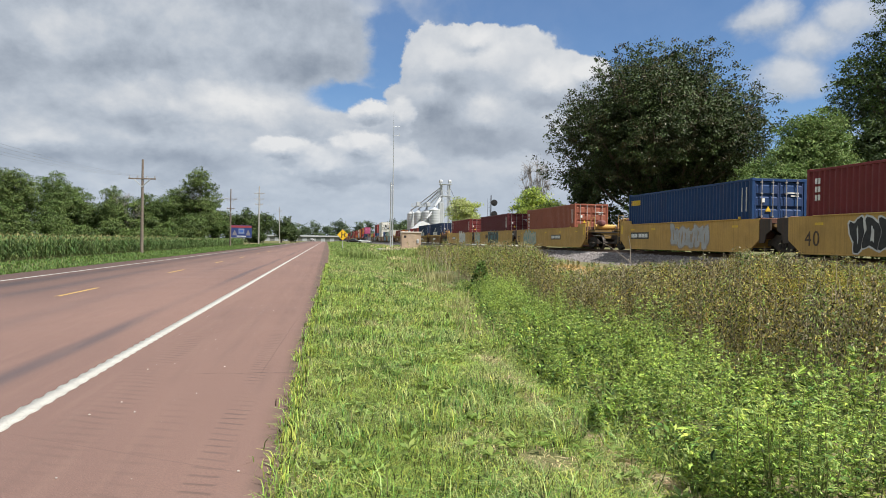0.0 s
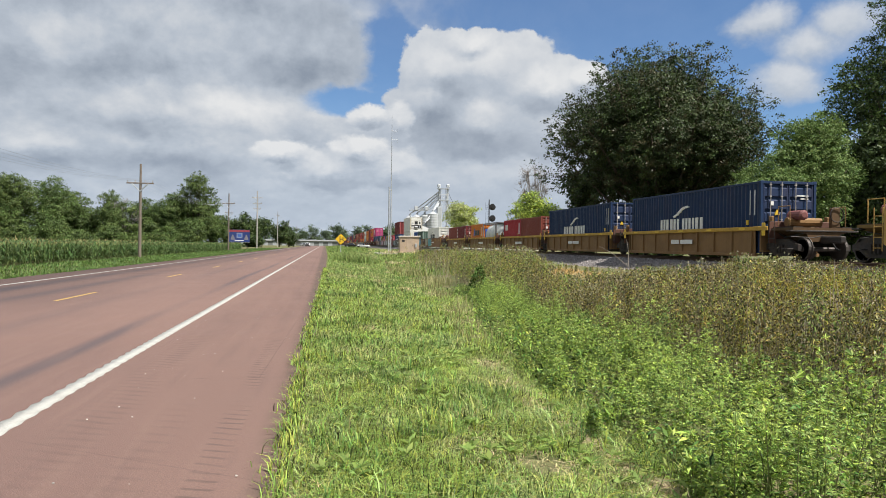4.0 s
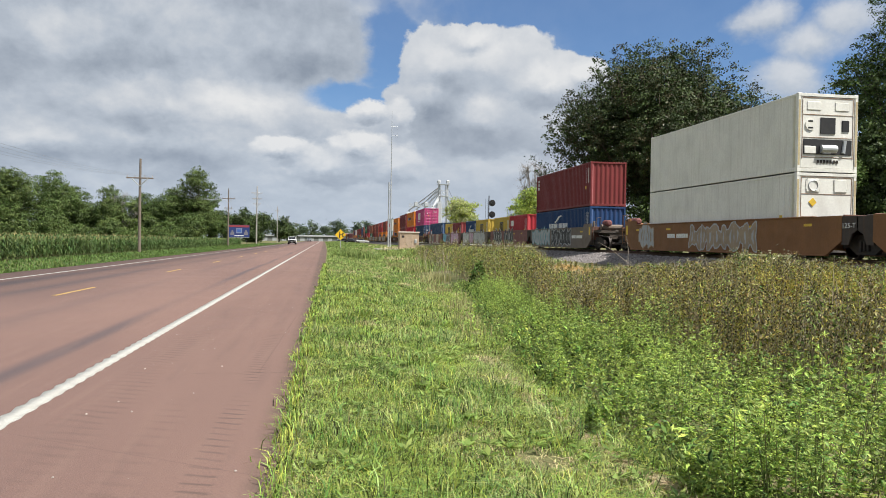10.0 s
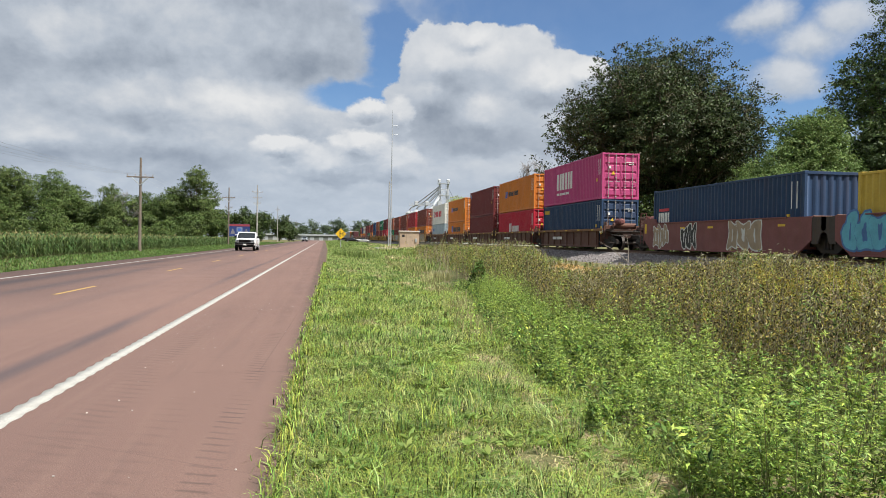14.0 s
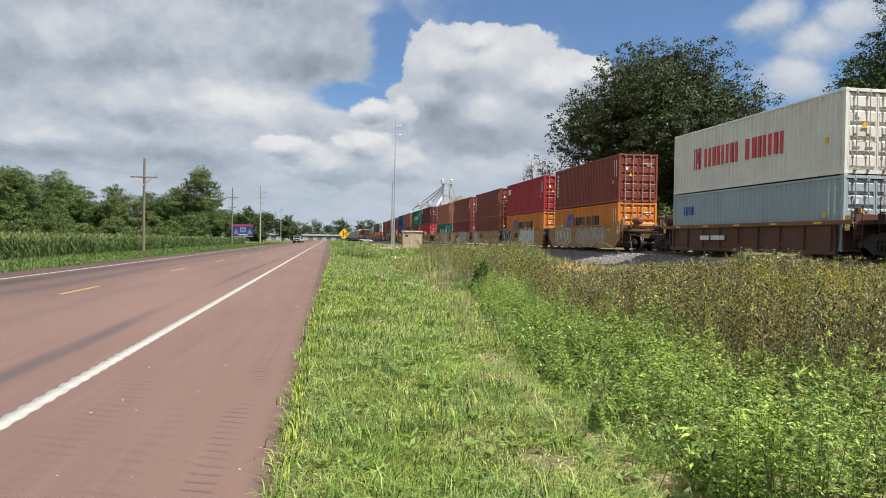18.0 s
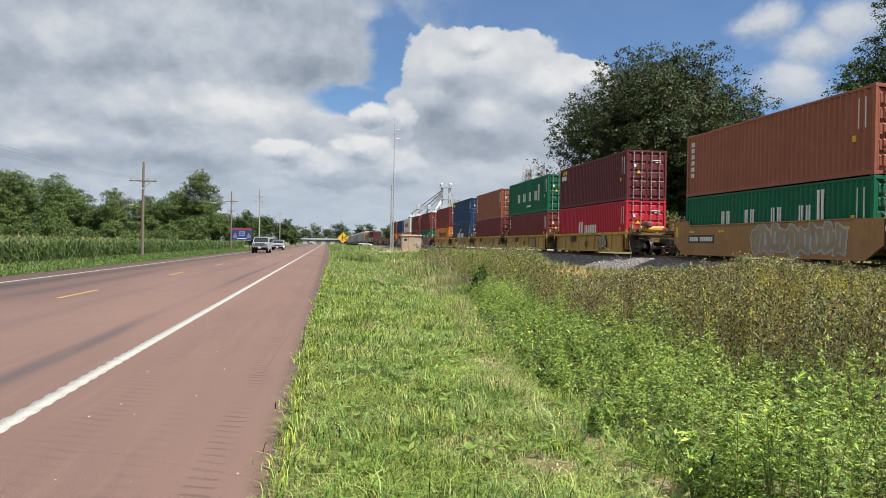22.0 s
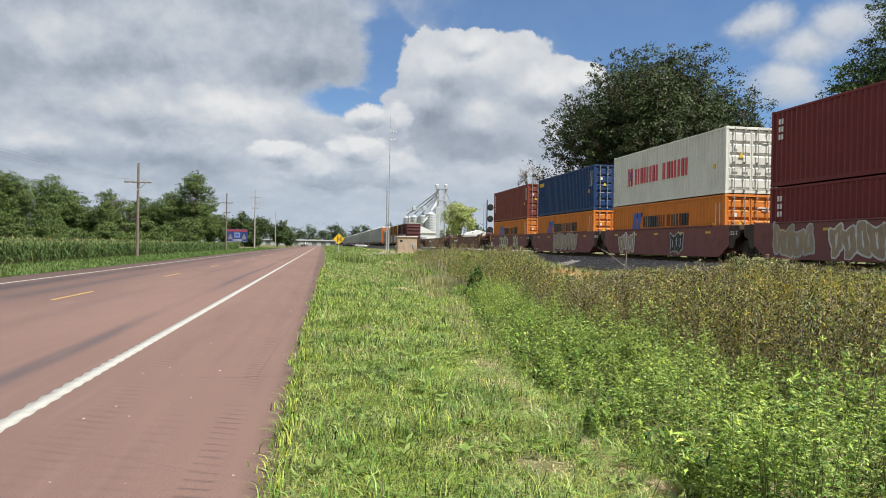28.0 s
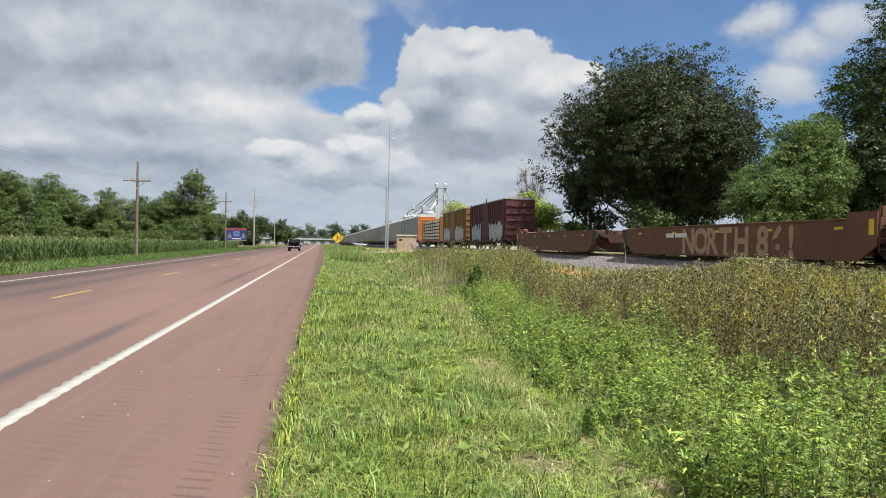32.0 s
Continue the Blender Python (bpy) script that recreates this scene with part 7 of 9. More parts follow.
def tree(x, y, height, rx, ry, mats, label, n_leaf=9000, leaf_size=0.30, trunk=0.3, lobes=14, base=0.22, seed=1, bare=False, name="tree", square=2.0, z=None):
    """A tree: tapered trunk, limbs that reach into the lobes of the crown, and leaves in clumps over those lobes."""
    r = np.random.default_rng(seed)
    t = empty(name, pose(x, y, land(x, y) if z is None else z), label=label, category="tree" if name == "tree" else name)
    zc, rz = height * (1 + base) / 2, height * (1 - base) / 2
    cs, rs = [], []
    for k in range(lobes):
        v = r.normal(size=3)
        v /= (abs(v) ** square).sum() ** (1 / square)
        q = r.random() ** 0.4 * 0.72
        taper = 1.0 - 0.25 * max(0.0, v[2]) * (2.0 / square) ** 2
        cs.append((v[0] * rx * q * taper, v[1] * ry * q * taper, zc + v[2] * rz * q))
        rs.append(r.uniform(0.26, 0.42) * min(rx, rz, ry) * (1.15 - 0.35 * q))
    cs, rs = np.array(cs), np.array(rs)
    bm = bmesh.new()
    fork = height * (base + 0.06)
    add_tube(bm, [(0, 0, -0.2), (0, 0, fork * 0.5), (0.05 * rx, 0, fork), (0.03 * rx, 0.04 * ry, zc * 1.05)], [trunk * 1.25, trunk, trunk * 0.85, trunk * 0.35], 8)
    for c, q in zip(cs, rs):
        s = Vector((0.05 * rx * r.random(), 0, fork * r.uniform(0.75, 1.25)))
        e = Vector(c)
        m = (s + e) / 2 + Vector((0, 0, -0.08 * (e - s).length + r.normal() * 0.15))
        add_tube(bm, [s, m, e, e + (e - s).normalized() * q * 0.6], [trunk * 0.42, trunk * 0.25, trunk * 0.12, 0.012], 5)
        if bare:
            for j in range(14):
                d = Vector(r.normal(size=3)) + (e - s).normalized() * 1.2
                add_tube(bm, [e, e + d * q * 0.22, e + d * q * 0.36 + Vector(r.normal(size=3)) * q * 0.2 + Vector((0, 0, 0.1))], [0.022, 0.014, 0.007], 3)
    part("trunk", bm, material("grey dead wood", (0.24, 0.22, 0.20), 0.9, second=(0.15, 0.135, 0.12), scale=3) if bare else bark, t, smooth=True)
    if bare:
        return t
    share = rs ** 2 / (rs ** 2).sum()
    clumps = max(40, n_leaf // 25)
    which = r.choice(lobes, clumps, p=share)
    v = unit(r.normal(size=(clumps, 3)) + np.array([0, 0, 0.2]))
    deep_ = r.random(clumps) < 0.3
    cc = cs[which] + v * (rs[which] * np.where(deep_, 0.9 * r.random(clumps) ** 0.5, 1.08 - 0.4 * r.random(clumps) ** 2))[:, None]
    own = r.integers(0, clumps, n_leaf)
    # each clump is a small spray of leaves, flatter than it is wide, that hangs off the lobe
    spread = leaf_size * r.uniform(0.75, 1.3, clumps)[own][:, None]
    P = cc[own] + r.normal(size=(n_leaf, 3)) * spread * (1, 1, 0.55)
    out = unit(v[own] + 0.6 * unit(P - np.array([0, 0, zc * 0.8])) + np.array([0, 0, 0.35]))
    D = v[own] * 0.5 + r.normal(size=(n_leaf, 3)) * 0.7 + np.array([0, 0, -0.3])
    pick = r.random(clumps)[own] + r.normal(0, 0.12, n_leaf)
    L = leaf_size * r.uniform(0.6, 1.35, n_leaf)
    cuts = np.linspace(0, 1, len(mats) + 1)
    for k, mat in enumerate(mats):
        sel = (pick >= (cuts[k] if k else -9)) & (pick < (cuts[k + 1] if k < len(mats) - 1 else 9))
        if sel.sum():
            leaf_mesh("crown", P[sel], D[sel], L[sel], L[sel] * 0.58, mat, t, fold=0.12, normal=out[sel], scatter=0.38)
    return t


def build_trees():
    d1 = leaf("oak leaf", (0.044, 0.066, 0.023), (0.030, 0.046, 0.017), 0.5, 0.4, 0.12, 0.3)
    d2 = leaf("oak leaf fresh", (0.075, 0.112, 0.034), (0.05, 0.078, 0.025), 0.5, 0.4, 0.16, 0.3)
    d4 = leaf("woodland leaf", (0.125, 0.17, 0.05), (0.085, 0.128, 0.04), 0.6, 0.4, 0.22, 0.3)
    d3 = leaf("oak leaf brownish", (0.062, 0.058, 0.026), (0.044, 0.05, 0.02), 0.5, 0.4, 0.15, 0.3)
    m1 = leaf("ash leaf", (0.125, 0.19, 0.052), (0.085, 0.14, 0.04), 0.6, 0.4, 0.28, 0.3)
    m2 = leaf("ash leaf pale", (0.165, 0.235, 0.072), (0.12, 0.18, 0.052), 0.6, 0.4, 0.28, 0.3)
    y1 = leaf("yellow-green leaf", (0.44, 0.52, 0.11), (0.34, 0.44, 0.09), 0.5, 0.35, 0.50, 0.4)
    y2 = leaf("pale olive leaf", (0.44, 0.47, 0.22), (0.34, 0.39, 0.16), 0.5, 0.35, 0.45, 0.4)
    # the great dark tree behind the track
    tree(31.7, 66, 20.4, 12.2, 10.5, (d1, d2, d1, d3), "large spreading dark green tree behind the track", 260000, 0.21, 0.5, 96, 0.14, 12, square=2.6)
    tree(37.5, 70, 15.5, 5.5, 6.0, (d1, d3), "dark green tree with browning twigs", 14000, 0.33, 0.35, 12, 0.2, 14)
    tree(27.6, 73, 12.5, 4.2, 5.0, (d1, d2), "dark green tree beside the great tree", 13000, 0.33, 0.3, 11, 0.1, 15)
    # lighter trees to its right
    tree(30.8, 43.4, 10.8, 4.3, 4.0, (m1, m2), "light green ash tree behind the track", 74000, 0.155, 0.3, 26, 0.12, 21)
    tree(27.4, 41.6, 7.4, 3.0, 3.0, (m2, m1), "pale green young tree with drooping boughs", 40000, 0.14, 0.2, 18, 0.08, 22)
    tree(44.5, 58, 15.0, 5.0, 5.0, (m1, d2), "green tree behind the track", 14000, 0.3, 0.3, 12, 0.15, 23)
    tree(41.6, 46, 24.0, 6.8, 7.0, (d2, m1, d1), "tall dark green tree with feathery boughs", 90000, 0.19, 0.4, 38, 0.1, 25)
    tree(36.5, 43, 11.0, 3.4, 3.4, (d1, d2), "dark green tree behind the track", 14000, 0.27, 0.25, 12, 0.1, 26)
    for k, (x, y, h) in enumerate(((28, 60, 6.0), (33, 62, 6.5), (37, 48, 5.0), (41, 52, 6.5), (46, 50, 7.5), (50, 62, 12), (23.4, 64, 4.0), (24.5, 52, 3.0), (27, 46, 3.2), (33.5, 45, 3.4), (34, 39, 3.8))):
        tree(x, y, h, 2.6 + 0.12 * h, 2.4 + 0.12 * h, (d1, m1), "leafy undergrowth below the trees behind the track", 5200, 0.26, 0.12, 8, 0.02, 40 + k, name="bush")
    # pale bush, bare twigs and the thin pale tree farther on
    tree(24.0, 79, 8.2, 4.6, 3.6, (y1, y1, m2), "bright yellow-green bushy tree behind the track", 16000, 0.24, 0.2, 14, 0.05, 31)
    tree(24.6, 84, 11.7, 3.6, 3.2, (d1,), "half-dead tree with bare grey twigs", 0, 0.3, 0.17, 46, 0.25, 33, bare=True)
    tree(31.6, 168, 13.2, 5.0, 4.6, (y2, y2, y1), "thin pale olive tree beside the grain bins", 12000, 0.38, 0.22, 16, 0.12, 35)
    # the wood behind the corn
    r = np.random.default_rng(5)
    spec = ((-67, 150, 16.4, 8), (-59, 143, 14.6, 7.5), (-51, 146, 14.6, 6.5), (-43.5, 140, 10.6, 5), (-55, 139, 14.8, 5.5), (-47.5, 142, 12.8, 5), (-71, 140, 12, 7), (-36.5, 138, 10.8, 5), (-33, 146, 10.2, 4.6), (-28.5, 142, 11.0, 4.6), (-23.4, 142, 16.4, 4.8), (-22.0, 150, 10.5, 3.0), (-26, 152, 9.5, 5), (-40, 150, 7.6, 6), (-47, 136, 6.8, 5), (-54, 136, 8.2, 5), (-30, 136, 5.6, 4), (-24, 137, 5.8, 4), (-62, 136, 7.5, 5))
    spec += tuple((-78 + 4.6 * j, 131 + 2 * (j % 2), 3.6 + (j * 7 % 5) * 0.35, 3.4) for j in range(13))
    for k, (x, y, h, rx) in enumerate(spec):
        mats = ((d4, d2, m1), (d4, d4, d2), (m1, d4, d2))[k % 3]
        tree(x, y, h, rx, rx * 0.9, mats, "green deciduous tree at the edge of the cornfield", 22000 if h > 9 else 8000, 0.26 if h > 9 else 0.30, 0.25, 22, -0.02 if h < 10 else 0.04, 60 + k)
    tree(-35.5, 137, 10.6, 4.0, 3.0, (d1,), "half-dead grey tree among green trees", 0, 0.3, 0.16, 40, 0.2, 90, bare=True)
    for k, (x, y, h, rx) in enumerate(((-31, 290, 14.5, 7), (-25, 300, 12.5, 6), (-18.5, 310, 11.5, 5), (-38, 290, 13, 8), (-46, 280, 13, 8), (-56, 270, 12, 9), (-15.5, 330, 8, 4), (-28, 232, 5, 4), (-24, 262, 4, 4))):
        tree(x, y, h, rx, rx, (d1, d2), "dark green trees beyond the billboard", 3600, 0.75, 0.3, 10, 0.03, 100 + k)
    # woods along the horizon, with the haze mixed into their grey-green leaf colours
    far1 = leaf("hazed far leaf", (0.115, 0.155, 0.085), (0.085, 0.12, 0.075), 0.7, 0.35, 0.2, 0.02)
    far2 = leaf("hazed far leaf dark", (0.08, 0.115, 0.07), (0.06, 0.09, 0.06), 0.7, 0.35, 0.2, 0.02)
    k = 0
    for x in np.arange(-420, 360, 14):
        yy = 900 + r.uniform(-60, 80)
        h = r.uniform(24, 36)
        tree(x + r.uniform(-6, 6), yy, h, r.uniform(9, 15), 10, (far1, far2), "distant green tree on the horizon", 1500, 1.8, 0.5, 10, -0.05, 200 + k, z=-2.0)
        k += 1
    for x, yy, h in ((20, 700, 15), (32, 640, 14), (44, 560, 15), (58, 600, 18), (70, 520, 16), (52, 470, 12), (80, 600, 17), (38, 540, 9), (-5, 760, 9), (8, 780, 10)):
        tree(x, yy, h, h * 0.55, 8, (far1, d2), "distant green tree beyond the crossing", 2600, 0.95, 0.4, 10, -0.02, 300 + k, z=-0.6)
        k += 1


build_grass()
build_weeds()
build_corn()
build_trees()

# ---------------------------------------------------------------- things along the road and the track
pole_wood = material("weathered pole wood", (0.20, 0.165, 0.135), 0.9, second=(0.13, 0.105, 0.085), scale=1.5, amount=0.7, grain=15, grain_amount=0.3, streak=0.2)
pole_grey = material("grey pole wood", (0.38, 0.36, 0.33), 0.85, second=(0.26, 0.24, 0.22), scale=1.5, amount=0.6, grain=15)


def utility_pole(x, y, h, arms, mat, label, second=True, r=0.15):
    p = empty("utility_pole", pose(x, y, land(x, y)), label=label, category="utility pole", group="utility poles along the road")
    part("pole", tube([(0, 0, -0.3), (0, 0, h * 0.5), (0.02, 0, h)], [r, r * 0.85, r * 0.62], 10), mat, p)
    tops = []
    for z, w in arms:
        part("crossarm", box(-w / 2, w / 2, -0.14, -0.03, z - 0.06, z + 0.06, 0.01), mat, p)
        for sx in (-1, 1):
            part("brace", tube([(sx * 0.72, -0.15, z - 0.04), (0, -0.12, z - 0.75)], 0.045, 5), galv, p)
        for q in (-0.46, -0.18, 0.18, 0.46) if w > 1.6 else (-0.42, 0.42):
            part("insulator", tube([(q * w, -0.085, z + 0.05), (q * w, -0.085, z + 0.12), (q * w, -0.085, z + 0.16), (q * w, -0.085, z + 0.26)], [0.02, 0.055, 0.03, 0.045], 8), material("porcelain", (0.35, 0.33, 0.31), 0.25), p, "porcelain insulator")
            tops.append((x + q * w, y - 0.085, land(x, y) + z + 0.26))
    return tops


def build_poles():
    a = utility_pole(-16.95, 71.5, 8.75, ((6.95, 2.4),), pole_wood, "weathered wooden utility pole with one crossarm")
    b = utility_pole(-17.1, 136, 10.4, ((8.6, 2.2), (6.9, 1.4)), pole_wood, "weathered wooden utility pole with two crossarms")
    c = utility_pole(-16.4, 184, 14.3, ((12.6, 2.6), (11.2, 2.2), (9.9, 1.8)), pole_grey, "tall grey utility pole with three crossarms", r=0.18)
    d = utility_pole(-17.2, 276, 13.3, ((11.8, 1.6),), pole_grey, "grey utility pole far along the road")
    e = utility_pole(-17.2, 360, 12.5, ((11.0, 1.6),), pole_wood, "wooden utility pole far along the road")
    f = utility_pole(-17.2, 455, 12.5, ((11.0, 1.6),), pole_wood, "wooden utility pole far along the road")
    z0 = utility_pole(-16.9, 8.0, 8.75, ((6.95, 2.4),), pole_wood, "weathered wooden utility pole with one crossarm")
    wire = material("aluminium wire", (0.36, 0.37, 0.38), 0.5, 0.6)
    for s, t in ((z0, a), (a, b), (b, c), (c, d), (d, e), (e, f)):
        for p, q in zip(s[:4], t[:4] if len(t) >= 4 else (t * 2)[:4]):
            pts = [(p[0] + (q[0] - p[0]) * k, p[1] + (q[1] - p[1]) * k, p[2] + (q[2] - p[2]) * k - 1.2 * 4 * k * (1 - k)) for k in np.linspace(0, 1, 13)]
            tagged(part("overhead_wire", tube(pts, 0.006, 4), wire), "thin sagging overhead wire between poles", "wire", "overhead wires")


def build_mast():
    x, y, z = 9.0, 100.7, 0.3
    m = empty("antenna_mast", pose(x, y, z), label="tall thin galvanised antenna mast with a side pole", category="mast")
    part("main_tube", tube([(0, 0, 0), (0, 0, 6), (0, 0, 12), (0, 0, 17.6)], [0.095, 0.085, 0.06, 0.035], 8), galv, m)
    part("side_tube", tube([(-0.28, 0, 0), (-0.28, 0, 9.1)], [0.10, 0.09], 8), galv, m)
    for k in (1.2, 4.5, 8.6):
        part("clamp", box(-0.36, 0.1, -0.06, 0.06, k, k + 0.12, 0.01), galv, m)
    part("antenna", tube([(0, 0, 17.4), (0, 0, 18.9)], 0.018, 5), galv, m)
    for zz in (15.6, 16.8):
        part("antenna_boom", tube([(-0.1, 0, zz), (0.85, 0, zz)], 0.02, 5), galv, m)
        for q in (0.3, 0.55, 0.8):
            part("antenna_element", tube([(q, 0, zz - 0.35), (q, 0, zz + 0.35)], 0.012, 4), galv, m)
    part("base_plate", box(-0.6, 0.4, -0.4, 0.4, -0.1, 0.08, 0.02), material("concrete", (0.42, 0.40, 0.37), 0.9, second=(0.3, 0.28, 0.26), scale=4, amount=0.6), m)


def build_hut():
    h = empty("signal_hut", pose(11.15, 97.4, 0.28, 0, 0, -2), label="small tan concrete railway equipment hut", category="hut")
    wall = material("tan aggregate concrete", (0.47, 0.355, 0.25), 0.9, second=(0.36, 0.27, 0.20), scale=1.2, amount=0.8, grain=25, grain_amount=0.3, bump=0.3)
    part("wall", box(-1.28, 1.28, -1.25, 1.25, 0, 2.15, 0.02), wall, h)
    part("roof", box(-1.38, 1.38, -1.35, 1.35, 2.15, 2.32, 0.03), material("pale concrete", (0.58, 0.52, 0.45), 0.85, second=(0.45, 0.4, 0.34), scale=2), h, "pale concrete roof slab")
    part("door", box(-0.42, 0.48, -1.275, -1.24, 0.05, 1.95, 0.01), material("tan door", (0.43, 0.33, 0.24), 0.6), h)
    part("handle", tube([(0.36, -1.30, 0.95), (0.36, -1.30, 1.1)], 0.02, 6), steel, h)
    part("vent", box(-1.0, -0.65, -1.27, -1.24, 1.5, 1.8, 0.01), steel, h)
    part("cable_box", box(0.7, 1.0, -1.36, -1.25, 0.8, 1.3, 0.02), galv, h)
    pad = empty("gravel_pad", label="pale crushed-stone pad around the hut", category="gravel", kind="structure")
    part("surface", prism([(6.8, 94), (14.0, 94.5), (14.5, 116), (8.5, 118), (6.2, 104)], "z", 0.1, 0.33), material("pale gravel", (0.52, 0.49, 0.45), 0.95, second=(0.38, 0.35, 0.31), scale=1, grain=12, grain_amount=0.4, bump=0.6, bump_scale=12, coords="World"), pad)


def build_sign():
    s = empty("warning_sign", pose(1.92, 88, land(1.92, 88) + 0.25), label="yellow diamond warning sign with black side-road symbol", category="sign")
    part("post", box(-0.04, 0.04, 0.02, 0.08, -0.6, 2.6), galv, s)
    part("panel", prism([(0, 1.25), (0.66, 1.91), (0, 2.57), (-0.66, 1.91)], "y", -0.01, 0.005), material("reflective yellow", (0.80, 0.50, 0.02), 0.45, second=(0.7, 0.42, 0.02), scale=3), s)
    for b in ((-0.16, -0.06, 1.55, 2.27), (-0.06, 0.2, 1.86, 1.96)):
        part("symbol_bar", box(b[0], b[1], -0.018, -0.009, b[2], b[3]), black_paint, s)
    part("symbol_bar", box(0.2, 0.28, -0.018, -0.009, 1.66, 2.16), black_paint, s)
    for z in (1.75, 2.07):
        part("symbol_bar", box(0.32, 0.40, -0.018, -0.009, z - 0.06, z + 0.06), black_paint, s)


def build_signal():
    s = empty("railway_signal", pose(22.7, 100, 0.3), label="black railway signal mast with three round target heads", category="signal")
    part("mast", tube([(0, 0, 0), (0, 0, 7.6)], [0.09, 0.07], 8), black_paint, s)
    for k, z in enumerate((6.55, 4.95, 3.4)):
        part("target", tube([(0.42, -0.25, z), (0.42, -0.22, z)], [0.46, 0.46], 24), black_paint, s, "round black target")
        part("lamp_housing", tube([(0.42, -0.2, z), (0.42, 0.1, z)], [0.2, 0.2], 12), black_paint, s)
        part("visor", tube([(0.42, -0.48, z), (0.42, -0.25, z)], [0.16, 0.16], 12), black_paint, s)
        part("bracket", box(0, 0.42, -0.05, 0.05, z - 0.04, z + 0.04), steel, s)
    lad = bmesh.new()
    for q in (-0.45, -0.12):
        add_tube(lad, [(q, 0.1, 0.2), (q, 0.1, 7.2)], [0.016, 0.016], 5)
    for k in range(22):
        add_tube(lad, [(-0.45, 0.1, 0.5 + 0.3 * k), (-0.12, 0.1, 0.5 + 0.3 * k)], [0.01, 0.01], 4)
    part("ladder", lad, steel, s)
    part("foundation", box(-0.4, 0.4, -0.4, 0.4, -0.3, 0.1, 0.02), MATS["concrete"], s)


def build_billboard():
    b = empty("billboard", pose(-22.3, 200, land(-22, 200)), label="roadside billboard with red and blue panel on steel posts", category="billboard")
    for x in (-2.0, 0.0, 2.0):
        part("post", box(x - 0.1, x + 0.1, 0.05, 0.25, -0.3, 4.4), steel, b)
    part("panel", box(-2.65, 2.65, -0.06, 0.04, 1.75, 4.95, 0.02), material("navy vinyl", (0.02, 0.04, 0.16), 0.5, second=(0.03, 0.05, 0.2), scale=1), b)
    part("poster_band", box(-2.6, 2.6, -0.075, -0.062, 4.35, 4.9), material("red vinyl", (0.30, 0.05, 0.07), 0.5), b, "red band")
    part("poster_band", box(-0.75, 0.75, -0.075, -0.062, 2.75, 4.1), material("pale vinyl", (0.20, 0.25, 0.40), 0.5), b, "pale panel")
    part("poster_band", box(-0.5, 0.5, -0.085, -0.077, 3.1, 3.8), material("mid blue vinyl", (0.05, 0.12, 0.4), 0.5), b, "blue square")
    for x in (-1.75, 1.75):
        part("poster_shape", prism([(x - 0.55, 2.3), (x + 0.55, 2.3), (x + 0.45, 2.95), (x + 0.2, 3.2), (x + 0.2, 3.6), (x - 0.2, 3.6), (x - 0.2, 3.2), (x - 0.45, 2.95)], "y", -0.075, -0.062), material("grey vinyl", (0.20, 0.19, 0.22), 0.5), b, "plain grey shape")
    part("poster_band", box(-1.2, 1.2, -0.075, -0.062, 2.0, 2.2), white_paint, b, "white bar")
    part("catwalk", box(-2.7, 2.7, -0.5, -0.06, 1.62, 1.7), galv, b)


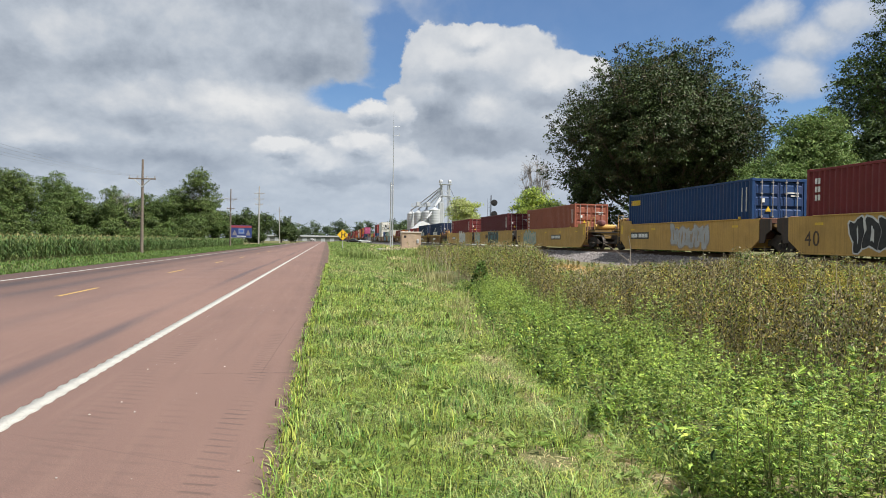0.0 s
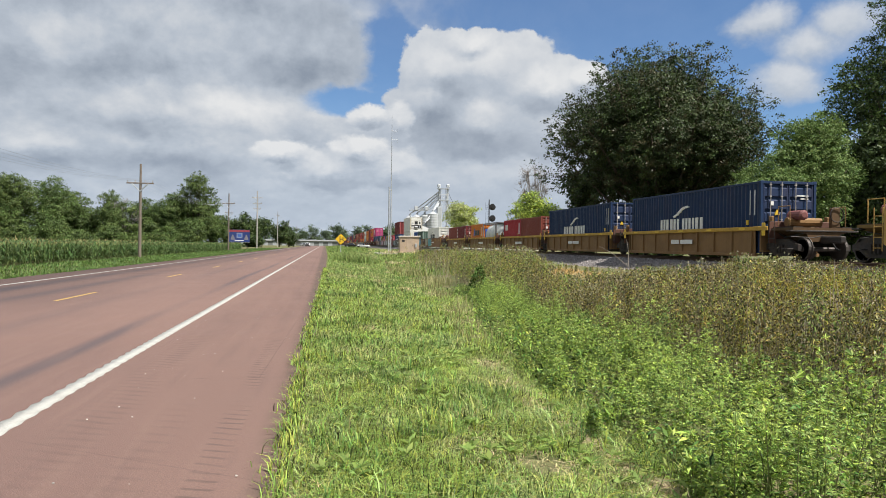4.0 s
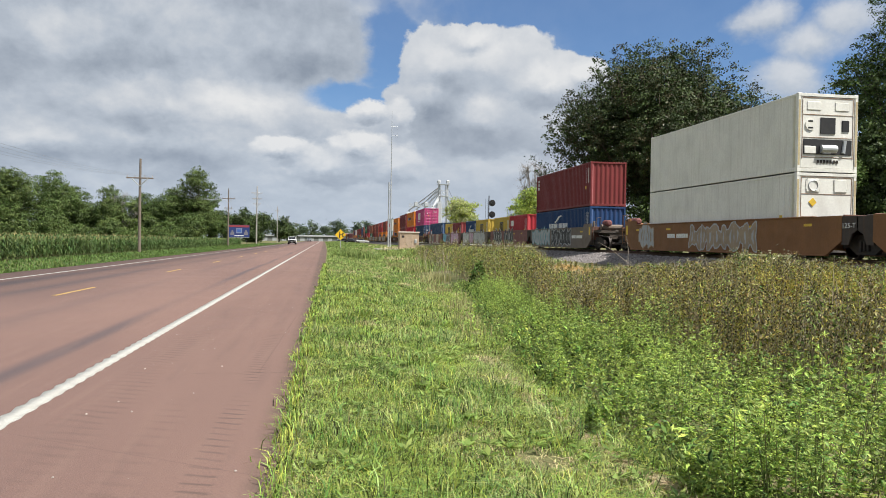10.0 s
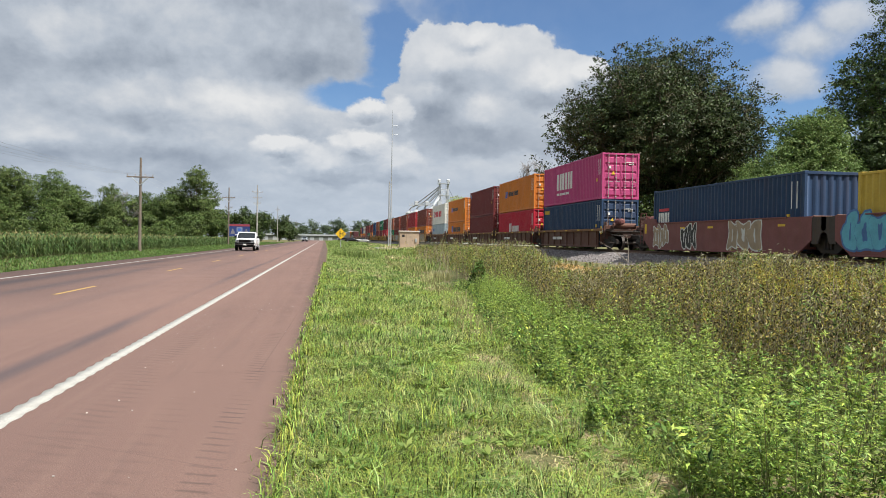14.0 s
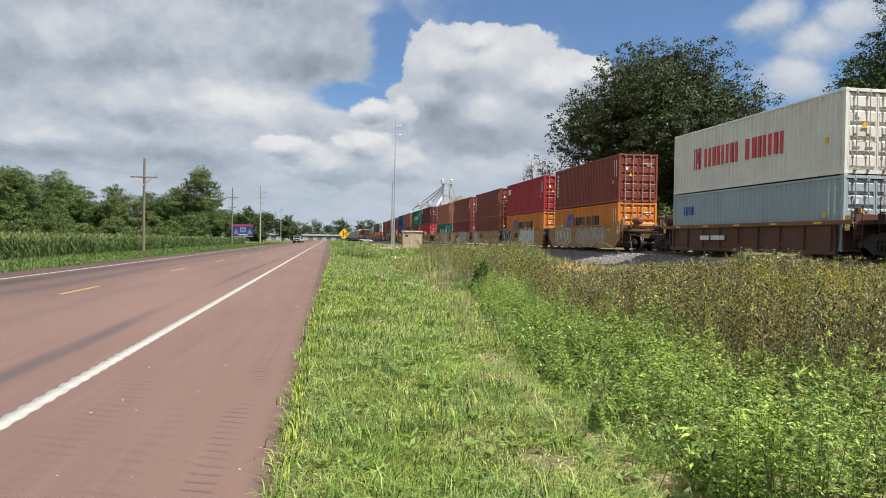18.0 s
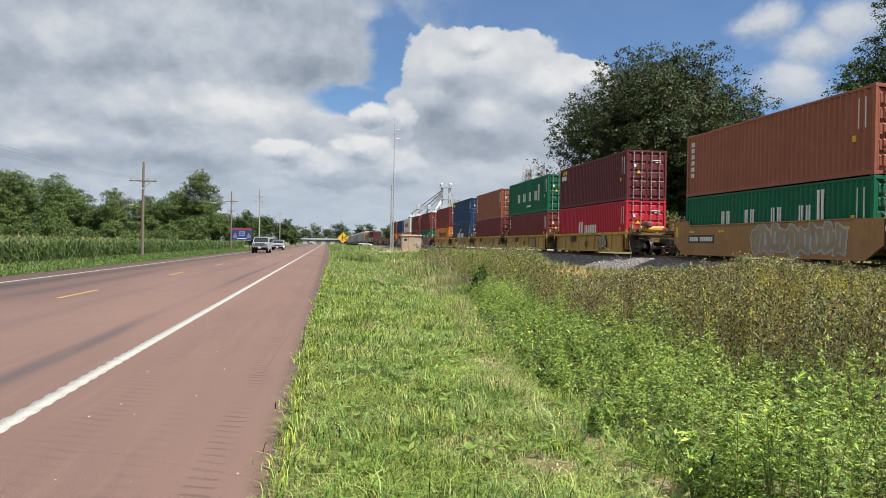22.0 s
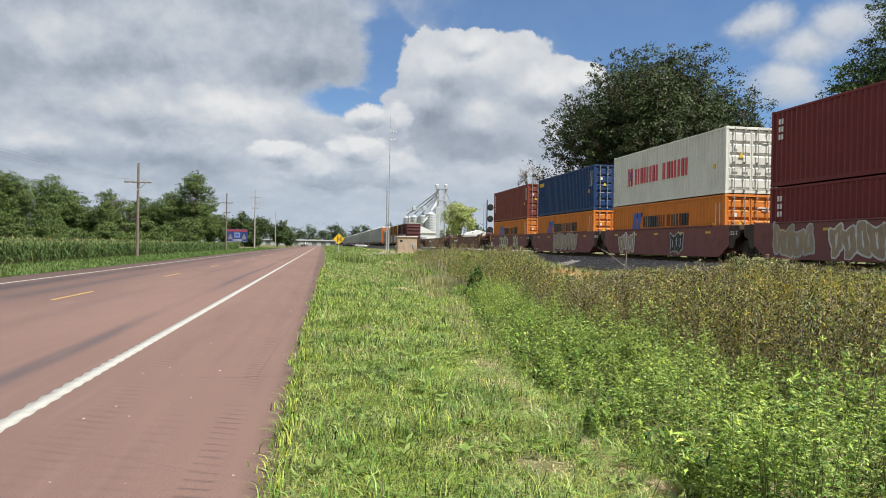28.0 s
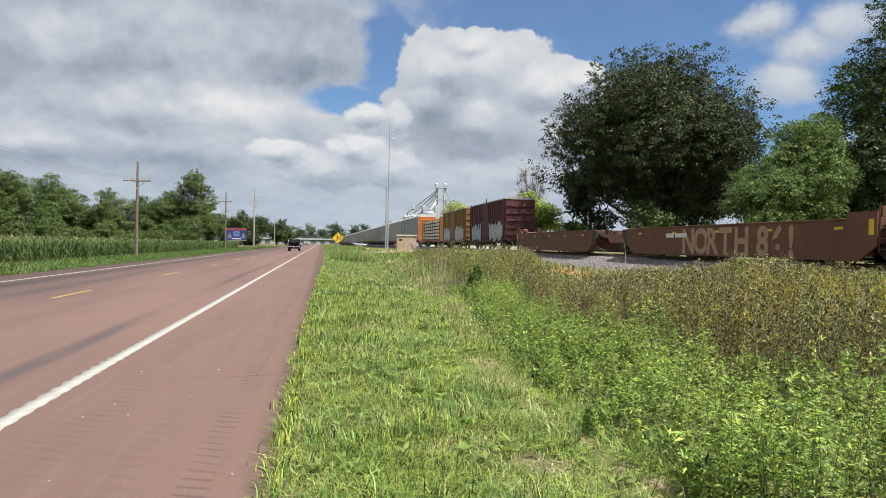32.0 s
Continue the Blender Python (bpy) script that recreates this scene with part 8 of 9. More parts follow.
def build_elevator():
    e = empty("grain_elevator", pose(47, 330, 0), label="galvanised grain bins with a tall conveyor tower", category="grain elevator")
    binm = material("corrugated bin steel", (0.50, 0.52, 0.53), 0.45, 0.3, second=(0.40, 0.42, 0.44), scale=0.6, amount=0.5)
    zinc = material("bright zinc", (0.52, 0.54, 0.56), 0.5, 0.2, second=(0.34, 0.36, 0.38), scale=0.8, amount=0.5)
    for k, (x, y, r, h) in enumerate(((-6.2, 24, 2.0, 14.6), (-3.7, 16, 2.1, 14.8), (-1.0, 8, 2.2, 15.0), (2.0, 2, 2.5, 15.6))):
        prof = [(r, 0)] + [(r + (0.06 if j % 2 else 0.0), 0.6 + j * 0.6) for j in range(int(h / 0.6))] + [(r, h), (0.4, h + 1.2), (0.35, h + 1.4)]
        b = part("grain_bin", tube([(x, y, z) for q, z in prof], [q for q, z in prof], 24), binm, e, "ribbed galvanised grain bin")
        part("bin_cap", tube([(x, y, h + 1.3), (x, y, h + 1.8)], 0.5, 10), zinc, b)
    tower = bmesh.new()
    tx, ty, th = 7.4, 6, 27.8
    for sx in (-1.3, 1.3):
        for sy in (-1.3, 1.3):
            add_tube(tower, [(tx + sx * 1.5, ty + sy * 1.5, 0), (tx + sx, ty + sy, th)], [0.16, 0.13], 6)
    for k in range(10):
        z = 2.5 * k
        for sx in (-1.4, 1.4):
            add_tube(tower, [(tx + sx, ty - 1.4, z), (tx - sx, ty - 1.4, z + 2.5)], [0.11, 0.11], 5)
            add_tube(tower, [(tx + sx, ty - 1.4, z + 2.5), (tx + sx, ty + 1.4, z)], [0.11, 0.11], 5)
        add_box(tower, tx - 1.5, tx + 1.5, ty - 1.5, ty - 1.3, z + 2.4, z + 2.6)
    part("tower", tower, zinc, e, "lattice steel tower")
    for q in (-1.0, 1.0):
        part("leg_casing", box(tx + q * 2.0 - 0.3, tx + q * 2.0 + 0.3, ty - 0.6, ty + 0.6, 0, th + 1.6, 0.03), zinc, e)
        part("head_house", box(tx + q * 2.1 - 0.75, tx + q * 2.1 + 0.75, ty - 0.7, ty + 0.7, th + 0.5, th + 2.1, 0.3), zinc, e)
    for z in (th, th - 5.5, th - 11):
        part("platform", box(tx - 2.9, tx + 2.9, ty - 1.6, ty + 1.6, z - 0.15, z), galv, e)
    part("hopper_bin", box(3.9, 6.0, 1.0, 4.0, 3.0, 19.0, 0.15), binm, e, "pale square hopper bin")
    # down-spouts from the heads, each with a stiffening truss below it
    for k, (sx, sy, sz) in enumerate(((-6.2, 24, 16.4), (-3.7, 16, 16.6), (-1.0, 8, 16.8), (2.0, 2, 17.4), (-2.2, -2, 11.5))):
        a, c = Vector((tx - 1.6, ty - 0.5, th - 1.0 - 1.2 * k)), Vector((sx, sy, sz))
        part("spout", tube([a, c], 0.25, 8), zinc, e)
        tr = bmesh.new()
        dn = Vector((0.3, 0, -1.5))
        add_tube(tr, [a + dn * 0.2, (a + c) / 2 + dn, c], [0.13] * 3, 5)
        for q in range(1, 8):
            w = 1 - abs(q / 4 - 1)
            add_tube(tr, [a.lerp(c, q / 8), a.lerp(c, q / 8) + dn * w], [0.09, 0.09], 4)
        part("spout_truss", tr, zinc, e)
    part("catwalk", box(-8.4, 3.4, 6, 7.0, 17.2, 17.45), zinc, e)
    rail = bmesh.new()
    for k in range(19):
        add_box(rail, -8.4 + k * 0.65, -8.3 + k * 0.65, 6, 6.1, 17.3, 18.5)
    for z in (17.9, 18.4):
        add_box(rail, -8.4, 3.4, 6, 6.1, z, z + 0.12)
    part("handrail", rail, zinc, e)
    for x in (-6.0, -1.2):
        part("conveyor_head", box(x, x + 1.5, 5.6, 7.4, 17.4, 19.4, 0.1), zinc, e)
    part("guy_wire", tube([(tx + 1.4, ty, th), (tx + 9.5, ty + 2, 12)], 0.08, 4), steel, e)
    sh = empty("farm_shed", pose(41.5, 300, 0), label="low white metal shed with a pitched roof", category="shed")
    wm = material("white sheet metal", (0.74, 0.75, 0.75), 0.45, second=(0.62, 0.63, 0.64), scale=0.8, amount=0.4)
    part("wall", box(-5, 5, 0, 12, -0.4, 6.6), wm, sh)
    part("roof", prism([(-5.4, 6.5), (-2, 9.6), (5.4, 6.5)], "y", -0.4, 12.4), wm, sh)
    part("door", box(-3, 1, -0.08, 0.02, 0, 5.0), material("grey door", (0.4, 0.42, 0.44), 0.5), sh)
    for k, (x, y, w, h) in enumerate(((62, 210, 16, 4.6), (78, 190, 14, 4.2), (52, 240, 12, 5.0))):
        s2 = empty("farm_shed", pose(x, y, 0), label="low pale metal farm building behind the track", category="shed")
        part("wall", box(-w / 2, w / 2, 0, 9, -0.5, h), wm, s2)
        part("roof", prism([(-w / 2 - 0.4, h - 0.05), (0, h + 1.8), (w / 2 + 0.4, h - 0.05)], "y", -0.3, 9.3), wm, s2)


def build_depot():
    d = empty("warehouse", pose(-30, 690, dip(690)), label="long low pale metal warehouse far down the road", category="warehouse")
    # the wall's shade below the roof edge is part of its dark grey
    part("wall", box(-40, 42, 0, 20, -1, 4.3), material("shaded grey cladding", (0.17, 0.18, 0.17), 0.7, second=(0.12, 0.13, 0.12), scale=0.3), d, "grey wall with shade in its colour")
    part("roof", box(-41, 43, -1, 21, 4.3, 5.6, 0.1), material("dull sheet metal", (0.42, 0.44, 0.45), 0.5, second=(0.34, 0.36, 0.37), scale=0.3), d, "pale metal roof edge")
    for k in range(9):
        part("door", box(-34 + 8.4 * k, -30 + 8.4 * k, -0.15, 0.02, -0.5, 3.4), MATS["grey door"], d)


build_poles()
build_mast()
build_hut()
build_sign()
build_signal()
build_billboard()
build_elevator()
build_depot()

# ---------------------------------------------------------------- vehicles
VEHICLES = []


def car_coat(name, col, rough=0.3, metal=0.0, coat=0.25, spec=0.5):
    return material(name, col, rough, metal, second=tuple(c * 0.8 for c in col), scale=1.2, amount=0.3, grain_amount=0.05, coat=coat, spec=spec)


def loft(sections, mat, name, parent, label="", smooth=True):
    """A body lofted from cross-sections: each is y and half-outline points (x, z) from sill to roof, mirrored."""
    bm = bmesh.new()
    rings = []
    for y, pts in sections:
        full = [(x, z) for x, z in pts] + [(-x, z) for x, z in reversed(pts)]
        rings.append([bm.verts.new((x, y, z)) for x, z in full])
    n = len(rings[0])
    for a, b in zip(rings, rings[1:]):
        for k in range(n):
            bm.faces.new((a[k], a[(k + 1) % n], b[(k + 1) % n], b[k]))
    bm.faces.new(rings[0][::-1])
    bm.faces.new(rings[-1])
    bmesh.ops.recalc_face_normals(bm, faces=bm.faces)
    bmesh.ops.bevel(bm, geom=[e for e in bm.edges if e.calc_face_angle(0) > 0.6], offset=0.02, segments=2, affect="EDGES")
    ob = part(name, bm, mat, parent, label, smooth=True)
    ob.data.set_sharp_from_angle(angle=0.55)
    return ob


def wheel(parent, x, y, r, w, rim_mat):
    wh = part("wheel", tube([(-w / 2, 0, 0), (-w / 2 + 0.02, 0, 0), (w / 2 - 0.02, 0, 0), (w / 2, 0, 0)], [r - 0.04, r, r, r - 0.04], 24), rubber, parent, "black rubber tyre")
    wh.location = (x, y, r)
    s = 1 if x > 0 else -1
    rim = bmesh.new()
    add_tube(rim, [(s * (w / 2 - 0.03), 0, 0), (s * (w / 2 + 0.004), 0, 0)], [r * 0.60, r * 0.52], 20)
    for k in range(6):
        a = k * math.pi / 3
        add_tube(rim, [(s * (w / 2 + 0.008), 0.1 * r * math.cos(a), 0.1 * r * math.sin(a)), (s * (w / 2 + 0.008), 0.5 * r * math.cos(a), 0.5 * r * math.sin(a))], [0.035, 0.02], 5)
    part("rim", rim, rim_mat, wh, "bright alloy rim")
    return wh


def pickup(label, coat, dark_grille, rearward, tail=5.8, width=2.0, height=1.95, trim=chrome, bed=True, kind="pickup_truck", category="pickup truck"):
    """A crew-cab pickup or, without a bed, a sport utility car; nose along -y, wheels on z 0."""
    L, hw = tail, width / 2
    v = empty(kind, label=label, category=category)
    f, rr = -L / 2, L / 2
    belt, rail_ = (1.30, 1.36) if bed else (1.12, 1.12)
    red = material("red lamp glass", (0.42, 0.02, 0.03), 0.15)
    clear = material("headlamp", (0.36, 0.38, 0.41), 0.08, 0.4, second=(0.12, 0.13, 0.14), scale=9, amount=0.8)
    low = 0.50 if bed else 0.34
    tar = material("dull black plastic", (0.007, 0.007, 0.008), 0.6, second=(0.012, 0.012, 0.012), scale=5, spec=0.2)
    wr = 0.42 if bed else 0.37

    def sec(y, top, w=hw, lo=low):
        return (y, [(w * 0.92, lo), (w * 0.99, lo + 0.14), (w, (lo + top) / 2), (w * 0.985, top - 0.20), (w * 0.93, top - 0.04), (w * 0.80, top)])
    back = [sec(f + 3.8, belt), sec(f + 3.86, rail_), sec(rr - 0.12, rail_), sec(rr - 0.03, rail_ - 0.02, hw * 0.985)] if bed else [sec(rr - 0.5, belt), sec(rr - 0.06, belt - 0.08, hw * 0.93), sec(rr, belt - 0.3, hw * 0.88)]
    nose = belt - (0.12 if bed else 0.2)
    loft([sec(f + 0.10, nose - 0.06, hw * 0.91, low + 0.08), sec(f + 0.22, nose, hw * 0.95), sec(f + 0.6, belt - 0.07, hw * 0.98), sec(f + 1.35, belt - 0.01), sec(f + 1.9, belt)] + back, coat, "body", v)
    # the cab: glass, roof and pillars
    hb, ht = hw * 0.93, hw * 0.83
    end, lean = (f + 3.80, 0.22) if bed else (rr - 0.12, 0.55)
    base = belt - 0.06
    loft([(f + 1.40, [(hb * 0.97, base), (hb * 0.95, base + 0.05), (hb * 0.92, base + 0.06)]), (f + 2.15, [(hb, base), (ht + 0.01, height - 0.12), (ht * 0.9, height - 0.07)]), (end - lean, [(hb, base), (ht + 0.01, height - 0.12), (ht * 0.9, height - 0.07)]),
          (end, [(hb * 0.98, base), (hb * 0.95, base + 0.05), (hb * 0.92, base + 0.06)])], dark_glass, "window_glass", v, "tinted glass")
    loft([(f + 2.02, [(ht * 0.96, height - 0.13), (ht * 0.97, height - 0.09), (ht * 0.8, height - 0.06)]), (f + 2.35, [(ht + 0.03, height - 0.13), (ht * 0.99, height - 0.04), (ht * 0.75, height - 0.005)]), (end - lean - 0.4, [(ht + 0.03, height - 0.13), (ht * 0.99, height - 0.03), (ht * 0.75, height)]),
          (end - lean + 0.10, [(ht * 0.97, height - 0.14), (ht * 0.97, height - 0.09), (ht * 0.8, height - 0.06)])], coat, "roof", v)
    for sx in (-1, 1):
        for (y0, y1), w in (((f + 1.42, f + 2.12), 0.045), ((f + 2.80, f + 2.82), 0.05), ((end - 0.04, end - lean), 0.075 if bed else 0.1)):
            part("pillar", tube([(sx * (hb - 0.01), y0, base + 0.02), (sx * (ht + 0.02), y1, height - 0.09)], w, 6), coat, v)
        for bb in (f + 2.72, f + 3.5):
            part("door_seam", box(sx * (hw + 0.002), sx * (hw - 0.03), bb + 0.04, bb + 0.055, low + 0.12, belt - 0.2), tar, v)
            part("door_handle", box(sx * (hw + 0.03), sx * (hw - 0.02), bb - 0.18, bb - 0.02, belt - 0.26, belt - 0.22, 0.01), trim, v)
        part("mirror", box(sx * (hw + (0.24 if bed else 0.17)), sx * (hw + 0.02), f + 1.86, f + 2.0, belt + 0.02, belt + (0.22 if bed else 0.15), 0.03), tar, v, "black door mirror")
        part("running_board", box(sx * (hw + 0.05), sx * (hw - 0.2), f + 1.75, rr - 2.1, low - 0.1, low - 0.03, 0.02), trim if bed else tar, v)
        for wy in (f + 0.98, rr - (1.28 if bed else 1.0)):
            part("wheel_arch", prism([(wy + (wr + 0.075) * math.cos(a), max(low + 0.01, wr + (wr + 0.075) * math.sin(a))) for a in np.linspace(0.1, 3.04, 15)], "x", sx * (hw - 0.4), sx * (hw + 0.006)), tar, v, "dark wheel arch")
            part("fender_lip", tube([(sx * (hw + 0.004), wy + (wr + 0.09) * math.cos(a), wr + (wr + 0.09) * math.sin(a)) for a in np.linspace(0.15, 2.99, 14)], 0.022, 5), coat, v)
            VEH_WHEELS.append((wheel(v, sx * (hw - 0.125), wy, wr, 0.28, galv), v))
        zh = nose - 0.24 if bed else nose - 0.14
        part("headlight", box(sx * hw * 0.93, sx * hw * 0.63, f + 0.06, f + 0.26, zh, zh + (0.20 if bed else 0.09), 0.025), clear, v, "clear headlamp")
        part("turn_lamp", box(sx * hw * 0.95, sx * hw * 0.80, f + 0.10, f + 0.3, zh - 0.09, zh - 0.015, 0.01), clear, v, "clear turn lamp")
        zt = rail_ - 0.50 if bed else belt - 0.28
        lamp = part("tail_light", box(sx * hw * 1.0, sx * hw * 0.865, rr - 0.12, rr + 0.006, zt, zt + (0.38 if bed else 0.18), 0.02), trim, v, "chrome-edged tail lamp")
        part("lens", box(sx * hw * 0.99, sx * hw * 0.88, rr - 0.02, rr + 0.012, zt + 0.03, zt + (0.17 if bed else 0.09), 0.008), red, lamp, "red lens")
        part("lens", box(sx * hw * 0.99, sx * hw * 0.88, rr - 0.02, rr + 0.012, zt + (0.19 if bed else 0.10), zt + (0.35 if bed else 0.16), 0.008), red, lamp, "red lens")
        part("rear_bumper", box(sx * hw * 0.97, sx * hw * 0.30, rr - 0.05, rr + 0.14, 0.60, 0.79, 0.03), trim if bed else tar, v, "bright rear bumper half")
    part("bumper_step", box(-hw * 0.31, hw * 0.31, rr - 0.05, rr + 0.10, 0.52, 0.77, 0.02), tar, v, "black bumper centre")
    # the front: grille frame, bars, bumper and plate
    gz0, gz1 = nose - (0.30 if bed else 0.36), nose - 0.03
    if dark_grille:
        part("grille", box(-hw * 0.60, hw * 0.60, f + 0.05, f + 0.2, gz0, gz1, 0.02), tar, v, "black grille")
    else:
        part("grille", box(-hw * 0.58, hw * 0.58, f + 0.06, f + 0.2, gz0, gz1, 0.01), tar, v, "black grille opening")
        for x in (-0.61, 0.57):
            part("grille_frame", box(hw * x, hw * (x + 0.04), f + 0.02, f + 0.12, gz0 - 0.02, gz1 + 0.02, 0.01), trim, v)
        part("grille_frame", box(-hw * 0.61, hw * 0.61, f + 0.02, f + 0.12, gz1, gz1 + 0.04, 0.01), trim, v)
    for k in range(3):
        z = gz0 + (gz1 - gz0) * (k + 0.35) / 3
        part("grille_bar", box(-hw * 0.57, hw * 0.57, f + 0.02, f + 0.09, z, z + (0.035 if not dark_grille else 0.015), 0.008), trim if not dark_grille else steel, v)
    part("front_bumper", box(-hw * 0.98, hw * 0.98, f, f + 0.24, low + 0.20, low + 0.36, 0.04), coat if not bed else trim if not dark_grille else tar, v)
    part("lower_bumper", box(-hw * 0.9, hw * 0.9, f + 0.10, f + 0.35, low - 0.08, low + 0.19, 0.03), tar, v, "black lower bumper")
    part("number_plate", box(-0.16, 0.16, f - 0.012, f + 0.04, low + 0.06, low + 0.22), white_paint, v, "white plate")
    plate = part("number_plate", box(-0.16, 0.16, rr + 0.08, rr + 0.115, 0.60, 0.76), white_paint, v, "white plate")
    part("plate_bar", box(-0.12, 0.12, rr + 0.11, rr + 0.118, 0.65, 0.71), material("grey bar", (0.25, 0.25, 0.26), 0.6), plate, "grey bar")
    if bed:
        part("tailgate", box(-hw * 0.86, hw * 0.86, rr - 0.06, rr + 0.004, 0.84, rail_ - 0.03, 0.02), coat, v)
        part("tailgate_crease", box(-hw * 0.84, hw * 0.84, rr - 0.02, rr + 0.012, 1.10, 1.125, 0.006), coat, v)
        part("tailgate_spoiler", box(-hw * 0.9, hw * 0.9, rr - 0.2, rr + 0.02, rail_ - 0.03, rail_ + 0.015, 0.012), tar, v, "black tailgate cap")
        part("tailgate_handle", box(-0.13, 0.13, rr - 0.02, rr + 0.03, 1.06, 1.12, 0.012), trim, v, "chrome tailgate handle")
        part("tailgate_badge", box(-hw * 0.80, -hw * 0.62, rr - 0.02, rr + 0.012, 1.09, 1.115), trim, v, "small chrome badge")
        part("tailgate_badge", box(hw * 0.60, hw * 0.80, rr - 0.02, rr + 0.012, 0.88, 0.90), trim, v, "small chrome badge")
        part("bed_cover", box(-hw * 0.85, hw * 0.85, f + 3.88, rr - 0.1, rail_ - 0.01, rail_ + 0.012), tar, v, "black bed cover")
        part("brake_lamp", box(-0.18, 0.18, end - lean + 0.02, end - lean + 0.13, height - 0.12, height - 0.06, 0.012), clear, v, "clear high brake lamp")
        part("spare_wheel", tube([(0, rr - 1.0, 0.52), (0, rr - 1.0, 0.72)], 0.36, 18), rubber, v, "spare wheel under the bed")
    else:
        part("tailgate", box(-hw * 0.78, hw * 0.78, rr - 0.1, rr + 0.01, 0.72, belt - 0.1, 0.03), coat, v)
        for sx in (-1, 1):
            part("roof_rail", tube([(sx * ht * 0.9, f + 2.5, height - 0.02), (sx * ht * 0.92, f + 2.7, height + 0.04), (sx * ht * 0.92, end - 1.0, height + 0.04), (sx * ht * 0.9, end - 0.8, height - 0.02)], 0.018, 5), tar, v)
    part("underbody", box(-hw * 0.55, hw * 0.55, f + 0.5, rr - 1.6, low - 0.1, low + 0.08), tar, v)
    part("exhaust", tube([(0.35, 0.3, 0.38), (0.4, rr - 0.3, 0.40)], 0.045, 8), steel, v)
    for wy in (f + 0.98, rr - (1.28 if bed else 1.0)):
        part("axle", tube([(-hw + 0.2, wy, wr), (hw - 0.2, wy, wr)], 0.06, 8), steel, v)
    return v


VEH_WHEELS = []


def sedan(label, coat, x, y, turn):
    c = empty("parked_car", pose(x, y, land(x, y), 0, 0, turn), label=label, category="car")
    def sec(yy, top, w=0.88, low=0.25):
        return (yy, [(w * 0.9, low), (w, low + 0.2), (w, top - 0.12), (w * 0.9, top)])
    loft([sec(-2.3, 0.62, 0.75, 0.35), sec(-2.0, 0.78), sec(-0.9, 0.92), sec(1.3, 0.95), sec(2.1, 0.9), sec(2.3, 0.7, 0.78, 0.35)], coat, "body", c)
    loft([(-0.95, [(0.8, 0.88), (0.74, 0.9), (0.7, 0.91)]), (-0.2, [(0.8, 0.88), (0.66, 1.36), (0.5, 1.42)]), (0.8, [(0.8, 0.88), (0.66, 1.36), (0.5, 1.42)]), (1.7, [(0.8, 0.88), (0.74, 0.92), (0.7, 0.93)])], dark_glass, "cabin", c)
    for sx in (-0.78, 0.78):
        for yy in (-1.4, 1.4):
            wheel(c, sx, yy, 0.32, 0.2, galv)


def build_vehicles():
    white, silver, black = car_coat("white enamel", (0.72, 0.73, 0.74)), car_coat("silver enamel", (0.36, 0.41, 0.44), 0.3, 0.25), car_coat("black enamel", (0.003, 0.003, 0.0045), 0.12, 0.0, 0.0, 0.12)
    grey = car_coat("pale silver enamel", (0.42, 0.45, 0.48), 0.28, 0.4)
    # vehicle, lane, heading (1 towards us), place at a time, speed
    VEHICLES.append((pickup("white pickup truck with a black grille, driving", white, True, False), -8.0, 1, 65.5, 14.5, 27.5))
    VEHICLES.append((pickup("silver crew-cab pickup truck with a chrome grille, driving", silver, False, False, 6.0, 1.9, 1.93), -7.72, 1, 27.8, 24.5, 25.0))
    VEHICLES.append((pickup("pale silver sport utility car with a dark grille, driving", grey, True, False, 4.75, 1.88, 1.68, bed=False, kind="suv", category="car"), -8.0, 1, 40.2, 25.5, 24.2))
    VEHICLES.append((pickup("glossy black crew-cab pickup truck with chrome bumper, driving", black, False, True, 5.5, 1.80, 1.87), -4.2, -1, 17.1, 28.5, 28.6))
    VEHICLES.append((pickup("white pickup truck far along the road", white, False, False), -8.0, 1, 319.0, 28.0, 29.0))
    VEHICLES.append((pickup("white pickup truck far along the road", white, False, False), -8.0, 1, 500.0, 28.0, 29.0))
    sedan("black car parked beside the railway crossing", car_coat("black car paint", (0.012, 0.012, 0.014), 0.2), 8.6, 232, 80)
    sedan("white car parked beside the railway crossing", car_coat("white car paint", (0.7, 0.7, 0.7), 0.3), 12.4, 240, 75)


build_vehicles()

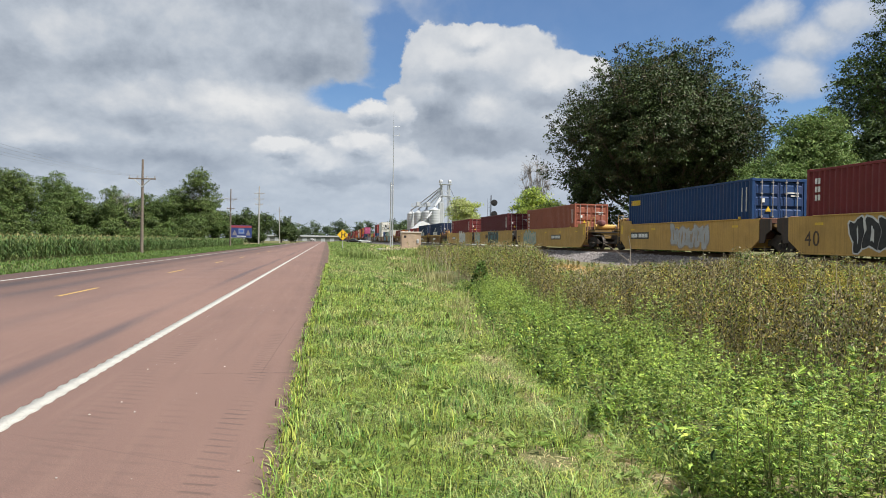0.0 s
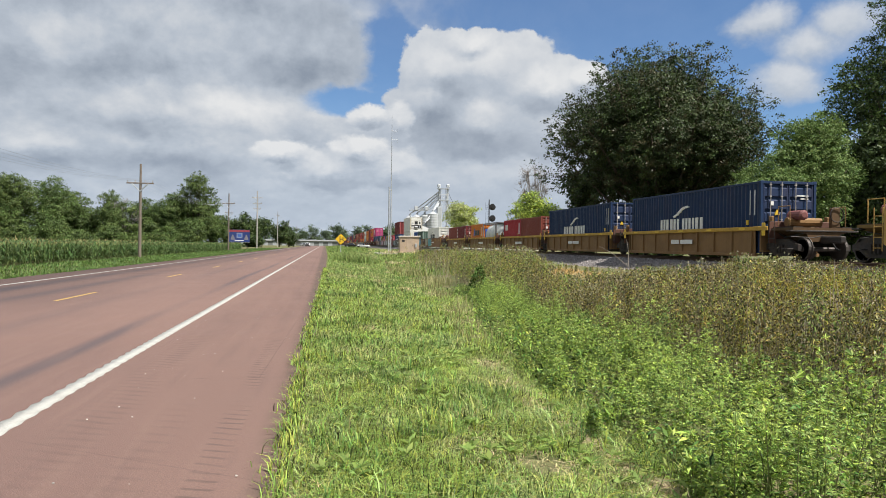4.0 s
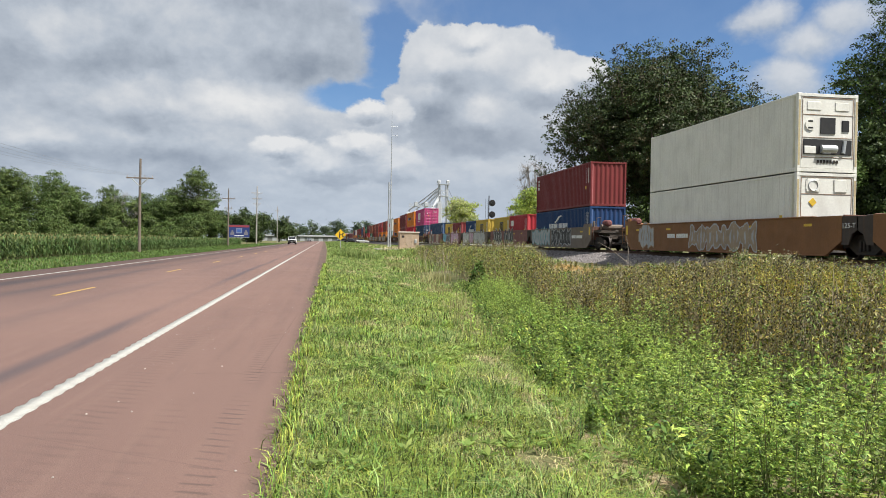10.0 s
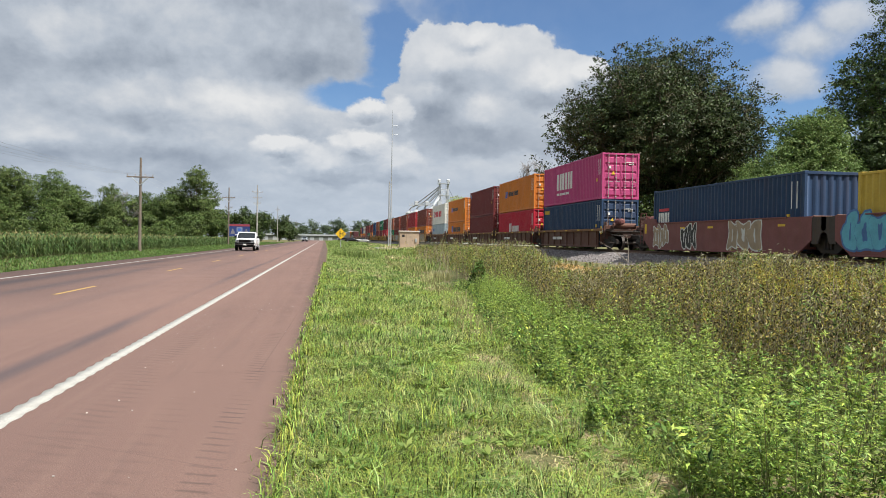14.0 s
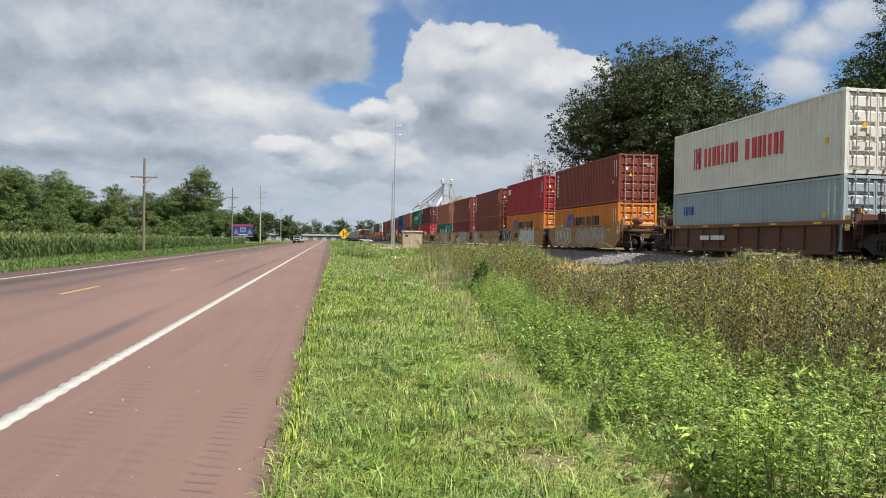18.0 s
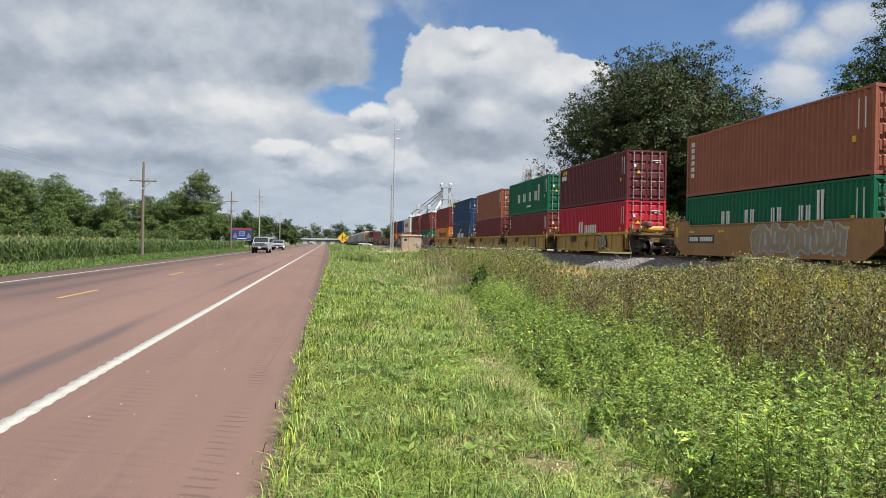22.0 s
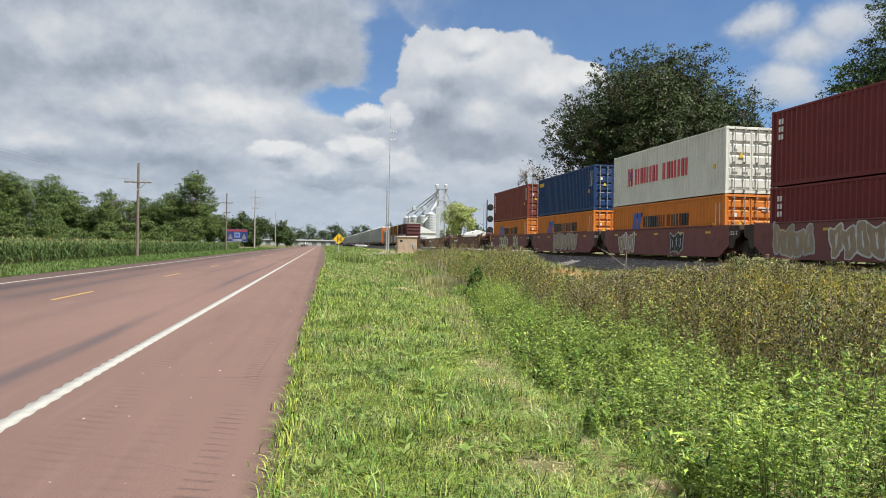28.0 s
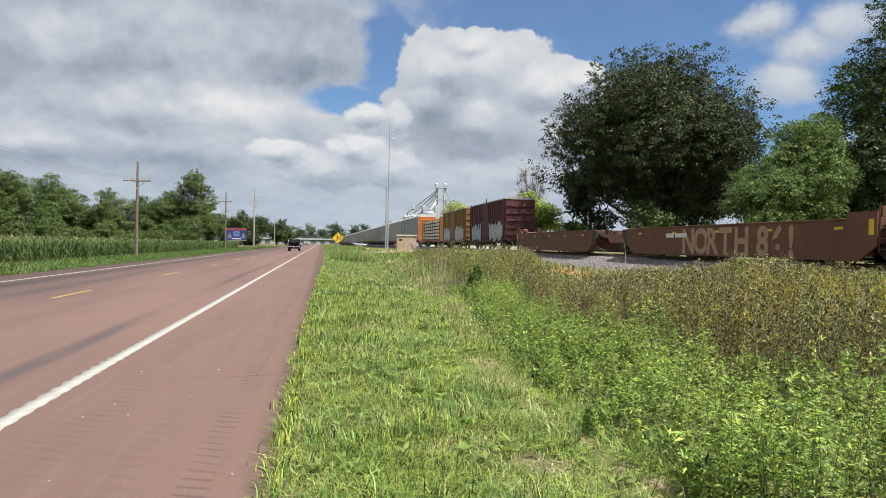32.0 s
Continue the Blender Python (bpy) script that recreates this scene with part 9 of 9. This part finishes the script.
# ---------------------------------------------------------------- what moves
def motions():
    # the train rolls past at a steady speed
    for ob, mid, z in CONTAINERS + CARS:
        bent = mid > CURVE_Y - 5
        ts = sorted({0.0, 8.0, 16.0, 24.0, 32.0} | (set(float(k) for k in range(33)) if bent else set()))
        walk(ob, [(t, on_track(mid - SPEED * t, 0, z)) for t in ts])
    # its wheels turn while they pass the camera; elsewhere they are far off or out of sight
    for w, wy, at in WHEELS:
        t0, t1 = max(0.0, (at - 75.0) / SPEED), min(32.0, (at - 12.0) / SPEED)
        if t1 <= t0:
            continue
        rows = [(0.0, pose(0, wy, 0.44))] if t0 > 0.04 else []
        k0 = int(math.ceil(t0 * 30))
        for k in range(k0, int(t1 * 30) + 1):
            rows.append((k / 30.0, pose(0, wy, 0.44, (88.0 * (k - k0)) % 360.0)))
        if len(rows) > 1:
            if rows[-1][0] < 31.95:
                rows.append((32.0, rows[-1][1]))
            walk(w, rows)
    # road traffic
    for v, lane, way, y0, t0, speed in VEHICLES:
        def at(t):
            y = y0 - way * speed * (t - t0)
            return pose(lane + bend(y), y, 0.004 + dip(y), 0, 0, 0.0 if way > 0 else 180.0)
        walk(v, [(float(t), at(t)) for t in range(0, 33, 2)])
    for w, v in VEH_WHEELS:
        rec = [r for r in VEHICLES if r[0] == v][0]
        lane, way, y0, t0, speed = rec[1:]
        ta, tb = sorted((t0 + (y0 - 8.0) / speed * way, t0 + (y0 - 110.0) / speed * way))
        ta, tb = max(0.0, ta), min(32.0, tb)
        p = Vector(w.location)
        step = math.degrees(speed / 30.0 / 0.40)
        step -= 60.0 * math.ceil(max(0.0, step - 89.0) / 60.0)   # six spokes look alike every 60 degrees
        rows = [(0.0, pose(*p))] if ta > 0.04 else []
        k0 = int(math.ceil(ta * 30))
        for k in range(k0, int(tb * 30) + 1):
            rows.append((k / 30.0, pose(*p, (step * (k - k0)) % 360.0)))
        if len(rows) > 1:
            if rows[-1][0] < 31.95:
                rows.append((32.0, rows[-1][1]))
            walk(w, rows)


motions()
